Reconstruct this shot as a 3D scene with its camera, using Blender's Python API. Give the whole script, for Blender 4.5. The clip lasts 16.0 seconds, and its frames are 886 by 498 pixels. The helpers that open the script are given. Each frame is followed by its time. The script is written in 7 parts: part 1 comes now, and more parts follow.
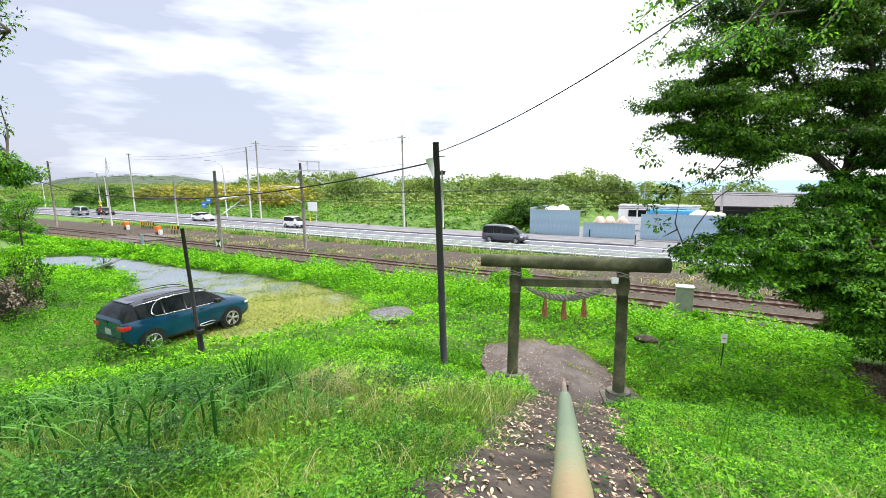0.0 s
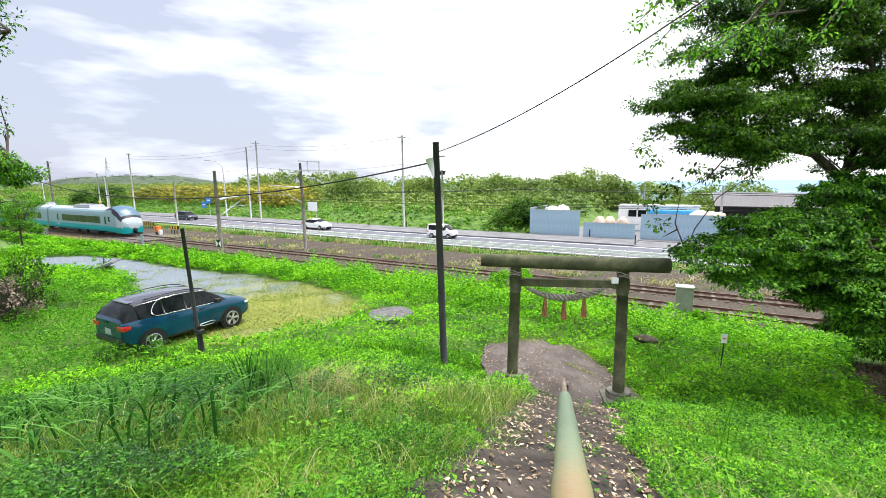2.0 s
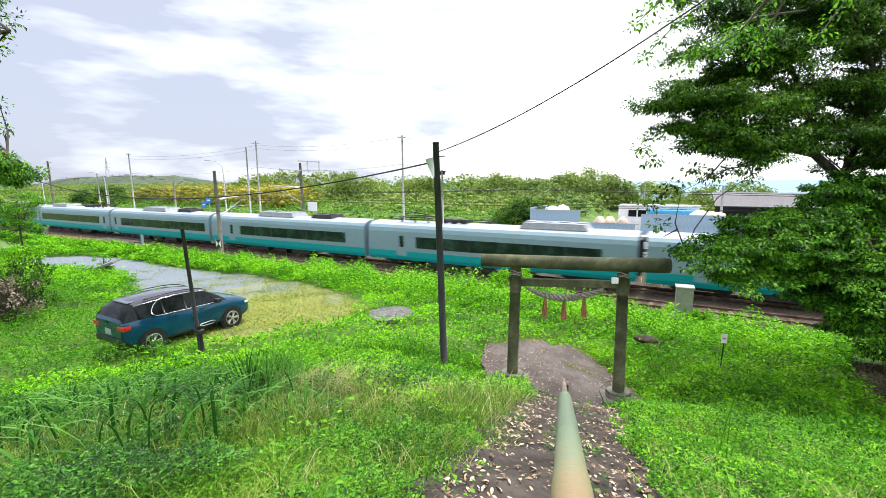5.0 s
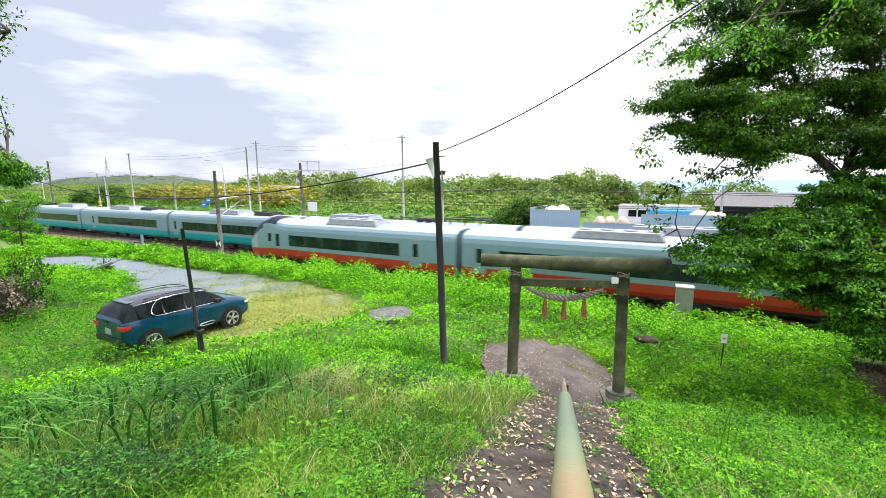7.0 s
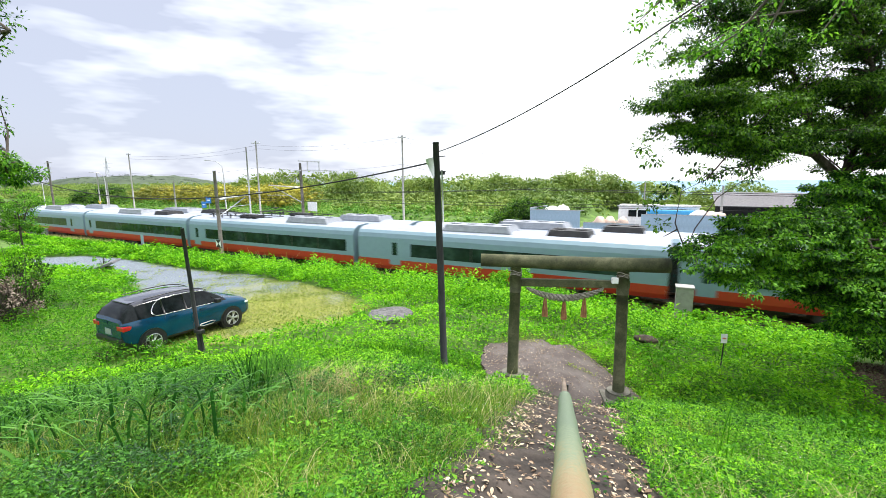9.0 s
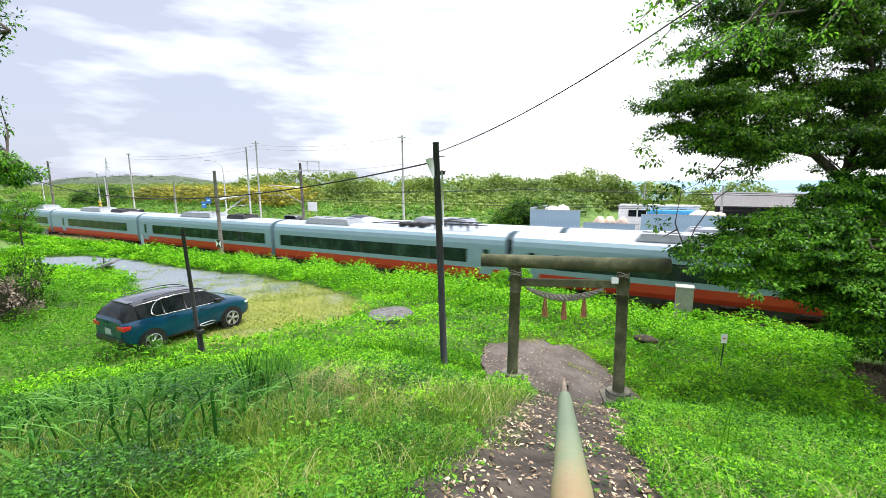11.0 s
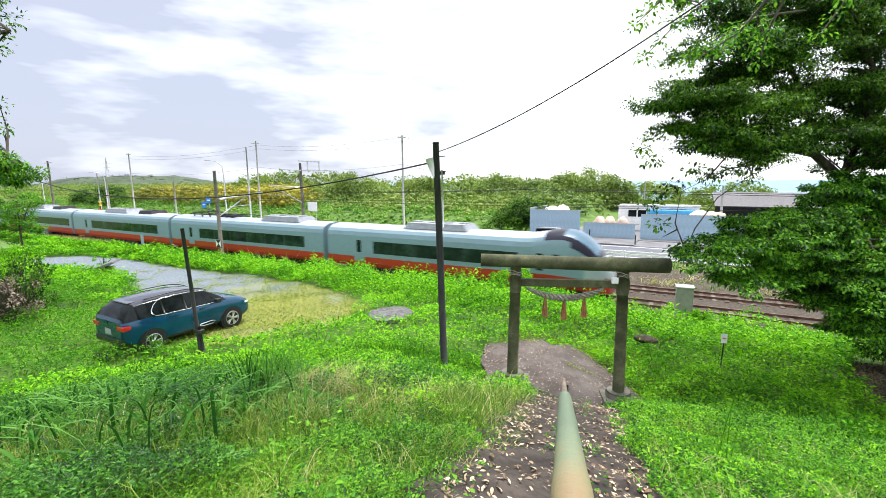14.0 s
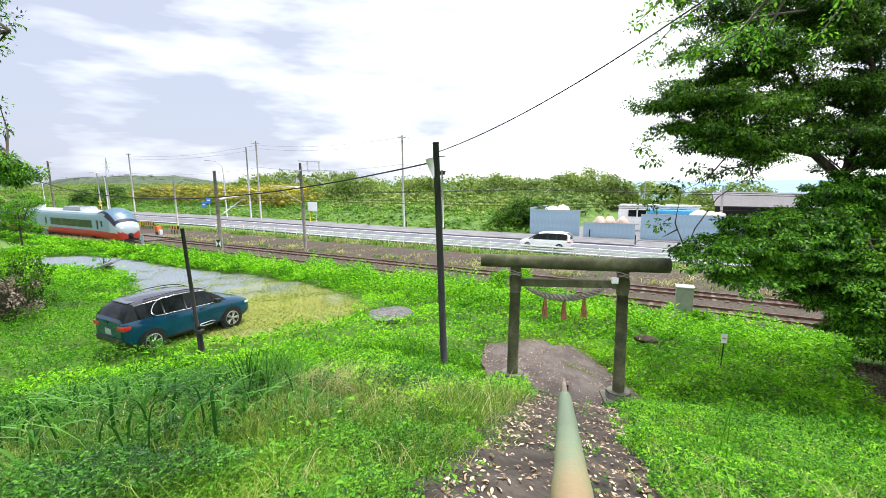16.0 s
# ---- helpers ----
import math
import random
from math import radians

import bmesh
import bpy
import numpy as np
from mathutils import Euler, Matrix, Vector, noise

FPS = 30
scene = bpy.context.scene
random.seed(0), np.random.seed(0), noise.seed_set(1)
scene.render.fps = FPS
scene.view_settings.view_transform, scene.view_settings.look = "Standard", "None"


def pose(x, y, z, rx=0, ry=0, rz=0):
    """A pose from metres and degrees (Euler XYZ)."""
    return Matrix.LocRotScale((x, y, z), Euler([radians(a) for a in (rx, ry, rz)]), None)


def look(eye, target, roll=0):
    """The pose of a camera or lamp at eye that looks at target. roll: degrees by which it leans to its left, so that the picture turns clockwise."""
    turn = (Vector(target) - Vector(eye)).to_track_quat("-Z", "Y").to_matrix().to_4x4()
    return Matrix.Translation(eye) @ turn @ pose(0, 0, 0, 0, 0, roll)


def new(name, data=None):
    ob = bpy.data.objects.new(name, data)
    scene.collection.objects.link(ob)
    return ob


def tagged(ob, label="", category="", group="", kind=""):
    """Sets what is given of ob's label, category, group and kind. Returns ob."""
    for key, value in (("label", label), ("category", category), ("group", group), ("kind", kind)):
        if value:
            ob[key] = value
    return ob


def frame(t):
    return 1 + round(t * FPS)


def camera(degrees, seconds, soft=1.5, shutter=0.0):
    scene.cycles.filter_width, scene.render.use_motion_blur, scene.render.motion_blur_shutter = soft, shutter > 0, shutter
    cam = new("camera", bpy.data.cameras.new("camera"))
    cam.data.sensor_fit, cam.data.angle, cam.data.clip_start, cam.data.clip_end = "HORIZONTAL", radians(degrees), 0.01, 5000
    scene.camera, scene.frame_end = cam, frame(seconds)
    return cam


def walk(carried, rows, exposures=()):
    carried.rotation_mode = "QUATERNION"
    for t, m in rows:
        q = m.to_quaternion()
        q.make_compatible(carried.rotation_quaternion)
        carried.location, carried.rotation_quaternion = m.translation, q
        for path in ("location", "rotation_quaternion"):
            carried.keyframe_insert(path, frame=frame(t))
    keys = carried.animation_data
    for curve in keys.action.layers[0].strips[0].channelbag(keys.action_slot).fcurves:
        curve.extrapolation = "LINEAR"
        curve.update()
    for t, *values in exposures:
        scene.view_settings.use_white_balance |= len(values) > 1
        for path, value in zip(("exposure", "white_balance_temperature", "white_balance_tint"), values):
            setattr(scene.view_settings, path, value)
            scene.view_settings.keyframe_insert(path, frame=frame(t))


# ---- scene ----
# camera on the shrine steps: x runs along the railway, y away from the hill, z=0 at the rail heads
cam = camera(91.04, 16.0, soft=0.8, shutter=0.3)
EYE = (0.0, 0.0, 6.65)
VIEW = look(EYE, (-0.4835 * 0.98803 * 10, 0.8754 * 0.98803 * 10, 6.65 - 0.15426 * 10), -0.42)
walk(cam, [(0.0, VIEW), (16.0, VIEW)], [(0.0, 1.3), (16.0, 1.3)])

# ---- light: bright overcast ----
world = bpy.data.worlds.new("sky")
scene.world = world
world.use_nodes = True
wn, wl = world.node_tree.nodes, world.node_tree.links
for nd in list(wn):
    wn.remove(nd)
w_out = wn.new("ShaderNodeOutputWorld")
w_bg = wn.new("ShaderNodeBackground")
w_sky = wn.new("ShaderNodeTexSky")
w_sky.sky_type, w_sky.sun_disc = "NISHITA", False
w_sky.sun_elevation, w_sky.sun_rotation = radians(73), radians(11)
w_sky.air_density, w_sky.dust_density = 1.0, 2.0
w_tc = wn.new("ShaderNodeTexCoord")
w_map = wn.new("ShaderNodeMapping")
w_map.inputs["Scale"].default_value = (2.2, 2.2, 9.0)
w_noise = wn.new("ShaderNodeTexNoise")
w_noise.inputs["Scale"].default_value = 1.5
w_noise.inputs["Detail"].default_value = 4.0
w_noise.inputs["Roughness"].default_value = 0.56
w_ramp = wn.new("ShaderNodeValToRGB")
w_ramp.color_ramp.elements[0].position, w_ramp.color_ramp.elements[0].color = 0.0, (2.75, 2.95, 3.6, 1)
w_ramp.color_ramp.elements[1].position, w_ramp.color_ramp.elements[1].color = 0.44, (7.7, 7.9, 8.2, 1)
w_mix = wn.new("ShaderNodeMixRGB")
w_mix.inputs["Fac"].default_value = 0.9
w_bg.inputs["Strength"].default_value = 0.1
wl.new(w_tc.outputs["Generated"], w_map.inputs["Vector"])
wl.new(w_map.outputs["Vector"], w_noise.inputs["Vector"])
w_sep = wn.new("ShaderNodeSeparateXYZ")
w_side = wn.new("ShaderNodeMath")  # the cover is thinner towards the sun
w_side.operation = "MULTIPLY_ADD"
w_side.inputs[1].default_value = 0.6
wl.new(w_tc.outputs["Generated"], w_sep.inputs[0])
wl.new(w_sep.outputs["X"], w_side.inputs[0])
wl.new(w_noise.outputs["Fac"], w_side.inputs[2])
wl.new(w_side.outputs[0], w_ramp.inputs["Fac"])
wl.new(w_sky.outputs["Color"], w_mix.inputs["Color1"])
wl.new(w_ramp.outputs["Color"], w_mix.inputs["Color2"])
wl.new(w_mix.outputs["Color"], w_bg.inputs["Color"])
wl.new(w_bg.outputs["Background"], w_out.inputs["Surface"])

sun = new("sun", bpy.data.lights.new("sun", "SUN"))
sun.data.energy, sun.data.angle, sun.data.color = 2.4, radians(25), (1.0, 0.96, 0.88)
sun.matrix_world = look((0, 0, 50), (-3, -15, 0))


# ---- materials ----
def material(name, colors, scale=5.0, rough=0.7, metal=0.0, bump=0.2, fine=60.0, island=0.0, random_object=0.0, transmission=0.0, coat=0.0, translucent=0.0, spec=0.5, stretch=(1, 1, 1), detail=6.0):
    """Noise between two or three base colours, a finer grain over it, and relief."""
    m = bpy.data.materials.new(name)
    m.use_nodes = True
    n, l = m.node_tree.nodes, m.node_tree.links
    b = n["Principled BSDF"]
    tc = n.new("ShaderNodeTexCoord")
    mp = n.new("ShaderNodeMapping")
    mp.inputs["Scale"].default_value = stretch
    l.new(tc.outputs["Object"], mp.inputs["Vector"])
    a = n.new("ShaderNodeTexNoise")
    a.inputs["Scale"].default_value, a.inputs["Detail"].default_value, a.inputs["Roughness"].default_value = scale, detail, 0.62
    g = n.new("ShaderNodeTexNoise")
    g.inputs["Scale"].default_value, g.inputs["Detail"].default_value = fine, 4.0
    l.new(mp.outputs["Vector"], a.inputs["Vector"])
    l.new(mp.outputs["Vector"], g.inputs["Vector"])
    r = n.new("ShaderNodeValToRGB")
    els = r.color_ramp.elements
    els[0].position, els[1].position = 0.34, 0.66
    els[0].color, els[1].color = (*colors[0], 1), (*colors[-1], 1)
    for i, c in enumerate(colors[1:-1]):
        e = els.new(0.34 + 0.32 * (i + 1) / (len(colors) - 1))
        e.color = (*c, 1)
    add = n.new("ShaderNodeMath")
    add.operation = "MULTIPLY_ADD"
    l.new(g.outputs["Fac"], add.inputs[0])
    add.inputs[1].default_value = 0.3
    sub = n.new("ShaderNodeMath")
    sub.operation = "MULTIPLY_ADD"
    l.new(a.outputs["Fac"], sub.inputs[0])
    sub.inputs[1].default_value, sub.inputs[2].default_value = 1.0, -0.15
    l.new(sub.outputs[0], add.inputs[2])
    last = add.outputs[0]
    for amount, node, socket in ((island, "ShaderNodeNewGeometry", "Random Per Island"), (random_object, "ShaderNodeObjectInfo", "Random")):
        if amount:
            q = n.new(node)
            k = n.new("ShaderNodeMath")
            k.operation = "MULTIPLY_ADD"
            l.new(q.outputs[socket], k.inputs[0])
            k.inputs[1].default_value = amount
            k2 = n.new("ShaderNodeMath")
            k2.operation = "ADD"
            k2.inputs[1].default_value = -amount / 2
            l.new(last, k2.inputs[0])
            l.new(k2.outputs[0], k.inputs[2])
            last = k.outputs[0]
    l.new(last, r.inputs["Fac"])
    l.new(r.outputs["Color"], b.inputs["Base Color"])
    b.inputs["Roughness"].default_value, b.inputs["Metallic"].default_value = rough, metal
    b.inputs["Transmission Weight"].default_value, b.inputs["Coat Weight"].default_value = transmission, coat
    b.inputs["Specular IOR Level"].default_value = spec
    if bump:
        bp = n.new("ShaderNodeBump")
        bp.inputs["Strength"].default_value, bp.inputs["Distance"].default_value = bump, 0.02
        l.new(add.outputs[0], bp.inputs["Height"])
        l.new(bp.outputs["Normal"], b.inputs["Normal"])
    if translucent:
        t = n.new("ShaderNodeBsdfTranslucent")
        mx = n.new("ShaderNodeMixShader")
        mx.inputs["Fac"].default_value = translucent
        l.new(r.outputs["Color"], t.inputs["Color"])
        l.new(b.outputs["BSDF"], mx.inputs[1])
        l.new(t.outputs["BSDF"], mx.inputs[2])
        l.new(mx.outputs["Shader"], n["Material Output"].inputs["Surface"])
    return m


def plain(name, color, rough=0.5, metal=0.0, vary=0.12, scale=4.0, **kw):
    """Paint, plastic or metal of one colour with faint dirt."""
    lo = tuple(c * (1 - vary) for c in color)
    hi = tuple(min(1.0, c * (1 + vary)) for c in color)
    return material(name, [lo, color, hi], scale, rough, metal, kw.pop("bump", 0.04), **kw)


M_NEARLEAF = material("slope_weed_leaf", [(0.012, 0.07, 0.004), (0.052, 0.215, 0.007), (0.155, 0.385, 0.018)], 0.9, 0.55, bump=0, island=0.42, translucent=0.36, spec=0.25)
M_REED = material("reed_blade", [(0.013, 0.075, 0.009), (0.044, 0.185, 0.02), (0.13, 0.33, 0.046)], 0.8, 0.5, bump=0, island=0.6, translucent=0.4, spec=0.4)
# Deep green weed whose colour also carries the shade under the left tree.
M_DEEP = material("shade_dark_slope_weed", [(0.009, 0.058, 0.005), (0.031, 0.152, 0.010), (0.1, 0.3, 0.02)], 0.9, 0.45, bump=0, island=0.45, translucent=0.35, spec=0.4)
M_FRESH = material("fresh_spray_leaf", [(0.03, 0.12, 0.006), (0.08, 0.26, 0.012), (0.2, 0.46, 0.03)], 2.0, 0.5, bump=0, island=0.5, translucent=0.5, spec=0.3)
M_LEAF = material("weed_leaf", [(0.04, 0.185, 0.004), (0.14, 0.44, 0.008), (0.29, 0.62, 0.018)], 0.5, 0.6, bump=0, island=0.36, translucent=0.38, spec=0.2)
M_BLADE = material("grass_blade", [(0.028, 0.15, 0.004), (0.075, 0.285, 0.008), (0.18, 0.42, 0.025)], 0.4, 0.55, bump=0, island=0.5, translucent=0.45, spec=0.25)
M_STEM = material("fine_grass_stem", [(0.05, 0.15, 0.006), (0.13, 0.27, 0.015), (0.28, 0.38, 0.05)], 0.7, 0.55, bump=0, island=0.5, translucent=0.4, spec=0.25)
M_DRY = material("dry_grass", [(0.28, 0.3, 0.09), (0.42, 0.41, 0.16), (0.58, 0.53, 0.27)], 0.6, 0.7, bump=0, island=0.5, translucent=0.3)
M_TREE = material("tree_leaf", [(0.010, 0.042, 0.004), (0.03, 0.105, 0.006), (0.12, 0.27, 0.013)], 0.5, 0.5, bump=0, island=0.5, translucent=0.33, spec=0.25)
M_LOWTREE = material("low_tree_leaf", [(0.013, 0.062, 0.005), (0.046, 0.18, 0.009), (0.16, 0.4, 0.018)], 0.5, 0.5, bump=0, island=0.55, translucent=0.4, spec=0.3)
M_FAR = material("far_foliage", [(0.09, 0.17, 0.022), (0.155, 0.25, 0.034), (0.25, 0.335, 0.055)], 0.06, 0.6, bump=0, island=0.28, translucent=0.3)
M_BANK = material("bank_grass", [(0.06, 0.2, 0.012), (0.125, 0.32, 0.02), (0.25, 0.42, 0.05)], 0.15, 0.6, bump=0, island=0.3, translucent=0.3)
# Far-hill foliage, greyed so that the colour itself carries the haze.
M_HAZE = material("hazed_distant_foliage", [(0.03, 0.05, 0.028), (0.048, 0.074, 0.038), (0.072, 0.105, 0.055)], 0.03, 0.7, bump=0, island=0.2)
M_SCRUB = material("withered_scrub", [(0.05, 0.033, 0.022), (0.10, 0.072, 0.046), (0.17, 0.13, 0.08)], 0.5, 0.8, bump=0, island=0.5, translucent=0.2)
M_YELLOW = material("yellow_thicket", [(0.17, 0.19, 0.02), (0.34, 0.32, 0.028), (0.48, 0.44, 0.045)], 0.06, 0.6, bump=0, island=0.4, translucent=0.25)
M_MOSS = material("mossy_growth", [(0.13, 0.21, 0.02), (0.24, 0.33, 0.04), (0.38, 0.43, 0.08)], 0.7, 0.7, bump=0, island=0.5, translucent=0.3)
M_BARK = material("bark", [(0.02, 0.016, 0.012), (0.05, 0.04, 0.03), (0.09, 0.075, 0.06)], 3.0, 0.9, bump=0.8, fine=25, stretch=(3, 3, 0.6))
M_DEADLEAF = material("dead_leaf", [(0.16, 0.10, 0.06), (0.36, 0.26, 0.17), (0.58, 0.48, 0.35)], 2.0, 0.7, bump=0, island=0.7, translucent=0.15)
M_EARTH = material("trodden_earth", [(0.016, 0.012, 0.010), (0.036, 0.028, 0.023), (0.07, 0.055, 0.046)], 3.0, 0.9, bump=1.0, fine=28)
M_OVAL = material("grey_gravel", [(0.05, 0.047, 0.05), (0.10, 0.097, 0.102), (0.17, 0.165, 0.17)], 7.0, 0.9, bump=0.8, fine=30)
M_SLAB = material("weathered_concrete", [(0.056, 0.043, 0.04), (0.09, 0.073, 0.068), (0.145, 0.125, 0.118)], 1.2, 0.88, bump=0.5, fine=45)
M_STONE = material("pale_stone", [(0.07, 0.068, 0.052), (0.13, 0.125, 0.10), (0.2, 0.19, 0.16)], 2.5, 0.85, bump=0.5)
M_TORII = material("mossy_weathered_timber", [(0.022, 0.026, 0.008), (0.052, 0.058, 0.022), (0.11, 0.112, 0.056)], 2.2, 0.8, bump=0.5, fine=40, stretch=(1, 1, 1))
M_ASPHALT = material("asphalt", [(0.085, 0.09, 0.115), (0.115, 0.12, 0.15), (0.15, 0.155, 0.185)], 0.5, 0.85, bump=0.3, fine=30)
M_PAVE = material("pavement_concrete", [(0.115, 0.115, 0.125), (0.155, 0.155, 0.17), (0.2, 0.2, 0.215)], 0.6, 0.85, bump=0.3)
M_GRAVEL = material("ballast", [(0.022, 0.016, 0.01), (0.05, 0.037, 0.026), (0.095, 0.073, 0.053)], 6.0, 0.9, bump=0.9, fine=22)
M_RAIL = material("rusty_rail", [(0.10, 0.05, 0.035), (0.18, 0.10, 0.075), (0.27, 0.18, 0.15)], 1.5, 0.45, 0.5)
M_SLEEPER = material("concrete_sleeper", [(0.07, 0.052, 0.042), (0.11, 0.088, 0.075), (0.16, 0.135, 0.12)], 2, 0.9, random_object=0.4)
M_WHITE = plain("white_paint", (0.78, 0.79, 0.8), 0.5)
M_BLACK = plain("black_paint", (0.012, 0.013, 0.015), 0.35)
M_DARK = plain("dark_metal", (0.03, 0.03, 0.032), 0.55, 0.3, vary=0.4)
M_STEEL = plain("galvanised_steel", (0.42, 0.43, 0.44), 0.45, 0.6, vary=0.25)
M_POLE = material("concrete_pole", [(0.3, 0.29, 0.28), (0.4, 0.39, 0.38), (0.48, 0.47, 0.46)], 1.2, 0.8, bump=0.2)
M_OLDPOLE = material("tarred_pole", [(0.007, 0.008, 0.009), (0.017, 0.019, 0.02), (0.035, 0.036, 0.036)], 2.5, 0.75, bump=0.4, stretch=(3, 3, 0.5))
M_CABLE = plain("cable", (0.012, 0.012, 0.013), 0.6)
M_GLASS = plain("dark_glass", (0.008, 0.011, 0.012), 0.05, vary=0.5, bump=0, spec=0.16)
M_TRAINGLASS = material("train_window", [(0.006, 0.012, 0.012), (0.012, 0.024, 0.022), (0.03, 0.06, 0.05)], 0.9, 0.1, bump=0, fine=3, spec=0.3)
M_RUBBER = plain("tyre_rubber", (0.014, 0.014, 0.015), 0.8)
M_ALLOY = plain("alloy_rim", (0.5, 0.51, 0.53), 0.3, 0.8)
M_CHROME = plain("chrome", (0.75, 0.76, 0.78), 0.12, 1.0, vary=0.05)
M_RED = plain("red_lamp", (0.45, 0.012, 0.02), 0.15, coat=0.5)
M_LAMP = plain("lamp_lens", (0.75, 0.78, 0.8), 0.08, spec=0.8)
M_BLUEGREY = plain("blue_grey_sheet", (0.3, 0.42, 0.53), 0.5, vary=0.14, scale=1.0)
M_BLUE = plain("blue_sign", (0.03, 0.22, 0.6), 0.4)
M_ORANGE = plain("orange_plastic", (0.75, 0.16, 0.02), 0.5)
M_YEL = plain("yellow_paint", (0.75, 0.5, 0.03), 0.5)
M_SKYBLUE = plain("sky_blue_tarpaulin", (0.06, 0.36, 0.68), 0.5)
M_TANKPINK = plain("pink_bag", (0.6, 0.45, 0.37), 0.6)
M_CABINET = plain("cabinet_grey", (0.34, 0.33, 0.32), 0.55, vary=0.15)
M_ROPE = material("straw_rope", [(0.09, 0.085, 0.07), (0.21, 0.195, 0.16), (0.38, 0.35, 0.29)], 20, 0.9, bump=0.6, fine=120)
M_TASSEL = material("straw_tassel", [(0.12, 0.05, 0.018), (0.22, 0.095, 0.035), (0.34, 0.17, 0.075)], 15, 0.9, bump=0.6, fine=120, stretch=(3, 3, 0.3))
M_SILVER = plain("silver_train_paint", (0.195, 0.295, 0.355), 0.4, 0.1, vary=0.05)
M_ROOF = plain("train_roof_grey", (0.34, 0.38, 0.46), 0.5, vary=0.1)
M_UNIT = plain("roof_unit_grey", (0.25, 0.27, 0.31), 0.55, vary=0.2)
M_TEAL = plain("teal_train_paint", (0.001, 0.29, 0.305), 0.45, vary=0.06, coat=0.1, spec=0.3)
M_TRAINRED = plain("red_train_paint", (0.40, 0.03, 0.016), 0.4, vary=0.08, coat=0.2)
M_COWL = plain("dark_violet_cowl", (0.018, 0.018, 0.034), 0.35, vary=0.1, spec=0.2)
M_WATER = material("sea", [(0.16, 0.27, 0.38), (0.2, 0.32, 0.43), (0.24, 0.36, 0.46)], 0.01, 0.7, bump=0.3, spec=0.08)


# ---- mesh helpers ----
def part(name, bm, mat, parent=None, label="", smooth=False):
    """Links a bmesh as one mesh object under its thing or part."""
    me = bpy.data.meshes.new(name)
    bm.to_mesh(me)
    bm.free()
    for m in mat if isinstance(mat, (list, tuple)) else [mat]:
        me.materials.append(m)
    if smooth:
        me.shade_smooth()
    ob = new(name, me)
    ob.parent = parent
    if label:
        tagged(ob, label)
    return ob


def share(name, ob, parent, m=None):
    """A further piece on the same mesh."""
    o = new(name, ob.data)
    o.parent = parent
    if m is not None:
        o.matrix_basis = m
    return o


def thing(name, x=0, y=0, z=0, rz=0, label="", category="", group="", kind=""):
    e = new(name)
    e.empty_display_size = 0.2
    e.matrix_basis = pose(x, y, z, 0, 0, rz)
    return tagged(e, label, category, group, kind)


def box(bm, x0, x1, y0, y1, z0, z1, bevel=0.0):
    r = bmesh.ops.create_cube(bm, size=1)
    vs = r["verts"]
    for v in vs:
        v.co = Vector(((x0 + x1) / 2 + v.co.x * (x1 - x0), (y0 + y1) / 2 + v.co.y * (y1 - y0), (z0 + z1) / 2 + v.co.z * (z1 - z0)))
    if bevel:
        es = {e for v in vs for e in v.link_edges}
        bmesh.ops.bevel(bm, geom=list(es), offset=bevel, segments=2, profile=0.6, affect="EDGES")
    return bm


def boxed(x0, x1, y0, y1, z0, z1, bevel=0.0):
    return box(bmesh.new(), x0, x1, y0, y1, z0, z1, bevel)


def tube(bm, points, radii, seg=8, cap=True):
    """A tube along points, with a radius at each."""
    rings, up = [], Vector((0, 0, 1))
    pts = [Vector(q) for q in points]
    if not isinstance(radii, (list, tuple)):
        radii = [radii] * len(pts)
    for i, q in enumerate(pts):
        d = (pts[min(i + 1, len(pts) - 1)] - pts[max(i - 1, 0)]).normalized()
        a = d.cross(up)
        if a.length < 0.05:
            a = d.cross(Vector((1, 0, 0)))
        a.normalize()
        b = d.cross(a)
        rings.append([bm.verts.new(q + (a * math.cos(2 * math.pi * k / seg) + b * math.sin(2 * math.pi * k / seg)) * radii[i]) for k in range(seg)])
    for r0, r1 in zip(rings, rings[1:]):
        for k in range(seg):
            f = bm.faces.new((r0[k], r0[(k + 1) % seg], r1[(k + 1) % seg], r1[k]))
            f.smooth = True
    if cap:
        bm.faces.new(rings[0])
        bm.faces.new(rings[-1][::-1])
    return bm


def tubed(points, radii, seg=8):
    return tube(bmesh.new(), points, radii, seg)


def np_mesh(name, verts, faces_flat, per, mat, smooth=False):
    """A mesh from arrays: verts (n, 3), faces as (m, per) indices."""
    me = bpy.data.meshes.new(name)
    me.vertices.add(len(verts))
    me.vertices.foreach_set("co", np.ascontiguousarray(verts, dtype=np.float32).ravel())
    me.loops.add(faces_flat.size)
    me.loops.foreach_set("vertex_index", np.ascontiguousarray(faces_flat, dtype=np.int32).ravel())
    me.polygons.add(len(faces_flat))
    me.polygons.foreach_set("loop_start", np.arange(0, faces_flat.size, per, dtype=np.int32))
    me.polygons.foreach_set("loop_total", np.full(len(faces_flat), per, dtype=np.int32))
    me.update(calc_edges=True)
    me.materials.append(mat)
    if smooth:
        me.shade_smooth()
    return me


def unit(a):
    return a / np.maximum(np.linalg.norm(a, axis=1, keepdims=True), 1e-9)


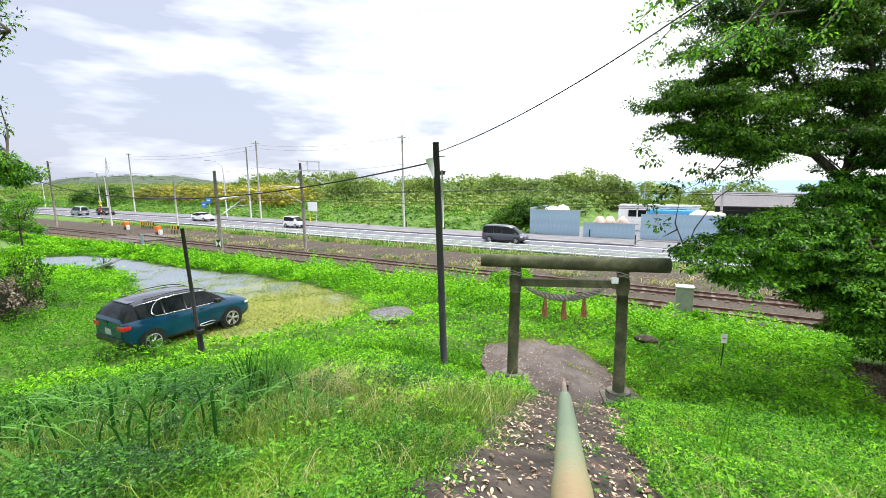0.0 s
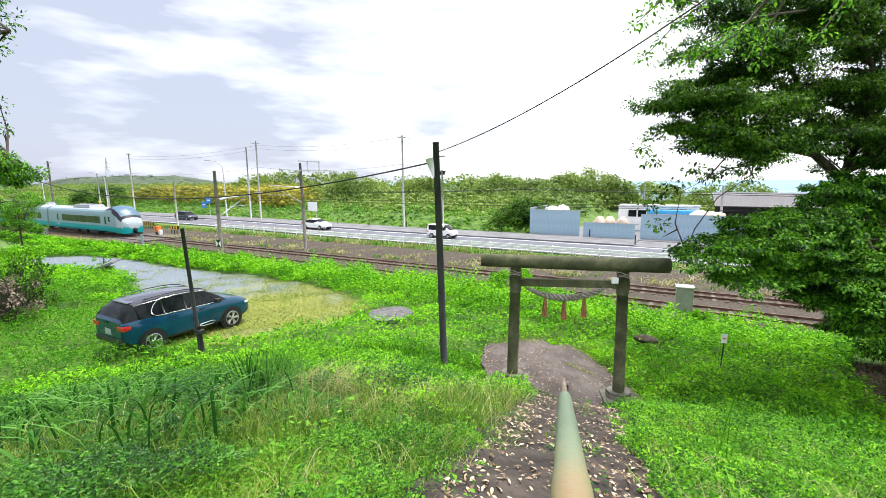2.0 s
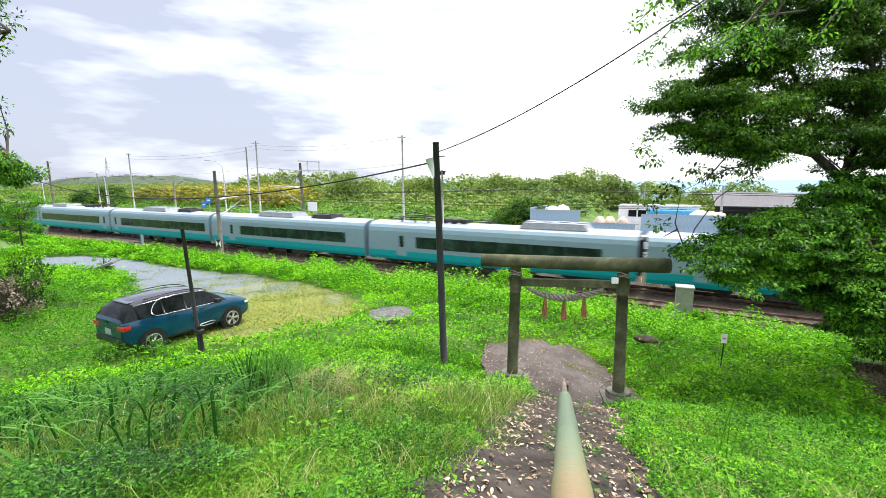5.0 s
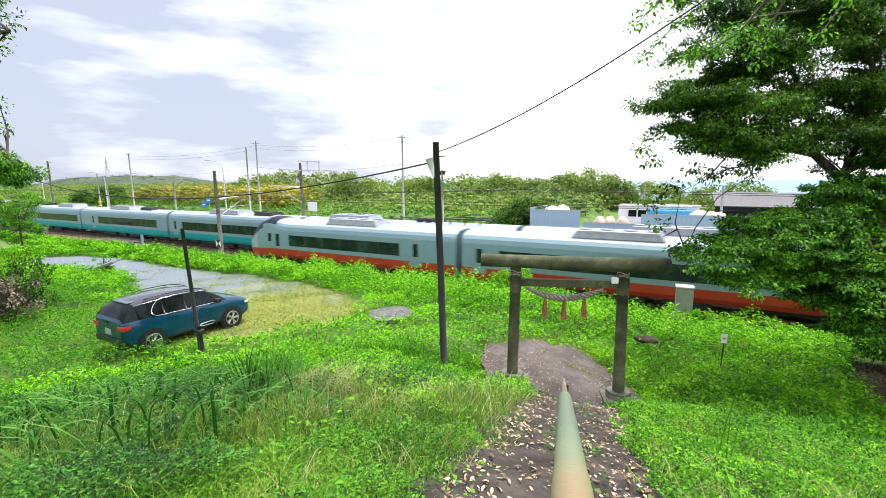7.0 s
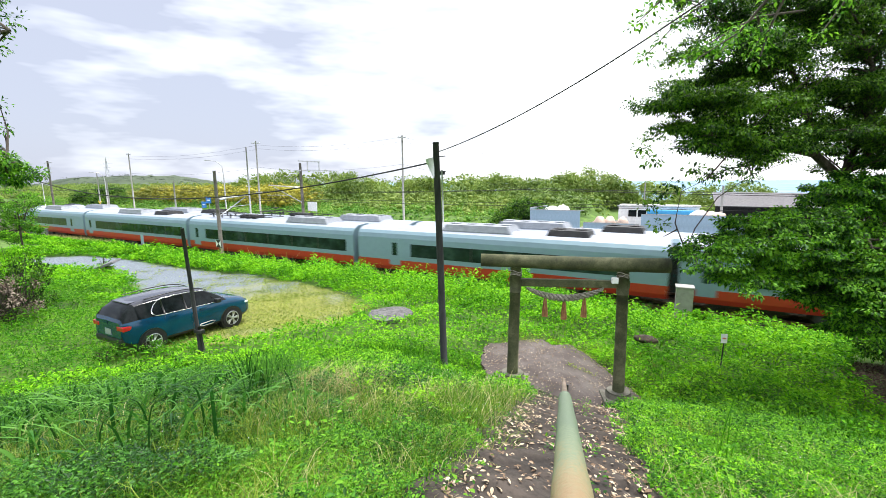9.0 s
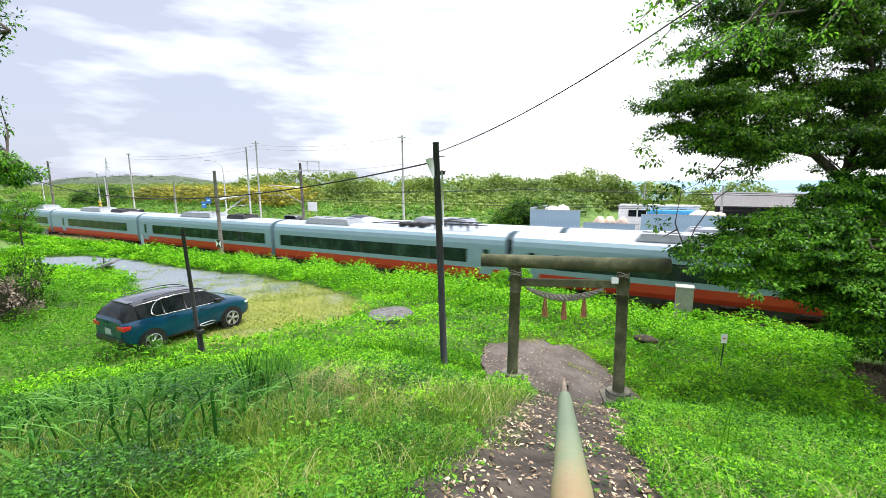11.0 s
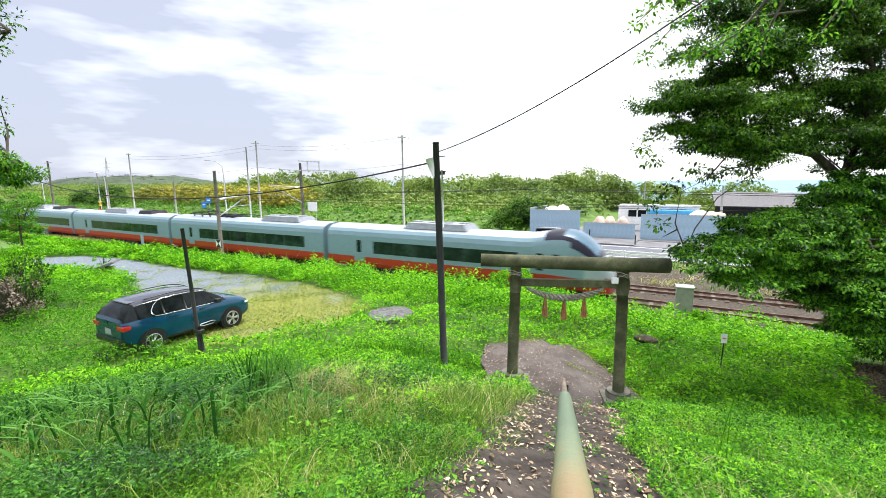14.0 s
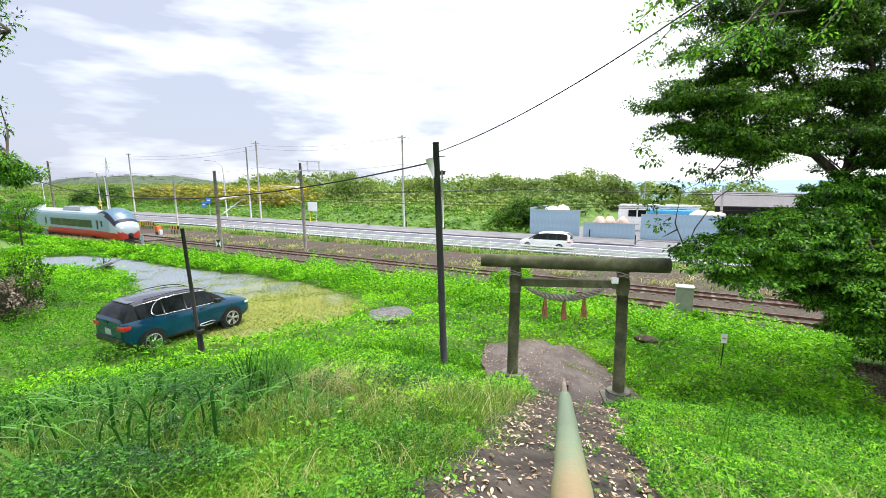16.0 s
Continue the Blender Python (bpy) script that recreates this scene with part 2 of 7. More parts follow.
def leaves(name, pos, axis, up, length, width, mat, fold=0.25):
    """Folded pointed leaves, two triangles each."""
    axis = unit(axis)
    side = unit(np.cross(axis, up))
    nrm = np.cross(side, axis)
    L, W = length[:, None], width[:, None]
    b = pos
    tip = pos + axis * L - nrm * L * 0.12
    mid = pos + axis * L * 0.45
    l = mid + side * W * 0.5 + nrm * W * fold
    r = mid - side * W * 0.5 + nrm * W * fold
    v = np.stack([b, l, tip, r], 1).reshape(-1, 3)
    i = np.arange(len(pos))[:, None] * 4
    f = np.concatenate([i + np.array([[0, 2, 1]]), i + np.array([[0, 3, 2]])], 1).reshape(-1, 3)
    return np_mesh(name, v, f, 3, mat)


def ovate_leaves(name, pos, axis, up, length, width, mat, fold=0.2, curl=0.2):
    """Rounder leaves with a folded midrib and a curled tip, twelve triangles each."""
    axis = unit(axis)
    side = unit(np.cross(axis, up))
    nrm = np.cross(side, axis)
    L, W = length[:, None], width[:, None]
    rows = [pos]
    for u, w in ((0.22, 0.72), (0.5, 1.0), (0.8, 0.55)):
        mid = pos + axis * L * u - nrm * L * curl * u * u
        edge = side * W * 0.5 * w
        rise = nrm * W * fold * w
        rows += [mid + edge + rise, mid, mid - edge + rise]
    rows.append(pos + axis * L - nrm * L * curl)
    v = np.stack(rows, 1).reshape(-1, 3)
    i = np.arange(len(pos))[:, None] * 11
    t = [[0, 2, 1], [0, 3, 2], [1, 2, 5], [1, 5, 4], [2, 3, 6], [2, 6, 5], [4, 5, 8], [4, 8, 7], [5, 6, 9], [5, 9, 8], [7, 8, 10], [8, 9, 10]]
    f = np.concatenate([i + np.array([q]) for q in t], 1).reshape(-1, 3)
    return np_mesh(name, v, f, 3, mat)


def blades(name, pos, lean, height, width, mat, droop=0.12):
    """Bent grass blades, five triangles each."""
    n = len(pos)
    a = np.arctan2(lean[:, 1], lean[:, 0]) + np.pi / 2 + RNG.normal(0, 0.7, n)
    side = np.stack([np.cos(a), np.sin(a), np.zeros(n)], 1) * width[:, None] * 0.5
    up = np.zeros((n, 3))
    up[:, 2] = height
    m1 = pos + up * 0.45 + lean * 0.16
    m2 = pos + up * (0.86 - droop * 0.3) + lean * 0.52
    tip = pos + up * (1.0 - droop) + lean
    v = np.stack([pos - side * 0.7, pos + side * 0.7, m1 - side, m1 + side, m2 - side * 0.75, m2 + side * 0.75, tip], 1).reshape(-1, 3)
    i = np.arange(n)[:, None] * 7
    f = np.concatenate([i + np.array([q]) for q in ([0, 1, 3], [0, 3, 2], [2, 3, 5], [2, 5, 4], [4, 5, 6])], 1).reshape(-1, 3)
    return np_mesh(name, v, f, 3, mat)


def arched_blades(name, pos, lean, height, width, mat, droop=0.2, seg=6):
    """Long blades that arch over smoothly and taper to a point."""
    n = len(pos)
    a = np.arctan2(lean[:, 1], lean[:, 0]) + np.pi / 2 + RNG.normal(0, 0.5, n)
    side = np.stack([np.cos(a), np.sin(a), np.zeros(n)], 1) * width[:, None] * 0.5
    rows = []
    for k in range(seg):
        u = k / seg
        c = pos + lean * (u ** 2.0) + np.array([0, 0, 1.0]) * (height * (u * (1 + droop) - (droop + droop * 0.6) * u ** 2.6))[:, None]
        w = (0.65 + 1.1 * u - 1.5 * u * u)
        rows += [c - side * w, c + side * w]
    rows.append(pos + lean + np.array([0, 0, 1.0]) * (height * (1 - droop * 0.6))[:, None])
    v = np.stack(rows, 1).reshape(-1, 3)
    i = np.arange(n)[:, None] * (2 * seg + 1)
    t = []
    for k in range(seg - 1):
        q = 2 * k
        t += [[q, q + 1, q + 3], [q, q + 3, q + 2]]
    t.append([2 * seg - 2, 2 * seg - 1, 2 * seg])
    f = np.concatenate([i + np.array([q]) for q in t], 1).reshape(-1, 3)
    return np_mesh(name, v, f, 3, mat)


RNG = np.random.default_rng(7)


def rand_dirs(n, zmin=-1.0):
    z = RNG.uniform(zmin, 1, n)
    a = RNG.uniform(0, 2 * np.pi, n)
    r = np.sqrt(1 - z * z)
    return np.stack([r * np.cos(a), r * np.sin(a), z], 1)


def wobble(x, y, f=1.0, seed=0.0):
    """Smooth uneven field of about -1 to 1, for arrays."""
    return (np.sin(x * 1.3 * f + 1.7 + seed) * np.cos(y * 1.1 * f - 0.6 + seed) + 0.6 * np.sin(x * 2.9 * f - y * 2.3 * f + 2.2 * seed + 0.4) + 0.35 * np.sin(x * 5.3 * f + y * 6.1 * f + seed)) / 1.6


def smooth(a, b, v):
    t = np.clip((v - a) / (b - a), 0, 1)
    return t * t * (3 - 2 * t)


# ---- the lie of the land ----
def path_off(x, y):
    """Distance from the middle line of the shrine path."""
    return x - (-0.05 - 0.198 * y)


def road_shift(x):
    return 2.1 * smooth(-28, -70, x)


def gate_dip(x, y):
    """The slope eases off before the gate, more so on its low side."""
    return (0.5 + 0.3 * smooth(-3.0, -1.4, x)) * (1 - smooth(1.5, 4.3, np.hypot(x + 2.6, y - 10.7)))


def ground_z(x, y):
    x, y = np.asarray(x, float), np.asarray(y, float)
    d = np.hypot(np.maximum(y, 0), x * np.where(x < 0, 0.75, 0.6))
    hill = np.clip(5.2 - 0.357 * (d - 0.75), 1.1, 5.35)
    hill = hill - gate_dip(x, y)
    plateau = 1.45 - 0.33 * (1 - smooth(2.6, 4.6, np.hypot(x + 2.6, y - 12.2))) - 0.44 * smooth(-3.0, -1.2, x) + 0.05 * wobble(x, y, 0.5)
    z = np.maximum(hill + 0.08 * wobble(x, y, 0.8) * smooth(0.8, 1.6, np.abs(path_off(x, y))), plateau)
    z = z - 0.14 * (1 - smooth(0.55, 0.95, np.abs(path_off(x, y)))) * (1 - smooth(8.7, 9.7, y))
    z = np.where(inside(SLAB, x, y), np.minimum(z, 1.1 - 0.46 * smooth(-3.2, -1.3, x)), z)
    z = z + (-0.18 - z) * smooth(16.5, 23.2, y)
    z = np.where(y > 31, -0.4 + 0.47 * smooth(35.4, 36.6, y), z)
    z = np.where(y > 37.5, 0.07, z)
    far = y - road_shift(x)
    bank = 0.25 + 1.3 * smooth(50.8, 56, far) + 1.7 * smooth(60, 110, far) + 0.25 * wobble(x, y, 0.12) * smooth(51, 58, far)
    bank = np.where(x > -17, bank * (1 - smooth(-17, -12, x)) + 0.27 * smooth(-17, -12, x), bank)
    z = np.where(far > 50.4, bank, z)
    z = np.where(y > 130, z + (-8 - z) * smooth(130, 320, y), z)
    return z


def grid_axis(cuts):
    out = []
    for a, b, step in cuts:
        out += list(np.arange(a, b - 1e-6, step))
    return np.array(out + [cuts[-1][1]])


LOT = [(-40.2, 12.6), (-38.6, 11.7), (-36.0, 11.2), (-31.1, 12.3), (-27.8, 12.6), (-25.2, 11.9), (-22.6, 10.6), (-17.0, 8.4), (-16.2, 7.0), (-14.4, 7.1), (-13.2, 8.3), (-12.2, 9.2), (-11.7, 10.4), (-11.1, 12.2), (-10.9, 13.8), (-13.0, 15.0), (-16.6, 15.7), (-20.7, 15.8), (-26.6, 15.2), (-35.3, 15.3), (-38.6, 14.2)]
SLAB = [(-5.5, 12.7), (-4.6, 13.7), (-3.9, 14.0), (-3.5, 13.7), (-3.0, 14.1), (-2.1, 13.9), (-1.2, 13.1), (-0.6, 12.2), (-0.5, 10.0), (-3.4, 9.6), (-4.4, 10.3), (-4.9, 11.4)]


def inside(poly, x, y):
    x, y = np.asarray(x, float), np.asarray(y, float)
    r = np.zeros(x.shape, bool)
    for (x0, y0), (x1, y1) in zip(poly, poly[1:] + poly[:1]):
        c = ((y0 > y) != (y1 > y)) & (x < (x1 - x0) * (y - y0) / (y1 - y0 + 1e-12) + x0)
        r ^= c
    return r


def ground_sheet():
    xs = grid_axis([(-3000, -400, 260), (-400, -130, 30), (-130, -50, 4), (-50, -18, 0.8), (-18, 9, 0.3), (9, 40, 3), (40, 400, 30), (400, 3000, 260)])
    ys = grid_axis([(-3000, -200, 280), (-200, -10, 19), (-10, -2, 1), (-2, 24, 0.3), (24, 60, 0.9), (60, 140, 4), (140, 340, 20), (340, 4500, 320)])
    X, Y = np.meshgrid(xs, ys)
    v = np.stack([X, Y, ground_z(X, Y)], 2).reshape(-1, 3)
    nx, ny = len(xs), len(ys)
    i = (np.arange(ny - 1)[:, None] * nx + np.arange(nx - 1)[None]).reshape(-1, 1)
    f = i + np.array([[0, 1, nx + 1, nx]])
    me = np_mesh("ground", v, f, 4, M_GROUND, True)
    lot = inside(LOT, v[:, 0] + 0.5 * wobble(v[:, 0], v[:, 1], 1.1), v[:, 1] + 0.35 * wobble(v[:, 1], v[:, 0], 1.3)).astype(np.float32)
    at = me.attributes.new("lot", "FLOAT", "POINT")
    at.data.foreach_set("value", lot)
    return tagged(new("ground", me), "grassy earth with gravel and moss patches below a bank", "ground", kind="structure")


def ground_material():
    m = material("soil_and_moss", [(0.04, 0.085, 0.012), (0.075, 0.15, 0.018), (0.12, 0.22, 0.03)], 0.8, 0.9, bump=0.6)
    n, l = m.node_tree.nodes, m.node_tree.links
    b = n["Principled BSDF"]
    soil = b.inputs["Base Color"].links[0].from_socket
    at = n.new("ShaderNodeAttribute")
    at.attribute_name = "lot"
    tc = n.new("ShaderNodeTexCoord")
    no = n.new("ShaderNodeTexNoise")
    no.inputs["Scale"].default_value, no.inputs["Detail"].default_value = 0.28, 8
    l.new(tc.outputs["Object"], no.inputs["Vector"])
    fine = n.new("ShaderNodeTexNoise")
    fine.inputs["Scale"].default_value, fine.inputs["Detail"].default_value = 14, 6
    l.new(tc.outputs["Object"], fine.inputs["Vector"])
    grav = n.new("ShaderNodeValToRGB")
    e = grav.color_ramp.elements
    e[0].position, e[0].color, e[1].position, e[1].color = 0.35, (0.075, 0.095, 0.118, 1), 0.65, (0.2, 0.235, 0.28, 1)
    l.new(fine.outputs["Fac"], grav.inputs["Fac"])
    moss = n.new("ShaderNodeValToRGB")
    e = moss.color_ramp.elements
    e[0].position, e[0].color, e[1].position, e[1].color = 0.35, (0.12, 0.145, 0.025, 1), 0.65, (0.29, 0.28, 0.075, 1)
    l.new(fine.outputs["Fac"], moss.inputs["Fac"])
    sep = n.new("ShaderNodeSeparateXYZ")
    l.new(tc.outputs["Object"], sep.inputs[0])
    k = n.new("ShaderNodeMath")
    k.operation = "MULTIPLY_ADD"
    l.new(sep.outputs["X"], k.inputs[0])
    k.inputs[1].default_value, k.inputs[2].default_value = 0.04, 0.62
    s = n.new("ShaderNodeMath")
    s.operation = "ADD"
    l.new(k.outputs[0], s.inputs[0])
    l.new(no.outputs["Fac"], s.inputs[1])
    st = n.new("ShaderNodeValToRGB")
    st.color_ramp.elements[0].position, st.color_ramp.elements[1].position = 0.42, 0.62
    l.new(s.outputs[0], st.inputs["Fac"])
    mx = n.new("ShaderNodeMixRGB")
    l.new(st.outputs["Color"], mx.inputs["Fac"])
    l.new(grav.outputs["Color"], mx.inputs["Color1"])
    l.new(moss.outputs["Color"], mx.inputs["Color2"])
    out = n.new("ShaderNodeMixRGB")
    l.new(at.outputs["Fac"], out.inputs["Fac"])
    l.new(soil, out.inputs["Color1"])
    l.new(mx.outputs["Color"], out.inputs["Color2"])
    l.new(out.outputs["Color"], b.inputs["Base Color"])
    return m


M_GROUND = ground_material()
ground_sheet()
water = boxed(-4500, 4500, 230, 4900, -6.2, -6.0)
tagged(part("water", water, M_WATER), "pale blue sea out to the horizon", "sea", kind="structure")


def strip(name, x0, x1, y0, y1, z0, z1, mat, label, category, step=6.0, shift=1.0, parent=None):
    """A long slab that follows the road's line."""
    bm = bmesh.new()
    xs = np.arange(x0, x1 + 0.01, step)
    rings = []
    for x in xs:
        d = float(road_shift(x)) * shift
        rings.append([bm.verts.new((x, y0 + d, z0)), bm.verts.new((x, y0 + d, z1)), bm.verts.new((x, y1 + d, z1)), bm.verts.new((x, y1 + d, z0))])
    for a, b in zip(rings, rings[1:]):
        for k in range(3):
            bm.faces.new((a[k], b[k], b[k + 1], a[k + 1]))
    bm.faces.new(rings[0])
    bm.faces.new(rings[-1][::-1])
    bmesh.ops.recalc_face_normals(bm, faces=bm.faces)
    return tagged(part(name, bm, mat, parent), label, category, kind="structure" if parent is None else "")


# ---- road ----
strip("road", -700, 500, 38.6, 45.8, -0.2, 0.2, M_ASPHALT, "worn grey-blue asphalt two-lane road", "road")
strip("pavement", -700, -4, 45.8, 50.6, -0.2, 0.34, M_PAVE, "pale concrete pavement with a raised kerb", "pavement")
strip("pavement", -4, 500, 45.8, 50.2, -0.2, 0.23, M_PAVE, "pale lowered concrete pavement before the yard", "pavement")
strip("yard", -15.6, 20.4, 50.2, 74, -0.2, 0.28, M_PAVE, "pale concrete yard behind the fence", "yard", 6.0, 0.0)
strip("trim", -700, 500, 42.1, 42.22, 0.15, 0.206, plain("faded_orange_line", (0.55, 0.36, 0.25), 0.7), "faded orange centre line", "road line")
strip("trim", -700, 500, 39.1, 39.25, 0.15, 0.206, M_WHITE, "white edge line", "road line")
strip("trim", -700, 500, 45.2, 45.35, 0.15, 0.206, M_WHITE, "white edge line", "road line")

# ---- railway ----
def ballast_bed():
    xs = np.arange(-260, 200, 0.5)
    prof = [(22.6, -0.35), (23.4, -0.17), (24.6, -0.14), (25.7, -0.13), (27.2, -0.15), (29.3, -0.13), (30.6, -0.14), (32.2, -0.12), (34.0, -0.02), (35.6, 0.08), (36.3, -0.1)]
    ys = np.array([q[0] for q in prof])
    zs = np.array([q[1] for q in prof])
    X, Y = np.meshgrid(xs, ys)
    Z = np.tile(zs[:, None], (1, len(xs))) + RNG.uniform(-0.025, 0.025, X.shape)
    v = np.stack([X, Y, Z], 2).reshape(-1, 3)
    nx, ny = len(xs), len(ys)
    i = (np.arange(ny - 1)[:, None] * nx + np.arange(nx - 1)[None]).reshape(-1, 1)
    me = np_mesh("track_bed", v, i + np.array([[0, 1, nx + 1, nx]]), 4, M_GRAVEL, True)
    return tagged(new("track_bed", me), "brown crushed-stone ballast bed of a double track", "track bed", kind="structure")


bed = ballast_bed()
TRACKS = (25.75, 29.15)
for yc in TRACKS:
    track = thing("railway_track", 0, yc, 0, 0, "rusty steel rails on concrete sleepers in brown ballast", "railway track", "double track")
    for side in (-1, 1):
        y = side * 0.5335
        bm = bmesh.new()
        box(bm, -260, 200, y - 0.032, y + 0.032, -0.04, 0.0, 0.006)
        box(bm, -260, 200, y - 0.01, y + 0.01, -0.13, -0.04)
        box(bm, -260, 200, y - 0.06, y + 0.06, -0.15, -0.13)
        part("rail", bm, M_RAIL, track)
    first = None
    for k in range(130):
        x = -75 + k * 0.62
        if first is None:
            first = part("sleeper", boxed(-0.11, 0.11, -1.0, 1.0, -0.26, -0.115, 0.02), M_SLEEPER, track)
            first.location.x = x
        else:
            share("sleeper", first, track, pose(x, 0, 0))
# ---- trains ----
M_SCREEN = plain("train_windscreen", (0.08, 0.15, 0.22), 0.3, vary=0.2, bump=0, spec=0.25)
M_NOSE = plain("pale_nose_paint", (0.33, 0.39, 0.43), 0.45, vary=0.05)
def section(hw, zb, zt, k=1.0):
    """Half outline of a carriage, floor to crown; k rounds the shoulder."""
    zs = zt - 0.62 * k
    if zs > 2.3:
        low = [zb, zb + 0.25, zb + 0.7, 1.85, zs - 0.12]
    else:
        low = [zb + (zs - zb) * f for f in (0.0, 0.2, 0.45, 0.7, 0.92)]
    wide = (0.93, 0.99, 1.0, 1.0, 0.99)
    return [(hw * w, z) for w, z in zip(wide, low)] + [(hw * 0.94, zs + 0.16 * k), (hw * 0.82, zs + 0.36 * k), (hw * 0.55, zt - 0.08 * k), (0.0, zt)]


def loft(stations, mat_of, flat=False):
    """stations: (x, half outline). Returns a bmesh per material key from mat_of(x, z, ring index)."""
    sets = {}
    for (x0, s0), (x1, s1) in zip(stations, stations[1:]):
        full0 = [(-y, z) for y, z in s0] + [(y, z) for y, z in s0[-2::-1]]
        full1 = [(-y, z) for y, z in s1] + [(y, z) for y, z in s1[-2::-1]]
        n = len(full0)
        for k in range(n - 1):
            q = [(x0, *full0[k]), (x1, *full1[k]), (x1, *full1[k + 1]), (x0, *full0[k + 1])]
            zc = sum(c[2] for c in q) / 4
            key = mat_of((x0 + x1) / 2, zc, min(k, n - 2 - k))
            sets.setdefault(key, []).append(q)
    out = {}
    for key, quads in sets.items():
        bm = bmesh.new()
        for q in quads:
            vs = [bm.verts.new(c) for c in q]
            f = bm.faces.new(vs)
            f.smooth = not flat
        bmesh.ops.remove_doubles(bm, verts=bm.verts, dist=0.0005)
        bmesh.ops.dissolve_degenerate(bm, edges=bm.edges, dist=0.0005)
        out[key] = bm
    return out


def end_cap(bm, outline, x, flip):
    vs = [bm.verts.new((x, -y, z)) for y, z in outline] + [bm.verts.new((x, y, z)) for y, z in outline[-2::-1]]
    bm.faces.new(vs if flip else vs[::-1])


def bogie(bm, x):
    for dx in (-1.05, 1.05):
        for y in (-0.53, 0.53):
            tube(bm, [(x + dx, y - 0.06, 0.43), (x + dx, y + 0.06, 0.43)], 0.43, 20)
        tube(bm, [(x + dx, -0.6, 0.43), (x + dx, 0.6, 0.43)], 0.08, 8)
    for y in (-0.98, 0.86):
        box(bm, x - 1.6, x + 1.6, y, y + 0.12, 0.36, 0.6, 0.03)
        box(bm, x - 0.3, x + 0.3, y - 0.02, y + 0.14, 0.55, 0.85, 0.03)


def unit_shape(x0, x1, half, top):
    """A low housing with sloped ends, a lid seam and a row of fan grilles."""
    bm = box(bmesh.new(), x0, x1, -half, half, 3.42, top - 0.06, 0.05)
    for v in bm.verts:
        if v.co.z > 3.6:
            mid = (x0 + x1) / 2
            v.co.x = mid + (v.co.x - mid) * 0.9
            v.co.y *= 0.88
    n = int((x1 - x0) / 1.1)
    for k in range(n):
        c = x0 + (k + 0.5) * (x1 - x0) / n
        tube(bm, [(c, 0, top - 0.08), (c, 0, top)], 0.34, 12)
    return bm


def roof_unit(kind):
    if kind == "cooler":
        return unit_shape(6.6, 11.4, 0.95, 3.92)
    return unit_shape(13.5, 16.0, 0.85, 3.86)


def pantograph_gear(x):
    bm = bmesh.new()
    for y in (-0.7, 0.7):
        for dx in (-1.2, 0, 1.2):
            tube(bm, [(x + dx, y, 3.5), (x + dx, y, 3.86)], 0.07, 8)
        tube(bm, [(x - 1.6, y, 3.88), (x + 1.6, y, 3.88)], 0.04, 6)
    for dx in (-1.5, 1.5):
        tube(bm, [(x + dx, -0.75, 3.88), (x + dx, 0.75, 3.88)], 0.04, 6)
    tube(bm, [(x - 1.2, 0, 3.9), (x + 0.9, 0, 4.05), (x - 0.6, 0, 4.2)], 0.035, 6)
    tube(bm, [(x - 0.6, -0.8, 4.2), (x - 0.6, 0.8, 4.2)], 0.03, 6)
    for dx in (2.2, 3.0, 3.8):
        box(bm, x + dx, x + dx + 0.5, -0.5, 0.5, 3.5, 3.82, 0.04)
    tube(bm, [(x + 1.6, 0.6, 3.75), (x + 6.5, 0.6, 3.72)], 0.035, 6)
    tube(bm, [(x - 2.0, -0.6, 3.72), (x + 6.5, -0.6, 3.72)], 0.035, 6)
    return bm


LEN, PITCH = 19.98, 20.45
SIDE = section(1.46, 0.6, 3.55)
BAND_TOP = 1.34


def side_sheet(bm, x0, x1, z0, z1, proud=0.012, y=1.46):
    box(bm, x0, x1, y - proud, y + proud, z0, z1, 0.01)
    return bm


def cab_stations():
    """From the carriage's straight part to the nose: crown height, width and lower edge."""
    rows = [(0.0, 3.55, 1.46, 0.6, 1.0), (15.4, 3.55, 1.46, 0.6, 1.0), (15.9, 3.6, 1.46, 0.6, 1.0), (16.5, 3.72, 1.46, 0.6, 1.05), (17.1, 3.83, 1.455, 0.59, 1.1), (17.6, 3.86, 1.45, 0.57, 1.15), (18.0, 3.8, 1.44, 0.55, 1.2), (18.4, 3.64, 1.42, 0.53, 1.2), (18.8, 3.38, 1.39, 0.5, 1.15),
            (19.15, 3.06, 1.35, 0.47, 1.05), (19.45, 2.72, 1.3, 0.45, 0.9), (19.7, 2.4, 1.23, 0.43, 0.7), (19.9, 2.12, 1.14, 0.42, 0.5), (20.05, 1.88, 1.02, 0.42, 0.4), (20.15, 1.66, 0.86, 0.43, 0.35), (20.21, 1.4, 0.6, 0.46, 0.3), (20.23, 1.1, 0.25, 0.55, 0.2)]
    return [(x, section(hw, zb, zt, k)) for x, zt, hw, zb, k in rows]


def cab_material(x, z, ring):
    if z < BAND_TOP - 0.12 and ring <= 3:
        return "band"
    if x > 15.9:
        if ring >= 5 and x < 19.75 and x > 16.3:
            return "windscreen" if x > 17.7 and ring >= 6 and x < 19.5 else "cowl"
        if ring == 4 and x > 18.0 and z > 1.9:
            return "cowl"
        return "white" if x > 18.9 else ("roof" if ring >= 6 else "silver")
    return "roof" if ring >= 6 else "silver"


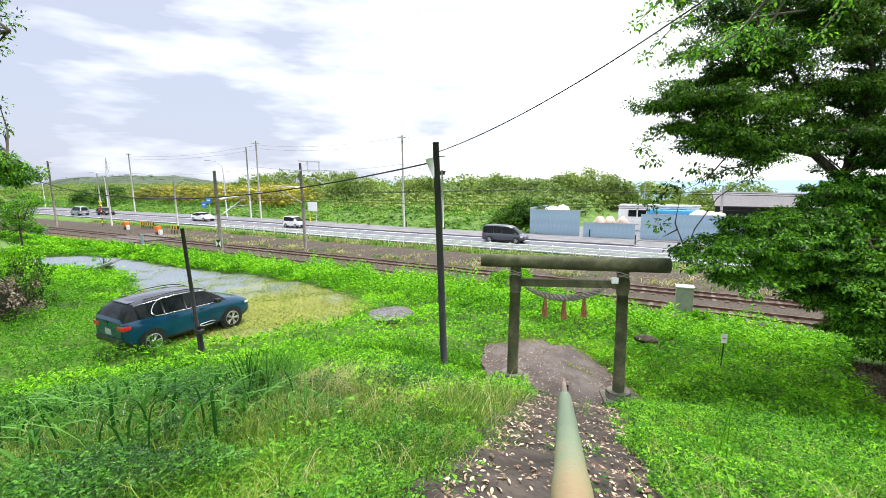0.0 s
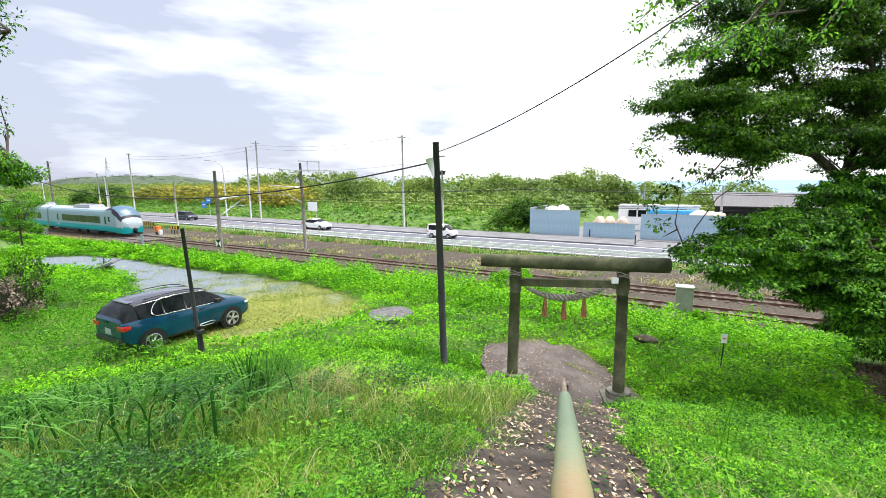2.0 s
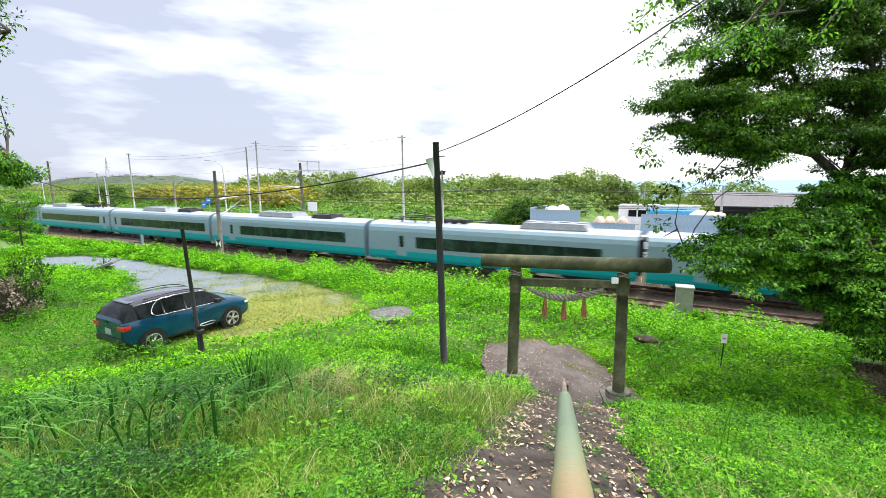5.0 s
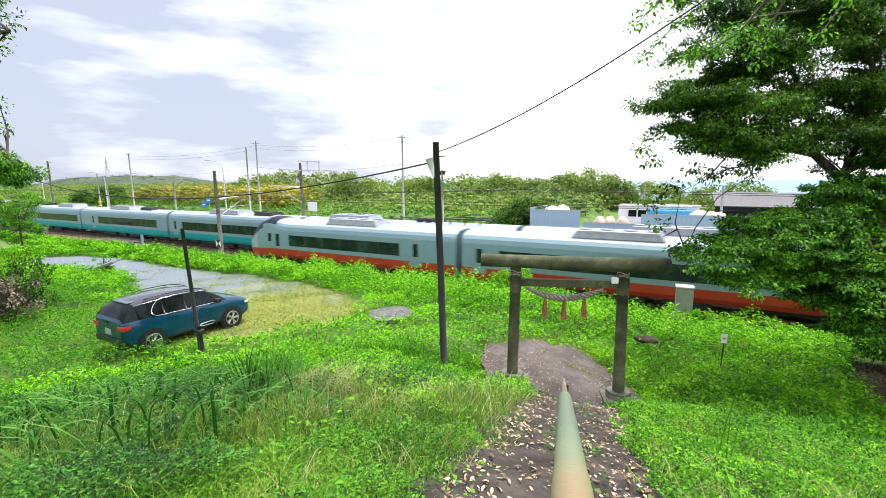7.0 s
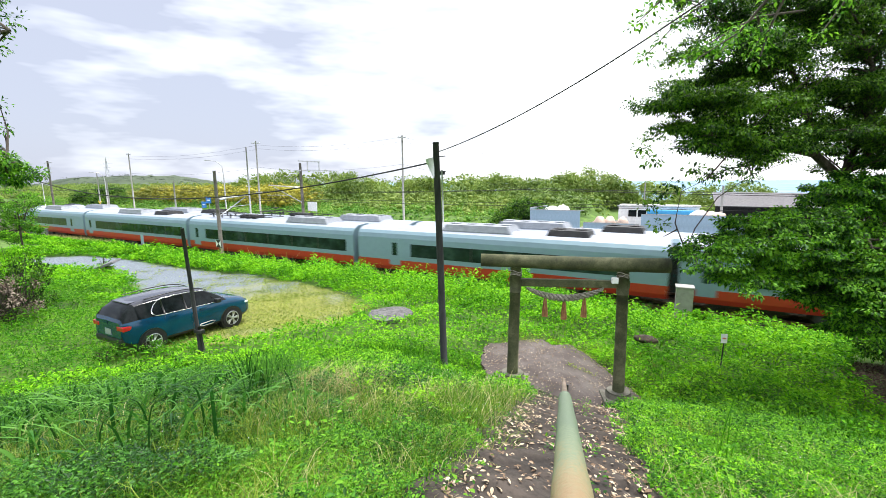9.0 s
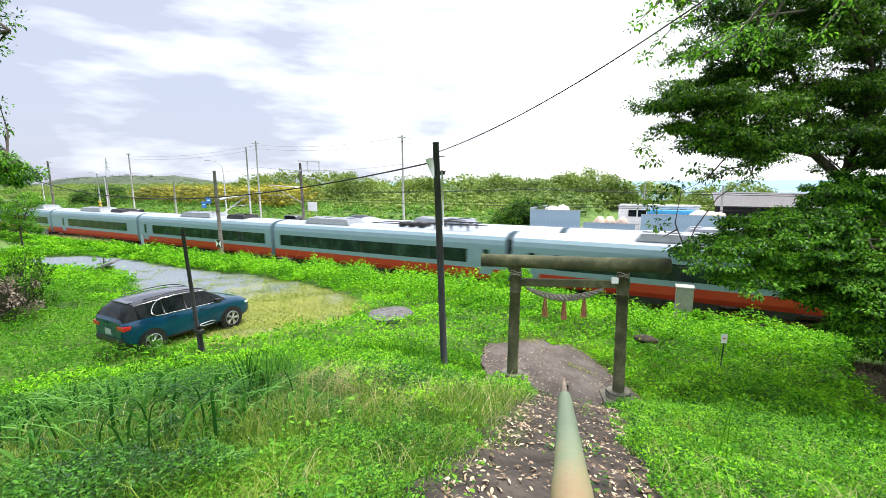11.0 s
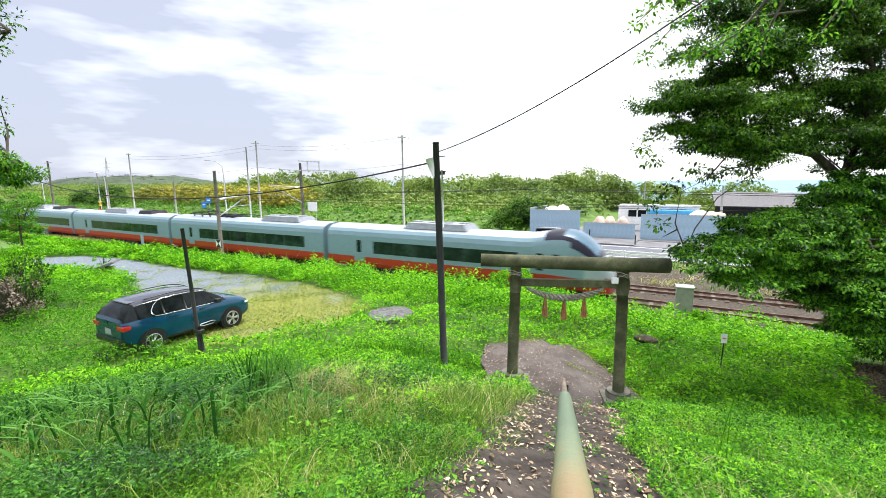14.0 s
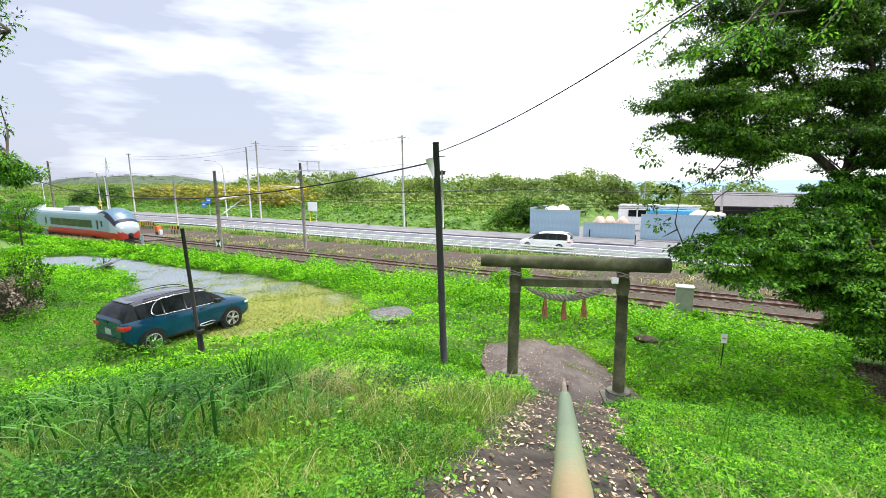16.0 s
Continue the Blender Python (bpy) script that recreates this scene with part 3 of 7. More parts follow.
def make_train(name, band, label, y):
    train = thing(name, 0, y, 0, 0, label, "train")
    mats = {"band": band, "windscreen": M_SCREEN, "cowl": M_COWL, "white": M_NOSE, "silver": M_SILVER, "roof": M_ROOF}
    names = {"band": "lower_band", "windscreen": "windscreen", "cowl": "cowl", "white": "nose", "roof": "roof"}
    cache = {}

    def piece(key, make, mat, nm, parent):
        """One piece, shared between carriages; side pieces are set on both flanks."""
        if key in cache:
            first = share(nm, cache[key], parent)
        else:
            first = cache[key] = part(nm, make(), mat, parent)
        if nm in ("window_band", "window_post", "door", "door_window", "cab_window"):
            other = share(nm, cache[key], parent)
            other.matrix_basis = Matrix.Translation((0, -2.92, 0))
        return first

    stations = [(0.0, SIDE), (0.15, SIDE), (LEN - 0.15, SIDE), (LEN, SIDE)]
    mid = loft(stations, lambda x, z, r: "band" if r <= 1 else ("roof" if r >= 6 else "silver"), True)
    cab = loft(cab_stations(), cab_material)
    for key in ("silver", "roof", "band"):
        for f in cab[key].faces:
            f.smooth = max(v.co.x for v in f.verts) > 16.0
    for c in range(10):
        end = c in (0, 9)
        src = cab if end else mid
        pre = "cab" if end else "mid"
        if pre + "silver" in cache:
            body = share("carriage", cache[pre + "silver"], train)
        else:
            if not end:
                end_cap(src["silver"], SIDE, 0.0, True)
                end_cap(src["silver"], SIDE, LEN, False)
            else:
                end_cap(src["silver"], SIDE, 0.0, True)
            body = part("carriage", src["silver"], M_SILVER, train)
            cache[pre + "silver"] = body
        if c == 0:
            body.matrix_basis = pose(-0.235, 0, 0, 0, 0, 180)
        elif c == 9:
            body.matrix_basis = pose(8 * PITCH + 0.235, 0, 0)
        else:
            flip = c == 5
            x0 = (c - 1) * PITCH + 0.235
            body.matrix_basis = pose(x0 + LEN, 0, 0, 0, 0, 180) if flip else pose(x0, 0, 0)
        for key in ("band", "roof", "windscreen", "cowl", "white"):
            if key in src or pre + key in cache:
                piece(pre + key, lambda k2=key: src[k2], mats[key], names[key], body)
        last = 15.0 if end else 19.3
        first = 2.5 if not end else 4.3
        door = 1.2 if not end else 3.0
        if c in (3, 7, 8):
            first, last, door = 4.5, 18.0, 3.2
        var = f"{pre}{first}"
        piece(var + "win", lambda: side_sheet(bmesh.new(), first, last, 1.6, 2.46, 0.014), M_TRAINGLASS, "window_band", body)
        for q in range(5):
            wx = first + (last - first) * (q + 1) / 6
            piece(f"{var}post{q}", lambda: side_sheet(bmesh.new(), wx - 0.05, wx + 0.05, 1.6, 2.46, 0.019), M_BLACK, "window_post", body)
        piece(var + "door", lambda: side_sheet(bmesh.new(), door - 0.45, door + 0.45, 0.95, 2.75, 0.006), M_SILVER, "door", body)
        piece(var + "doorwin", lambda: side_sheet(bmesh.new(), door - 0.2, door + 0.2, 1.62, 2.5, 0.016), M_TRAINGLASS, "door_window", body)
        if end:
            piece("cabdoor", lambda: side_sheet(bmesh.new(), 16.1, 16.5, 1.5, 2.5, 0.016), M_TRAINGLASS, "door_window", body)
            piece("cabdoor2", lambda: side_sheet(bmesh.new(), 17.05, 17.42, 1.85, 2.5, 0.016), M_TRAINGLASS, "cab_window", body)
            piece("lamp", lambda: boxed(19.72, 20.1, -0.9, -0.55, 1.62, 1.78, 0.04), M_LAMP, "headlight", body)
            piece("lamp_b", lambda: boxed(19.72, 20.1, 0.55, 0.9, 1.62, 1.78, 0.04), M_LAMP, "headlight", body)

            def coupler():
                b = box(bmesh.new(), 19.9, 20.5, -0.16, 0.16, 0.72, 1.02, 0.04)
                return box(b, 19.0, 20.15, -0.9, 0.9, 0.2, 0.44, 0.06)
            piece("coupler", coupler, M_DARK, "coupler", body)
        else:
            piece("gangway", lambda: boxed(-0.22, 0.02, -0.75, 0.75, 0.85, 3.1, 0.03), M_DARK, "gangway", body)
            piece("gangway_b", lambda: boxed(LEN - 0.02, LEN + 0.22, -0.75, 0.75, 0.85, 3.1, 0.03), M_DARK, "gangway", body)
        if c in (2, 5, 8):
            piece("pan", lambda: pantograph_gear(4.0), M_DARK, "pantograph", body)
            piece("cool2", lambda: unit_shape(12.5, 17.0, 0.95, 3.92), M_UNIT, "roof_unit", body)
        else:
            piece("cool", lambda: roof_unit("cooler"), M_UNIT, "roof_unit", body)
            if not end:
                piece("small", lambda: roof_unit("small"), M_DARK, "roof_vent", body)
        for g0, g1 in ((5.4, 8.2), (9.0, 10.6), (11.4, 13.6)):
            piece(f"gear{g0}", lambda: boxed(g0, g1, -1.3, 1.3, 0.22, 0.62, 0.04), M_DARK, "underfloor_box", body)
        for bx in (2.9, 17.1):
            piece(f"bogie{bx}", lambda: (lambda b: (bogie(b, bx), b)[1])(bmesh.new()), M_DARK, "bogie", body)
    return train


teal_train = make_train("express_train", M_TEAL, "silver ten-car express train with a teal lower band", 29.15)
red_train = make_train("express_train", M_TRAINRED, "silver ten-car express train with a red lower band", 25.75)
# ---- road vehicles ----
P_NAVY = material("blue_metallic_paint", [(0.001, 0.034, 0.08), (0.001, 0.05, 0.112), (0.002, 0.066, 0.14)], 0.8, 0.22, 0.35, bump=0, coat=0.6, spec=0.35)
P_WHITE = plain("white_car_paint", (0.8, 0.81, 0.82), 0.3, vary=0.03, coat=0.6)
P_GREY = plain("dark_grey_car_paint", (0.07, 0.075, 0.1), 0.3, 0.4, vary=0.05, coat=0.6)
P_BLACK = plain("black_car_paint", (0.008, 0.009, 0.016), 0.12, 0.0, vary=0.05, spec=0.7, coat=1.0)
P_SILVER = plain("silver_car_paint", (0.45, 0.48, 0.52), 0.3, 0.5, vary=0.05, coat=0.6)


M_PLATE = plain("number_plate", (0.3, 0.34, 0.32), 0.4)


def car_shell(L, W, H, kind):
    """Stations along a car, tail at x=0, nose at x=L: (x, half width, sill, belt, roof, roof half width)."""
    shapes = {
        "van": [(0.0, .86, .42, .95, 1.0, .70), (0.03, .94, .3, .98, 1.62, .74), (0.25, .99, .24, 1.0, 1.80, .80), (0.9, 1.0, .22, 1.0, 1.86, .82), (2.2, 1.0, .22, 1.0, 1.86, .82), (3.0, 1.0, .22, .99, 1.80, .80), (3.35, 1.0, .22, .98, 1.68, .76), (3.95, .99, .22, .97, 1.25, .72), (4.25, .97, .24, .93, 1.0, .74), (4.6, .90, .28, .80, .86, .72), (4.75, .78, .36, .62, .68, .64)],
        "kei": [(0.0, .88, .42, .9, .95, .70), (0.03, .95, .3, .95, 1.5, .76), (0.2, .99, .22, .97, 1.60, .82), (0.8, 1.0, .22, .97, 1.64, .84), (1.8, 1.0, .22, .96, 1.63, .84), (2.2, 1.0, .22, .95, 1.55, .82), (2.75, 1.0, .22, .93, 1.15, .78), (2.95, .97, .24, .9, .97, .78), (3.25, .92, .28, .8, .85, .74), (3.4, .80, .36, .6, .66, .64)],
        "box": [(0.0, .92, .42, .95, 1.0, .80), (0.03, .97, .3, .98, 1.70, .84), (0.15, 1.0, .24, 1.0, 1.76, .88), (0.8, 1.0, .24, 1.0, 1.78, .89), (2.0, 1.0, .24, 1.0, 1.78, .89), (2.4, 1.0, .24, 1.0, 1.72, .88), (2.62, 1.0, .24, .99, 1.3, .84), (2.72, .99, .26, .96, 1.02, .84), (3.25, .95, .3, .88, .95, .82), (3.4, .88, .36, .7, .74, .74)],
        "hatch": [(0.0, .84, .42, .9, .95, .66), (0.05, .92, .3, 1.0, 1.08, .66), (0.5, .98, .22, .97, 1.26, .68), (1.2, 1.0, .2, .95, 1.42, .70), (2.0, 1.0, .2, .93, 1.48, .70), (2.6, 1.0, .2, .92, 1.40, .68), (3.3, .99, .2, .91, 1.08, .66), (3.6, .98, .2, .88, .93, .70), (4.2, .92, .24, .74, .79, .70), (4.45, .78, .34, .56, .62, .62)],
        "wagon": [(0.0, .86, .42, .92, 1.0, .68), (0.04, .94, .3, .97, 1.4, .70), (0.35, .99, .22, .97, 1.58, .74), (1.0, 1.0, .2, .96, 1.64, .76), (2.2, 1.0, .2, .95, 1.63, .76), (2.8, 1.0, .2, .94, 1.54, .74), (3.5, 1.0, .2, .93, 1.15, .70), (3.8, .98, .2, .9, .97, .74), (4.4, .92, .24, .78, .83, .72), (4.65, .78, .34, .58, .64, .62)],
        "suv": [(0.0, .80, .62, 1.05, 1.12, .64), (0.04, .90, .45, 1.10, 1.22, .66), (0.18, .96, .36, 1.12, 1.42, .67), (0.45, .99, .32, 1.13, 1.58, .70), (0.9, 1.0, .30, 1.12, 1.635, .72), (1.6, 1.0, .28, 1.10, 1.67, .73), (2.2, 1.0, .28, 1.09, 1.66, .73), (2.7, 1.0, .28, 1.08, 1.58, .71), (3.1, 1.0, .28, 1.08, 1.36, .69), (3.42, 1.0, .28, 1.06, 1.12, .70), (3.8, .985, .30, 1.01, 1.07, .74), (4.15, .95, .32, .93, .99, .72), (4.38, .86, .38, .80, .86, .66), (4.5, .70, .46, .64, .7, .56)],
    }[kind]
    sx = L / shapes[-1][0]
    zmax = max(r[4] for r in shapes)
    out = []
    for x, w, sill, belt, roof, rw in shapes:
        s = H / zmax
        hw = W / 2
        out.append((x * sx, w * hw, sill * s, belt * s, roof * s, rw * hw))
    return out


def lerp_rows(rows, x):
    for a, b in zip(rows, rows[1:]):
        if x <= b[0]:
            t = (x - a[0]) / (b[0] - a[0])
            return tuple(p0 + (p1 - p0) * t for p0, p1 in zip(a, b))
    return rows[-1]


def wheel(parent, x, y, r, side, rim_mat, hub=None):
    w = part("wheel", tubed([(0, -0.11 * side, 0), (0, 0.10 * side, 0)], r, 28), M_RUBBER, parent)
    w.location = (x, y, r)
    bm = bmesh.new()
    tube(bm, [(0, 0.085 * side, 0), (0, 0.112 * side, 0)], r * 0.66, 24)
    part("rim", bm, M_BLACK, w)
    bm = bmesh.new()
    for k in range(5):
        a = 2 * math.pi * k / 5
        for d in (-0.16, 0.16):
            p0 = (math.cos(a) * r * 0.12, 0.122 * side, math.sin(a) * r * 0.12)
            p1 = (math.cos(a + d) * r * 0.64, 0.118 * side, math.sin(a + d) * r * 0.64)
            tube(bm, [p0, p1], [0.022, 0.026], 5)
    tube(bm, [(0, 0.11 * side, 0), (0, 0.135 * side, 0)], r * 0.16, 12)
    ring = [(math.cos(2 * math.pi * k / 24) * r * 0.66, 0.116 * side, math.sin(2 * math.pi * k / 24) * r * 0.66) for k in range(25)]
    tube(bm, ring, 0.014, 5, False)
    part("spokes", bm, rim_mat, w)
    return w


def make_car(name, kind, L, W, H, paint, label, r=0.31, detail=False):
    car = thing(name, 0, 0, 0, 0, label, "car")
    rows = car_shell(L, W, H, kind)
    # smoother stations
    xs = sorted({round(q, 3) for a, b in zip(rows, rows[1:]) for q in np.linspace(a[0], b[0], 3 if b[0] - a[0] > 0.2 else 2)})
    st = []
    for x in xs:
        _, w, sill, belt, roof, rw = lerp_rows(rows, x)
        high = roof - belt
        st.append((x, [(w * 0.9, sill), (w * 0.985, sill + 0.1), (w, sill + (belt - sill) * 0.45), (w * 0.985, belt - 0.07), (w * 0.955, belt), (w * 0.955 + (rw - w * 0.955) * (0.86 if high > 0.2 else 0.5), belt + high * 0.86), (rw * 0.93, belt + high * 0.96), (rw * 0.5, roof), (0, roof + 0.01)]))
    cab = [q for q in rows if q[4] - q[3] > 0.22]
    x_in, x_out = cab[0][0], cab[-1][0]
    ws0 = min([q[0] for q in rows if q[0] > L * 0.45 and q[4] < 0.965 * max(z[4] for z in rows)])
    ws1 = next(q[0] for q in rows if q[0] > ws0 and q[4] - q[3] < 0.2)
    top = max(q[4] for q in rows)
    rear1 = next(q[0] for q in rows if q[4] > 0.93 * top)

    def mat_of(x, z, ring):
        if ring in (0,):
            return "sill"
        if ring >= 5 and ws0 - 0.02 < x < ws1:
            return "windscreen"
        if detail and ring >= 4 and 0.03 < x < rear1:
            return "rear_window"
        if ring >= 6 and not detail and x < rear1 and z > rows[2][3] + 0.05:
            return "rear_window"
        if ring == 4 and x_in + (-0.05 if detail else 0.12) < x < x_out + 0.25:
            return "side"
        if ring >= 5 and detail and ws0 > x > rear1 and ring < 9:
            return "roof"
        return "body"
    sets = loft(st, mat_of)
    for x, flip in ((st[0], True), (st[-1], False)):
        end_cap(sets["body"], x[1], x[0], flip)
    body = part("body", sets["body"], paint, car)
    body_m = {"sill": (M_BLACK, "sill"), "windscreen": (M_GLASS, "windscreen"), "rear_window": (M_GLASS, "rear_window"), "side": (M_GLASS, "side_window"), "roof": (P_BLACK if detail else paint, "roof_panel")}
    for key, bm in sets.items():
        if key == "side":
            for flank in (-1, 1):
                half = bm.copy()
                bmesh.ops.delete(half, geom=[f for f in half.faces if f.calc_center_median().y * flank < 0], context="FACES")
                part(body_m[key][1], half, body_m[key][0], car)
            bm.free()
        elif key != "body":
            part(body_m[key][1], bm, body_m[key][0], car)
    # window pillars
    for f in ((0.36, 0.64) if kind not in ("kei", "box") else (0.5,)):
        x = x_in + 0.15 + (ws0 - x_in) * f
        _, w, sill, belt, roof, rw = lerp_rows(rows, x)
        for s in (-1, 1):
            part("pillar", tubed([(x, s * (w * 0.955 + 0.002), belt), (x - 0.03, s * (w * 0.955 + (rw - w * 0.955) * 0.86 + 0.004), belt + (roof - belt) * 0.86)], 0.03, 6), M_BLACK, car)
    wb0, wb1 = (L * 0.175, L * 0.79) if detail else (L * 0.19, L * 0.815)
    for x in (wb0, wb1):
        _, w, *_ = lerp_rows(rows, x)
        for s in (-1, 1):
            part("wheel_arch", tubed([(x, s * (w - 0.3), r), (x, s * (w * 1.0 + 0.006), r)], r * 1.17, 24), M_BLACK, car)
            wheel(car, x, s * (w - 0.075), r, s, M_ALLOY)
    _, w0, s0, b0, *_ = lerp_rows(rows, 0.1)
    _, w1, s1, b1, *_ = lerp_rows(rows, L - 0.22)
    for s in (-1, 1):
        part("headlight", boxed(L - 0.42, L - 0.16, s * w1 * 0.86 - 0.14, s * w1 * 0.86 + (0.05 if detail else 0.1), b1 - (0.11 if detail else 0.17), b1 - 0.03, 0.03), M_LAMP, car)
        part("tail_light", boxed(-0.012, 0.42 if detail else 0.24, *sorted((s * w0 * 0.6, s * w0 * 1.03)), b0 - 0.23, b0 - 0.09, 0.03), M_RED, car)
        _, w, _, belt, *_ = lerp_rows(rows, ws1 - 0.45)
        part("mirror", boxed(ws1 - 0.5, ws1 - 0.32, s * (w + 0.09) - 0.09, s * (w + 0.09) + 0.09, belt + 0.0, belt + 0.14, 0.03), paint if not detail else M_BLACK, car)
    part("bumper", boxed(L - 0.1, L + 0.015, -w1 * 0.6, w1 * 0.6, s1 + 0.06, s1 + 0.2, 0.03), M_BLACK, car)
    part("number_plate", boxed(-0.012, 0.01, -0.17, 0.17, b0 - 0.42, b0 - 0.24), M_PLATE if detail else M_WHITE, car)
    if detail:
        part("rear_bumper", boxed(-0.03, 0.35, -w0 * 0.92, w0 * 0.92, s0 + 0.0, s0 + 0.2, 0.06), M_BLACK, car, "black plastic bumper")
        for s in (-1, 1):
            pts = [(x, s * (lerp_rows(rows, x)[5] * 0.93), lerp_rows(rows, x)[4] + 0.035) for x in np.linspace(0.75, 2.75, 9)]
            pts = [(pts[0][0], pts[0][1], pts[0][2] - 0.05)] + pts + [(pts[-1][0], pts[-1][1], pts[-1][2] - 0.06)]
            part("roof_rail", tubed(pts, 0.018, 6), M_BLACK, car)

            def glassline(x, f):
                _, w, sill, belt, roof, rw = lerp_rows(rows, x)
                return (x, s * (w * 0.955 + (rw - w * 0.955) * 0.86 * f + 0.012), belt + (roof - belt) * 0.86 * f + 0.005)
            strip_pts = [glassline(x, 0.0) for x in np.linspace(3.1, 0.98, 8)] + [glassline(0.86, 0.12), glassline(0.84, 0.4), glassline(0.95, 0.75), glassline(1.1, 0.98)] + [glassline(x, 1.04) for x in np.linspace(1.3, 2.6, 7)]
            part("window_trim", tubed(strip_pts, 0.011, 6), M_CHROME, car, "chrome window strip")
            part("cladding", boxed(0.75, 3.7, s * w1 * 1.06 - 0.03 * s - 0.03, s * w1 * 1.06 + 0.03, s0 - 0.1, s0 + 0.06, 0.025), M_BLACK, car)
            part("door_handle", boxed(1.32, 1.55, s * 0.93 - 0.02, s * 0.93 + 0.02, 0.98, 1.02, 0.008), paint, car)
            part("door_handle", boxed(2.3, 2.53, s * 0.93 - 0.02, s * 0.93 + 0.02, 0.96, 1.0, 0.008), paint, car)
            part("door_seam", tubed([(2.05, s * 0.925, 0.4), (2.03, s * 0.932, 0.7), (2.06, s * 0.905, 1.08)], 0.006, 4), M_BLACK, car)
            part("door_seam", tubed([(1.12, s * 0.918, 0.72), (1.2, s * 0.915, 1.08)], 0.006, 4), M_BLACK, car)
            part("airbump", tubed([(2.25, s * 0.945, 0.42), (2.35, s * 0.95, 0.38), (2.7, s * 0.95, 0.38), (2.8, s * 0.945, 0.43), (2.7, s * 0.947, 0.48), (2.3, s * 0.947, 0.46), (2.25, s * 0.945, 0.42)], 0.014, 6), M_STEEL, car, "pale door trim loop")
        part("spoiler", boxed(0.38, 0.62, -0.44, 0.44, 1.555, 1.592, 0.014), P_BLACK, car)
        part("rear_wiper", tubed([(0.1, -0.05, 1.2), (0.2, 0.3, 1.32)], 0.01, 5), M_BLACK, car)
        part("emblem", boxed(0.0, 0.03, -0.05, 0.05, 1.0, 1.1, 0.01), M_CHROME, car)
    return car


suv = make_car("parked_car", "suv", 4.36, 1.86, 1.66, P_NAVY, "parked dark teal-blue SUV with black roof rails on gravel", 0.36, True)
van = make_car("minivan", "van", 4.7, 1.7, 1.83, P_GREY, "dark grey minivan driving on the road")
kei = make_car("small_car", "kei", 3.4, 1.48, 1.62, P_WHITE, "small white hatchback driving on the road", 0.28)
hatch = make_car("hatchback", "hatch", 4.48, 1.75, 1.48, P_WHITE, "white five-door hatchback driving on the road")
estate = make_car("estate_car", "wagon", 4.5, 1.74, 1.56, P_BLACK, "black estate car driving on the road")
silver = make_car("minivan", "van", 4.7, 1.7, 1.85, P_SILVER, "silver minivan driving on the road")
dark_van = make_car("minivan", "van", 4.6, 1.7, 1.83, P_BLACK, "black minivan driving on the road")
black_box = make_car("small_car", "box", 3.4, 1.48, 1.78, P_BLACK, "boxy black small car driving on the road", 0.28)
white_van = make_car("estate_car", "wagon", 4.8, 1.8, 1.68, P_WHITE, "white people carrier driving on the road")


def lane(s, right):
    """A place on the road for the middle of a car at s along it."""
    return (43.4 if right else 40.75) + float(road_shift(s))


def drive(car, length, right, s_at, v):
    """Rows for a car whose middle is at s_at[1] at s_at[0] seconds, at v metres a second."""
    rows = []
    for k in range(9):
        t = 2.0 * k
        s = s_at[1] + (t - s_at[0]) * (v if right else -v)
        y = lane(s, right)
        turn = math.degrees(math.atan2(lane(s + 2, right) - lane(s - 2, right), 4.0))
        tail = s - length / 2 * (1 if right else -1)
        dy = math.tan(radians(turn)) * length / 2
        rows.append((t, pose(tail, y - (dy if right else -dy), 0.2, 0, 0, turn if right else 180 + turn)))
    walk(car, rows)


def motions():
    walk(red_train, [(t, pose(s, 25.75, 0)) for t, s in ((0, 157.8), (4, 60.7), (7, -12.3), (9.2, -66.5), (11.5, -123.7), (12.5, -148.8), (14, -187.2), (14.5, -200.1), (16, -238.6))])
    walk(teal_train, [(t, pose(s - 163.6, 29.15, 0)) for t, s in ((0, -133.3), (2, -81.0), (3.5, -41.5), (4.2, -23.2), (6.3, 33.0), (7.5, 65.0), (11.5, 170.0), (16, 288.0))])
    drive(van, 4.7, True, (0.5, -11.0), 10.8)
    drive(kei, 3.4, True, (2.0, -24.0), 12.5)
    drive(hatch, 4.48, True, (2.0, -44.2), 14.0)
    drive(estate, 4.5, True, (1.5, -84.0), 14.2)
    drive(silver, 4.7, False, (0.0, -110.0), 10.0)
    drive(dark_van, 4.6, False, (4.0, -4.7), 12.0)
    drive(black_box, 3.4, True, (14.5, -5.0), 12.5)
    drive(white_van, 4.8, False, (15.75, -7.5), 15.1)


# parked on the gravel, its tail towards the hill
suv.matrix_basis = pose(-15.0, 6.16, 1.46, 0, 0, 90)
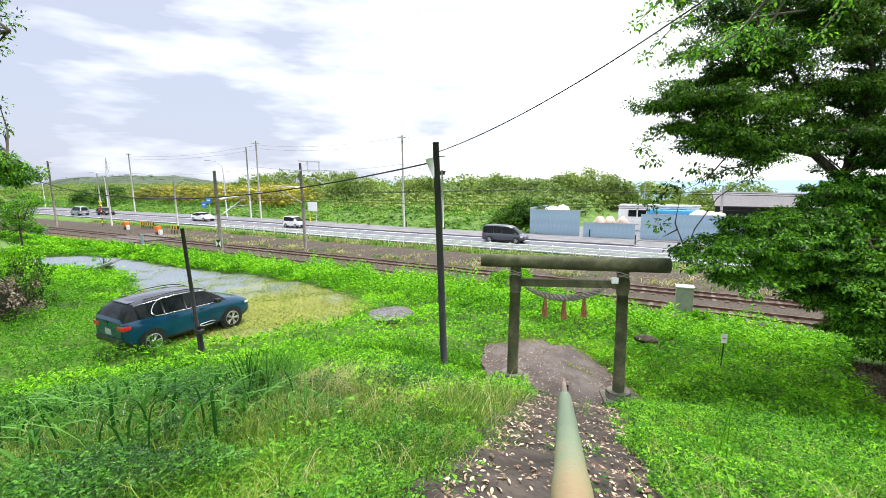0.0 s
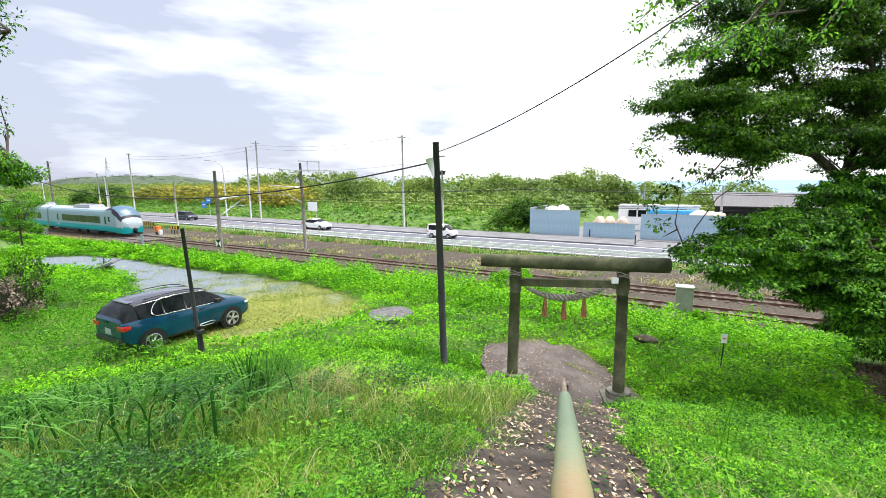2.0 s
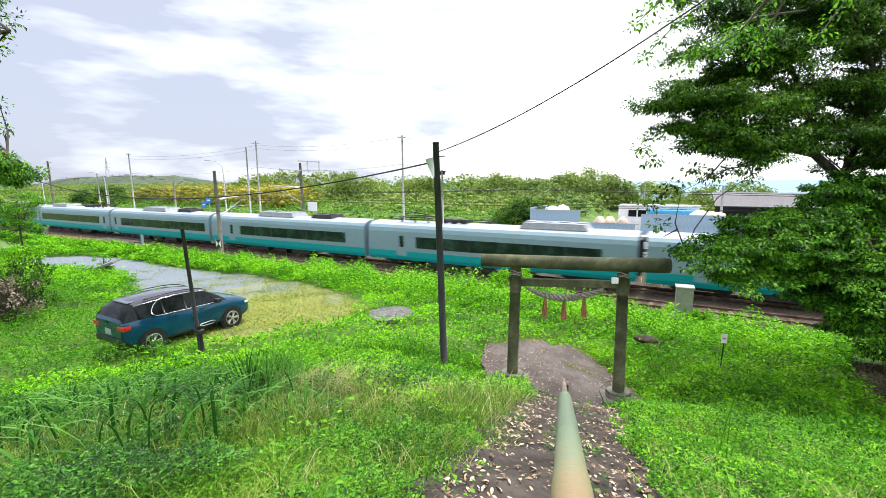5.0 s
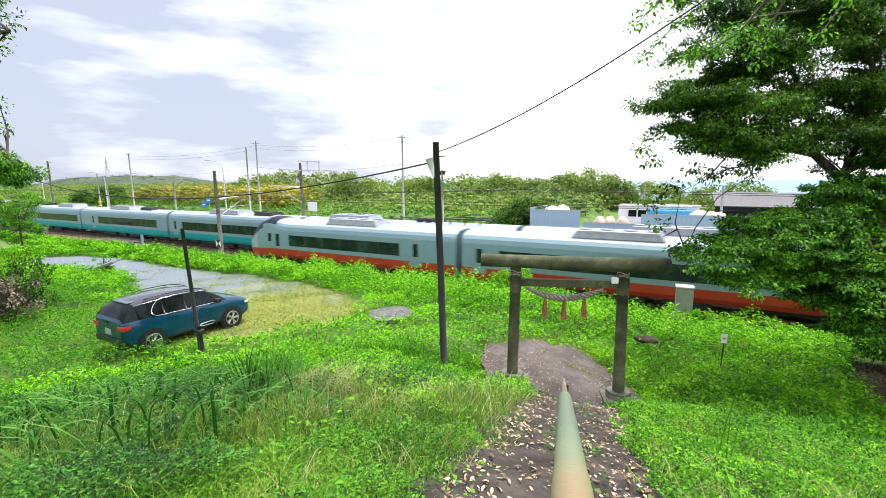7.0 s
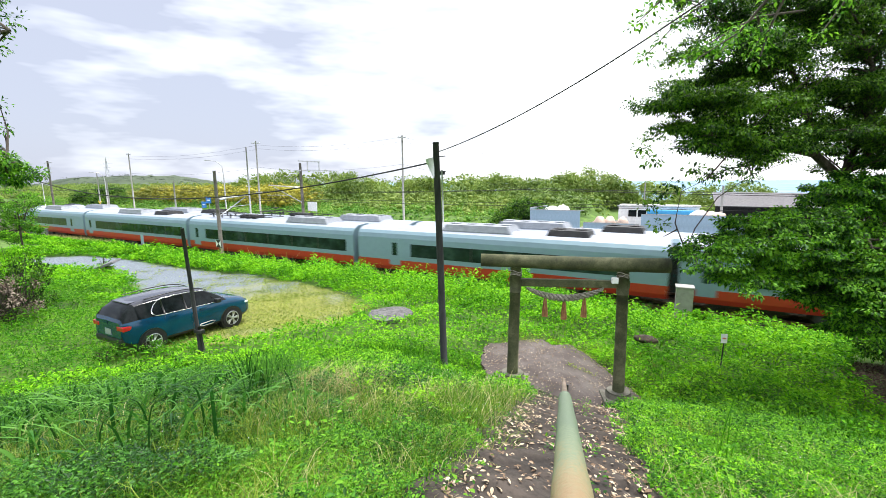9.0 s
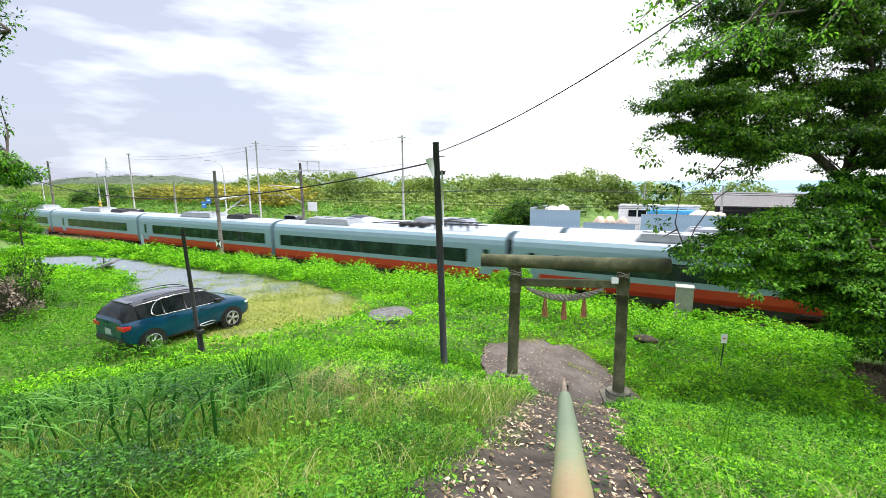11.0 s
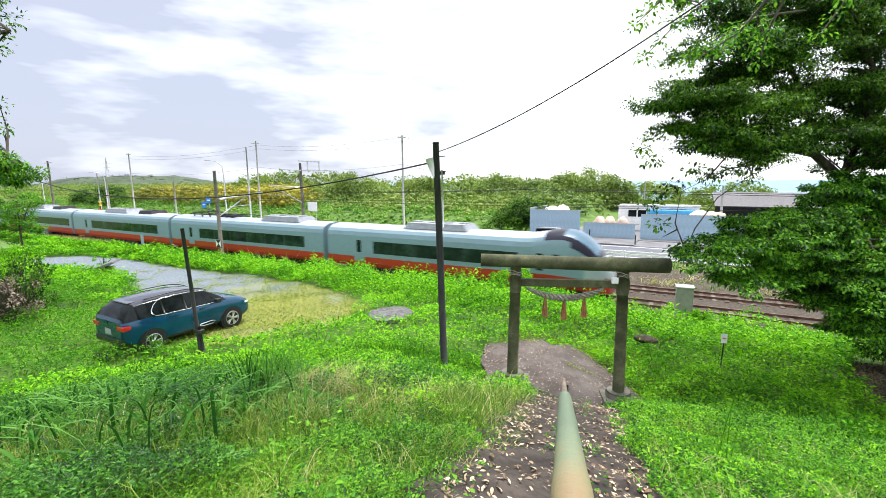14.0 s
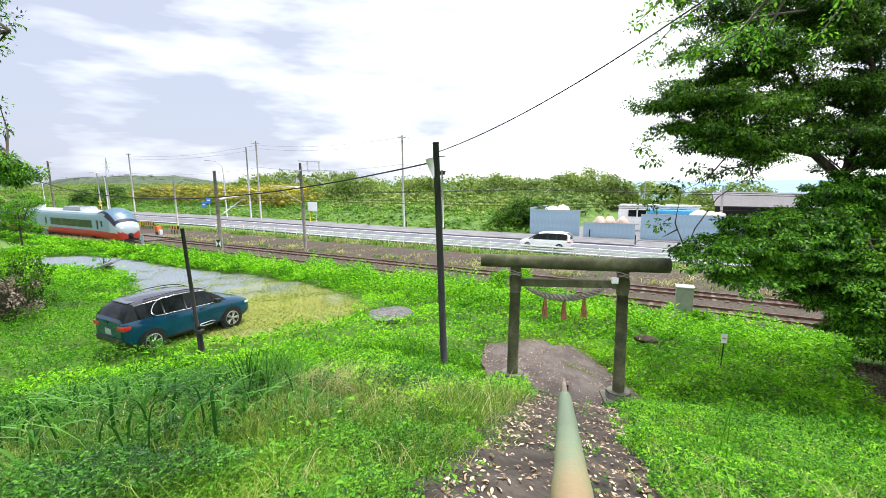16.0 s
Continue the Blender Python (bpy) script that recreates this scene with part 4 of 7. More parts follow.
# ---- shrine gate ----
def shrine_gate():
    g = thing("shrine_gate", -2.54, 11.33, 1.5, 21.3, "mossy weathered timber torii gate over the path", "gate")
    for s in (-1, 1):
        x = s * 1.36 + 0.03
        low = -0.34 if s < 0 else -0.72
        part("pillar", tubed([(x + s * 0.05, 0, low + 0.02), (x + s * 0.03, 0, 1.4), (x, 0, 2.9)], [0.152, 0.144, 0.135], 28), M_TORII, g)
        part("plinth", tubed([(x + s * 0.05, 0, low - 0.25), (x + s * 0.05, 0, low + 0.24), (x + s * 0.05, 0, low + 0.28)], [0.34, 0.33, 0.3], 24), M_STONE, g, "weathered round stone plinth")
        part("footing", boxed(x - 0.38, x + 0.42, -0.4, 0.36, low - 0.6, low + 0.12, 0.04), M_STONE, g)
        part("collar", tubed([(x + s * 0.01, 0, 2.22), (x + s * 0.01, 0, 2.66)], 0.153, 24), M_TORII, g)
        for zz in (2.68, 2.72, 2.78):
            ring = [(x + 0.15 * math.cos(a), 0.15 * math.sin(a), zz + 0.03 * math.sin(2 * a + zz * 9)) for a in np.linspace(0, 2 * math.pi, 21)]
            part("binding", tubed(ring, 0.013, 5), M_ROPE, g)
    part("top_beam", tubed([(-2.26, 0, 3.06), (-0.7, 0, 3.03), (0.8, 0, 3.0), (2.5, 0, 2.99)], [0.17, 0.175, 0.18, 0.19], 32), M_TORII, g)
    part("tie_beam", boxed(-1.5, 1.56, -0.07, 0.07, 2.38, 2.58, 0.015), M_TORII, g)
    part("light_box", boxed(1.08, 1.24, -0.2, -0.07, 2.53, 2.68, 0.02), M_WHITE, g, "small white lamp box on the tie beam")
    return g


gate = shrine_gate()


def straw_rope():
    r = thing("straw_rope", -2.50, 11.22, 1.5, 21.3, "twisted straw rope with three tassels hung on the gate", "rope")
    def hang(u):
        return -1.05 + 1.95 * u, 2.36 - 1.05 * u * (1 - u) + 0.02 * u
    for ph in range(3):
        pts, rad = [], []
        for k in range(72):
            u = k / 71
            x, z = hang(u)
            thick = 0.022 + 0.036 * math.sin(math.pi * u) ** 0.6
            a = 2 * math.pi * (u * 5.5 + ph / 3)
            pts.append((x, math.cos(a) * thick, z + math.sin(a) * thick))
            rad.append(thick * 0.72)
        part("strand", tubed(pts, rad, 8), M_ROPE, r)
    for u in (0.25, 0.5, 0.76):
        x, z = hang(u)
        z -= 0.03
        part("tassel", tubed([(x, 0, z), (x, 0, z - 0.1), (x, 0, z - 0.36), (x, 0, z - 0.54)], [0.016, 0.042, 0.074, 0.08], 12), M_TASSEL, r, "brown straw tassel")
    return r


straw_rope()


# ---- handrail ----
def rail_point(d, dz=0.0):
    z = 6.05 - 0.364 * (d - 0.75) + dz
    u = Vector((-0.228, 0.9736, 0))
    return Vector((u.x * d + 0.03, u.y * d + 0.015, z))


hand = thing("handrail", 0, 0, 0, 0, "weathered bamboo handrail, green to straw-coloured, beside the path", "handrail")
M_BAMBOO = material("weathered_bamboo", [(0.235, 0.165, 0.09), (0.22, 0.19, 0.105), (0.15, 0.19, 0.12), (0.11, 0.15, 0.1)], 0.9, 0.6, bump=0.25, fine=60, stretch=(2, 0.9, 2))
bn, bl = M_BAMBOO.node_tree.nodes, M_BAMBOO.node_tree.links
b_ramp = next(q for q in bn if q.bl_idname == "ShaderNodeValToRGB")
b_old = b_ramp.inputs["Fac"].links[0].from_socket
b_sep, b_tc, b_add = bn.new("ShaderNodeSeparateXYZ"), bn.new("ShaderNodeTexCoord"), bn.new("ShaderNodeMath")
b_add.operation = "MULTIPLY_ADD"  # greener towards the lower end
b_add.inputs[1].default_value = 0.7
b_off = bn.new("ShaderNodeMath")
b_off.inputs[1].default_value = -0.66
bl.new(b_old, b_off.inputs[0])
bl.new(b_tc.outputs["Object"], b_sep.inputs[0])
bl.new(b_sep.outputs["Y"], b_add.inputs[0])
bl.new(b_off.outputs[0], b_add.inputs[2])
bl.new(b_add.outputs[0], b_ramp.inputs["Fac"])
pts = [rail_point(d) for d in np.linspace(0.25, 2.3, 15)]
part("bamboo_tube", tubed(pts, [0.043 - 0.011 * (k / 14) + (0.002 if k in (4, 9) else 0) for k in range(15)], 24), M_BAMBOO, hand)
part("pipe", tubed([rail_point(1.5, 0.004), rail_point(2.6, 0.004), rail_point(3.3, 0.0)], [0.018, 0.017, 0.013], 12), plain("brown_pipe", (0.16, 0.12, 0.09), 0.6, vary=0.3), hand, "thin brown iron pipe")
for d in (0.3, 3.0):
    q = rail_point(d)
    part("post", tubed([(q.x + 0.02, q.y, float(ground_z(q.x, q.y)) - 0.2), (q.x + 0.02, q.y, q.z)], 0.012, 8), M_DARK, hand)


# ---- poles and wires ----
def cable(name, a, b, sag, r, label, extra=()):
    pts = []
    A, B = Vector(a), Vector(b)
    for k in range(25):
        u = k / 24
        q = A.lerp(B, u)
        q.z -= sag * 4 * u * (1 - u)
        pts.append(q)
    return tagged(part(name, tubed(pts, r, 6), M_CABLE), label, "cable")


lamp_post = thing("lamp_pole", -5.75, 10.45, 1.4, 0, "dark tarred wooden pole with a small floodlight", "pole")
part("post", tubed([(0, 0, -0.3), (-0.08, -0.05, 3.0), (-0.17, -0.09, 6.28)], [0.10, 0.095, 0.085], 18), M_OLDPOLE, lamp_post)
part("floodlight", tubed([(-0.2, -0.12, 5.35), (-0.26, -0.14, 5.6), (-0.33, -0.16, 5.85)], [0.04, 0.09, 0.12], 12), plain("clouded_plastic", (0.6, 0.62, 0.62), 0.4), lamp_post, "cloudy white floodlight shade")
part("bracket", boxed(-0.3, 0.1, -0.12, -0.06, 5.42, 5.5, 0.01), M_DARK, lamp_post)
part("conduit", tubed([(0.05, -0.1, 4.0), (0.03, -0.12, 5.55)], 0.02, 6), M_STEEL, lamp_post)
for zz in (5.5, 5.9):
    part("bolt", tubed([(-0.25, -0.05, zz), (0.1, -0.05, zz + 0.01)], 0.015, 6), M_DARK, lamp_post)

lean = thing("leaning_pole", -12.39, 7.38, 1.5, 0, "thin dark leaning pole with a clamped stub at its foot", "pole")
part("post", tubed([(0, 0, -0.2), (-0.1, -0.05, 1.9), (-0.2, -0.1, 3.86)], [0.06, 0.055, 0.05], 12), M_OLDPOLE, lean)
part("stub", tubed([(0.12, 0.02, -0.2), (0.03, -0.02, 0.95)], 0.045, 10), M_OLDPOLE, lean)
part("clamp", boxed(-0.16, 0.16, -0.09, 0.07, 0.72, 0.84, 0.02), M_DARK, lean)


def utility_pole(x, y, z, h, label, mat=M_POLE, arms=(), tilt=0.0, r=0.16):
    p = thing("utility_pole", x, y, z, 0, label, "utility pole", "roadside poles")
    part("post", tubed([(0, 0, -0.3), (tilt * 0.5, 0, h * 0.5), (tilt, 0, h)], [r, r * 0.85, r * 0.65], 12), mat, p)
    for zz, half in arms:
        part("crossarm", boxed(-half + tilt, half + tilt, -0.06, 0.06, zz - 0.05, zz + 0.05), M_STEEL, p)
        for dx in (-0.9, -0.3, 0.9):
            part("insulator", tubed([(dx * half + tilt, 0, zz), (dx * half + tilt, 0, zz + 0.22)], 0.05, 6), M_WHITE, p)
    return p


utility_pole(-64.2, 50.9 , 0.3, 13.3, "tall grey concrete utility pole with a crossarm", arms=((12.9, 1.0), (4.6, 0.7)))
utility_pole(-68.64, 52.3, 0.3, 12.5, "grey steel utility pole with a switch box", M_STEEL, arms=((5.6, 0.6),))
utility_pole(-34.66, 51.3, 0.3, 12.6, "tall grey concrete utility pole with a small crossarm", arms=((12.3, 0.6),))
utility_pole(-107.0, 51.9, 0.3, 12.8, "tall grey concrete utility pole with a thin crossarm", arms=((12.6, 0.9),))
utility_pole(-66.0, 37.6, 0.1, 6.9, "short pale concrete pole beside the road", r=0.14)
utility_pole(-79.2, 34.85, 0.1, 7.1, "short pale concrete pole by the crossing", r=0.14)
utility_pole(-123.9, 52.7, 0.3, 8.8, "pale concrete street pole", r=0.14)
utility_pole(3.9, 60.5, 0.3, 5.6, "grey pole beside the yard fence", r=0.17)
utility_pole(-4.5, 62.0, 0.3, 6.0, "short grey pole behind the site hut", r=0.1)


def catenary(x, y, h, reach, label):
    c = thing("catenary_mast", x, y, -0.1, 0, label, "catenary mast", "masts along the railway")
    part("post", tubed([(0, 0, -0.3), (-0.05, 0, h * 0.5), (-0.12, 0, h)], [0.17, 0.15, 0.12], 12), material("brown_mast", [(0.10, 0.085, 0.075), (0.17, 0.15, 0.135), (0.24, 0.22, 0.2)], 1.5, 0.8), c)
    part("bracket", tubed([(-0.05, 0, h - 2.4), (-0.05, reach, h - 2.1)], 0.05, 8), M_STEEL, c)
    part("bracket", tubed([(-0.05, 0, h - 3.9), (-0.05, reach * 0.85, h - 2.3)], 0.045, 8), M_STEEL, c)
    part("registration_arm", tubed([(-0.05, reach * 0.35, h - 3.1), (-0.05, reach * 1.05, h - 3.0)], 0.03, 6), M_STEEL, c)
    part("insulator", tubed([(-0.05, reach * 0.08, h - 2.38), (-0.05, reach * 0.22, h - 2.34)], 0.09, 10), M_WHITE, c)
    return c


m1 = catenary(-34.8, 23.35, 7.75, 3.2, "brown railway mast with a long bracket arm")
part("marker", boxed(-0.35, 0.35, -0.26, -0.22, 1.25, 1.9, 0.0), M_BLACK, m1, "black and white cross marker board")
for s in (-1, 1):
    bm = bmesh.new()
    vs = [bm.verts.new(q) for q in ((s * 0.34, -0.266, 1.26), (s * 0.34, -0.266, 1.89), (0, -0.266, 1.57))]
    bm.faces.new(vs)
    part("marker_panel", bm, M_WHITE, m1)
m2 = catenary(-33.3, 31.47, 8.6, -4.0, "brown railway mast with a pale crossarm frame")
for zz in (7.9, 8.8):
    part("crossarm", boxed(-0.15, 0.0, -0.2, 2.6, zz - 0.05, zz + 0.05), M_STEEL, m2)
for yy in (0.9, 2.5):
    part("hanger", boxed(-0.1, -0.04, yy - 0.04, yy + 0.04, 7.9, 8.8), M_STEEL, m2)
m3 = catenary(-87.4, 30.85, 10.3, -4.0, "tall grey railway mast with crossarms")
for zz, half in ((10.0, 1.3), (9.2, 1.0), (8.5, 0.8)):
    part("crossarm", boxed(-half, half, -0.06, 0.06, zz - 0.05, zz + 0.05), M_STEEL, m3)
for yc in TRACKS:
    tagged(part("contact_wire", tubed([(-200, yc, 5.1), (60, yc, 5.1)], 0.012, 5), M_CABLE), "thin overhead contact wire above the track", "wire")
    tagged(part("messenger_wire", tubed([(x, yc, 5.75 + 0.35 * (2 * (((x + 200) % 48) / 48) - 1) ** 2) for x in range(-200, 61, 4)], 0.014, 5), M_CABLE), "sagging overhead messenger wire above the track", "wire")


# wires to the dark pole
cable("service_cable", (-5.85, 10.35, 7.42), (0.9, 7.46, 9.62), 0.27, 0.012, "black cable from the dark pole up into the trees")
cable("service_cable", (-6.0, 10.3, 7.15), (-34.6, 11.0, 7.1), 1.15, 0.022, "black cable sagging from the dark pole across the lot")
for zz, yy in ((12.9, 50.9), (12.3, 51.3), (9.2, 51.0)):
    cable("power_line", (-63.8, yy, zz), (-34.7, 51.3, zz - 0.2), 0.7, 0.012, "thin power line between roadside poles")
    cable("power_line", (-34.7, 51.3, zz - 0.2), (3.9, 60.5, zz - 6.4), 0.9, 0.012, "thin power line between roadside poles")
    cable("power_line", (-107.0, 51.9, zz - 0.3), (-63.8, yy, zz), 0.8, 0.012, "thin power line between roadside poles")


def pylon(x, y, z, h):
    p = thing("power_pylon", x, y, z, 30, "distant pale grey lattice power pylon", "pylon", "power pylons")
    w = h * 0.09
    # Steel painted pale blue-grey to imitate haze over the long distance.
    steel = plain("haze_paled_pylon_steel", (0.62, 0.64, 0.68), 0.6)
    for sx in (-1, 1):
        for sy in (-1, 1):
            part("leg", tubed([(sx * w, sy * w, -2), (sx * w * 0.3, sy * w * 0.3, h * 0.6), (0, 0, h)], 0.16, 5), steel, p)
    for k in range(6):
        f0, f1 = k / 9, (k + 1) / 9
        a, b = w * (1 - 1.16 * f0), w * (1 - 1.16 * f1)
        for sy in (-1, 1):
            part("brace", tubed([(-a, sy * a, f0 * h), (b, sy * b, f1 * h)], 0.1, 4), steel, p)
            part("brace", tubed([(a, sy * a, f0 * h), (-b, sy * b, f1 * h)], 0.1, 4), steel, p)
    for f, half in ((0.68, 0.2), (0.8, 0.17), (0.92, 0.13)):
        part("crossarm", tubed([(-half * h, 0, f * h), (0, 0, f * h + 0.6), (half * h, 0, f * h)], 0.14, 5), steel, p)


pylon(-382.8, 169.8, 2.0, 24.0)


def street_lamp(x, y, z, h, toward):
    s = thing("street_lamp", x, y, z, 0, "grey street lamp with a curved arm", "street lamp", "street lamps")
    part("post", tubed([(0, 0, -0.2), (0, 0, h * 0.75), (-0.1, 0.1 * toward, h * 0.9), (-0.7, 0.8 * toward, h * 0.98), (-1.6, 1.9 * toward, h)], [0.12, 0.09, 0.08, 0.06, 0.05], 10), M_STEEL, s)
    part("lamp_head", boxed(-2.2, -1.5, 1.9 * toward - 0.18, 1.9 * toward + 0.18, h - 0.07, h + 0.07, 0.05), M_STEEL, s)


street_lamp(-74.2, 51.4, 0.3, 10.4, -1)
street_lamp(-120.0, 52.5, 0.3, 9.0, -1)
street_lamp(-155.0, 52.8, 0.3, 10.0, -1)

# ---- guard rail ----
guard = thing("guard_rail", 0, 38.3, 0.05, 0, "white-painted steel guard rail with two beams along the road", "guard rail")
for zz in (0.72, 0.5):
    bm = bmesh.new()
    box(bm, -58, 60, -0.04, 0.04, zz - 0.07, zz + 0.07, 0.02)
    part("beam", bm, M_WHITE, guard)
first = None
for k in range(60):
    x = -58 + k * 2.0
    if first is None:
        first = part("post", tubed([(0, 0.06, -0.2), (0, 0.06, 0.85)], 0.055, 8), M_WHITE, guard)
        first.location.x = x
    else:
        share("post", first, guard, pose(x, 0, 0))
# ---- yard beyond the road ----
def sheet_fence(x0, x1, y0, y1, z, h, label, ribs=0.45):
    f = thing("sheet_fence", x0, y0, z, math.degrees(math.atan2(y1 - y0, x1 - x0)), label, "fence", "yard fences")
    L = math.hypot(x1 - x0, y1 - y0)
    first = None
    n = int(L / ribs)
    for k in range(n):
        if first is None:
            bm = bmesh.new()
            for a, b, d in ((0, 0.5, 0.0), (0.5, 1.0, 0.03)):
                box(bm, a * ribs, b * ribs, d - 0.012, d + 0.012, 0, h)
            first = part("panel", bm, M_BLUEGREY, f)
        else:
            share("panel", first, f, pose(k * ribs, 0, 0))
    part("top_rail", boxed(0, L, -0.03, 0.05, h - 0.06, h + 0.03), M_STEEL, f)
    return f


sheet_fence(-16.2, -10.0, 51.2, 51.4, 0.2, 3.0, "blue-grey corrugated sheet fence beside the yard")
sheet_fence(-16.2, -15.8, 51.2, 57.5, 0.2, 3.2, "blue-grey corrugated sheet fence end panel")
sheet_fence(-9.8, -4.0, 50.6, 50.7, 0.2, 1.75, "low blue-grey sheet gate of the yard")
sheet_fence(-3.95, 8.0, 51.6, 52.6, 0.2, 2.75, "pale blue-grey corrugated sheet fence along the yard")


def site_hut():
    h = thing("site_hut", -7.3, 60.0, 0.27, 0, "white site hut with a dark window and sky-blue tarpaulin", "hut")
    part("wall", boxed(0, 9.0, 0, 4, 0, 3.0, 0.03), M_WHITE, h)
    part("roof", boxed(-0.15, 9.15, -0.15, 4.15, 3.0, 3.15, 0.02), M_STEEL, h)
    for x in (1.2, 2.3):
        part("window", boxed(x, x + 0.95, -0.04, 0.02, 1.75, 2.6), M_GLASS, h)
    part("tarpaulin", boxed(3.4, 8.7, -0.9, -0.02, 2.2, 2.7, 0.1), M_SKYBLUE, h, "sky-blue tarpaulin awning")
    return h


site_hut()


def lump(name, x, y, z, rx, ry, rz, mat, label, category):
    bm = bmesh.new()
    bmesh.ops.create_icosphere(bm, subdivisions=3, radius=1)
    for v in bm.verts:
        n = noise.noise(v.co * 1.7 + Vector((x, y, z))) * 0.25 + noise.noise(v.co * 4 + Vector((x, y, z))) * 0.08
        v.co = Vector((v.co.x * rx, v.co.y * ry, max(v.co.z, -0.8) * rz)) * (1 + n)
        v.co.z += rz * 0.8
    ob = tagged(part(name, bm, mat, None, "", True), label, category)
    ob.location = (x, y, z)
    return ob


for x, y, r in ((-15.0, 56.0, 1.7), (-13.6, 56.3, 1.5)):
    lump("gravel_bag", x, y, 1.2, r * 0.8, r * 0.7, 1.75, M_WHITE, "white bulk bag heaped in the yard", "bulk bag").location.z = 0.27
    bpy.context.view_layer.update()
for x, y in ((-9.2, 57.5), (-8.0, 58.0), (-6.4, 57.0)):
    lump("bulk_bag", x, y, 0.27, 0.75, 0.7, 1.05, M_TANKPINK, "pinkish filled bulk bag in the yard", "bulk bag")
for x in (1.6, 3.2):
    lump("bulk_bag", x, 58.6, 0.27, 1.3, 0.8, 1.55, M_WHITE if x < 3 else M_TANKPINK, "filled bulk bag standing by the hut", "bulk bag")


def shed():
    h = thing("shed", 4.0, 66.0, 0.27, 0, "long open shed with a weathered grey roof", "shed")
    part("back_wall", boxed(0, 30, 7.8, 8, 0, 4.2), M_DARK, h)
    for x in (0.2, 7, 14, 21, 28):
        part("post", boxed(x, x + 0.2, 0, 0.2, 0, 3.1), M_STEEL, h)
    bm = bmesh.new()
    vs = [bm.verts.new(q) for q in ((-0.5, -0.6, 3.0), (30.5, -0.6, 3.0), (30.5, 8.5, 4.5), (-0.5, 8.5, 4.5))]
    f = bm.faces.new(vs)
    bmesh.ops.solidify(bm, geom=[f], thickness=0.12)
    part("roof", bm, plain("grey_sheet_roof", (0.27, 0.26, 0.28), 0.6, vary=0.2), h)
    return h


shed()

board = thing("notice_board", -51.7, 50.75, 0.33, -8, "blank white notice board on two posts by the pavement", "sign")
part("panel", boxed(-1.15, 1.15, -0.04, 0.04, 1.75, 3.2, 0.01), M_WHITE, board)
for x in (-0.8, 0.8):
    part("post", tubed([(x, 0.06, -0.2), (x, 0.06, 3.0)], 0.04, 8), M_YEL if x < 0 else M_STEEL, board)

for k, x in enumerate((-46, -40, -33.5, -27.5, -19.5, -9.0, -4.0)):
    b = thing("bollard", x, 50.2 if x < -8 else 47.0, 0.3, 0, "short black post at the pavement edge", "bollard", "pavement posts")
    part("post", tubed([(0, 0, -0.1), (0, 0, 0.9)], 0.06, 8), M_BLACK, b)

# ---- trackside ----
cabinet = thing("trackside_cabinet", 0.3, 21.9, 0.35, 4, "weathered grey metal cabinet in the weeds by the track", "cabinet")
part("body", boxed(-0.34, 0.34, -0.3, 0.3, -0.2, 1.5, 0.02), M_CABINET, cabinet)
part("lid", boxed(-0.38, 0.38, -0.35, 0.35, 1.5, 1.58, 0.03), M_CABINET, cabinet, "pale overhanging lid")
part("door", boxed(-0.29, 0.29, -0.315, -0.3, 0.0, 1.42, 0.006), M_CABINET, cabinet)

stake = thing("marker_sign", 1.23, 14.07, 1.4, 20, "small white sign on a dark stake in the grass", "sign")
part("stake", tubed([(0, 0, -0.2), (0.03, 0, 0.75)], 0.018, 8), M_DARK, stake)
part("plate", boxed(-0.06, 0.1, -0.03, -0.01, 0.68, 0.95, 0.005), M_WHITE, stake)
part("bar", boxed(-0.03, 0.07, -0.034, -0.03, 0.8, 0.84), plain("faded_red", (0.6, 0.2, 0.15), 0.6), stake)

# ---- level crossing ----
deck = thing("crossing_deck", -62.5, 27.4, 0, 0, "grey level crossing deck across both tracks", "crossing", kind="structure")
first = None
for k in range(8):
    for y in (-4.2, -1.2, 1.2, 4.2):
        if first is None:
            first = part("deck_panel", boxed(-0.48, 0.48, -1.05, 1.05, -0.14, -0.02, 0.02), M_SLAB, deck)
            first.location = (k, y, 0)
        else:
            share("deck_panel", first, deck, pose(k, y, 0))


def crossing_signal(x, y):
    c = thing("crossing_signal", x, y, 0, 0, "level crossing signal post in yellow and black with red lamps", "crossing signal", "crossing signals")
    for k in range(8):
        part("post_band", tubed([(0, 0, k * 0.45), (0, 0, (k + 1) * 0.45)], 0.07, 8), M_YEL if k % 2 else M_BLACK, c)
    for s in (-1, 1):
        part("lamp", tubed([(s * 0.3, -0.06, 2.6), (s * 0.3, -0.2, 2.6)], 0.16, 12), M_RED, c)
        part("crossbuck", tubed([(-0.45 * s, 0, 3.2), (0.45 * s, 0, 3.9)], 0.06, 6), M_YEL, c)


def barrier_machine(x, y, label):
    c = thing("barrier_machine", x, y, -0.1, 0, label, "barrier machine", "crossing barriers")
    part("cover", boxed(-0.33, 0.33, -0.3, 0.3, 0.35, 1.2, 0.12), M_ORANGE, c, "orange cover")
    part("foot", boxed(-0.25, 0.25, -0.25, 0.25, 0, 0.4, 0.03), M_DARK, c)
    part("panel", boxed(0.33, 0.7, -0.2, 0.2, 0.0, 0.7, 0.05), M_WHITE, c)


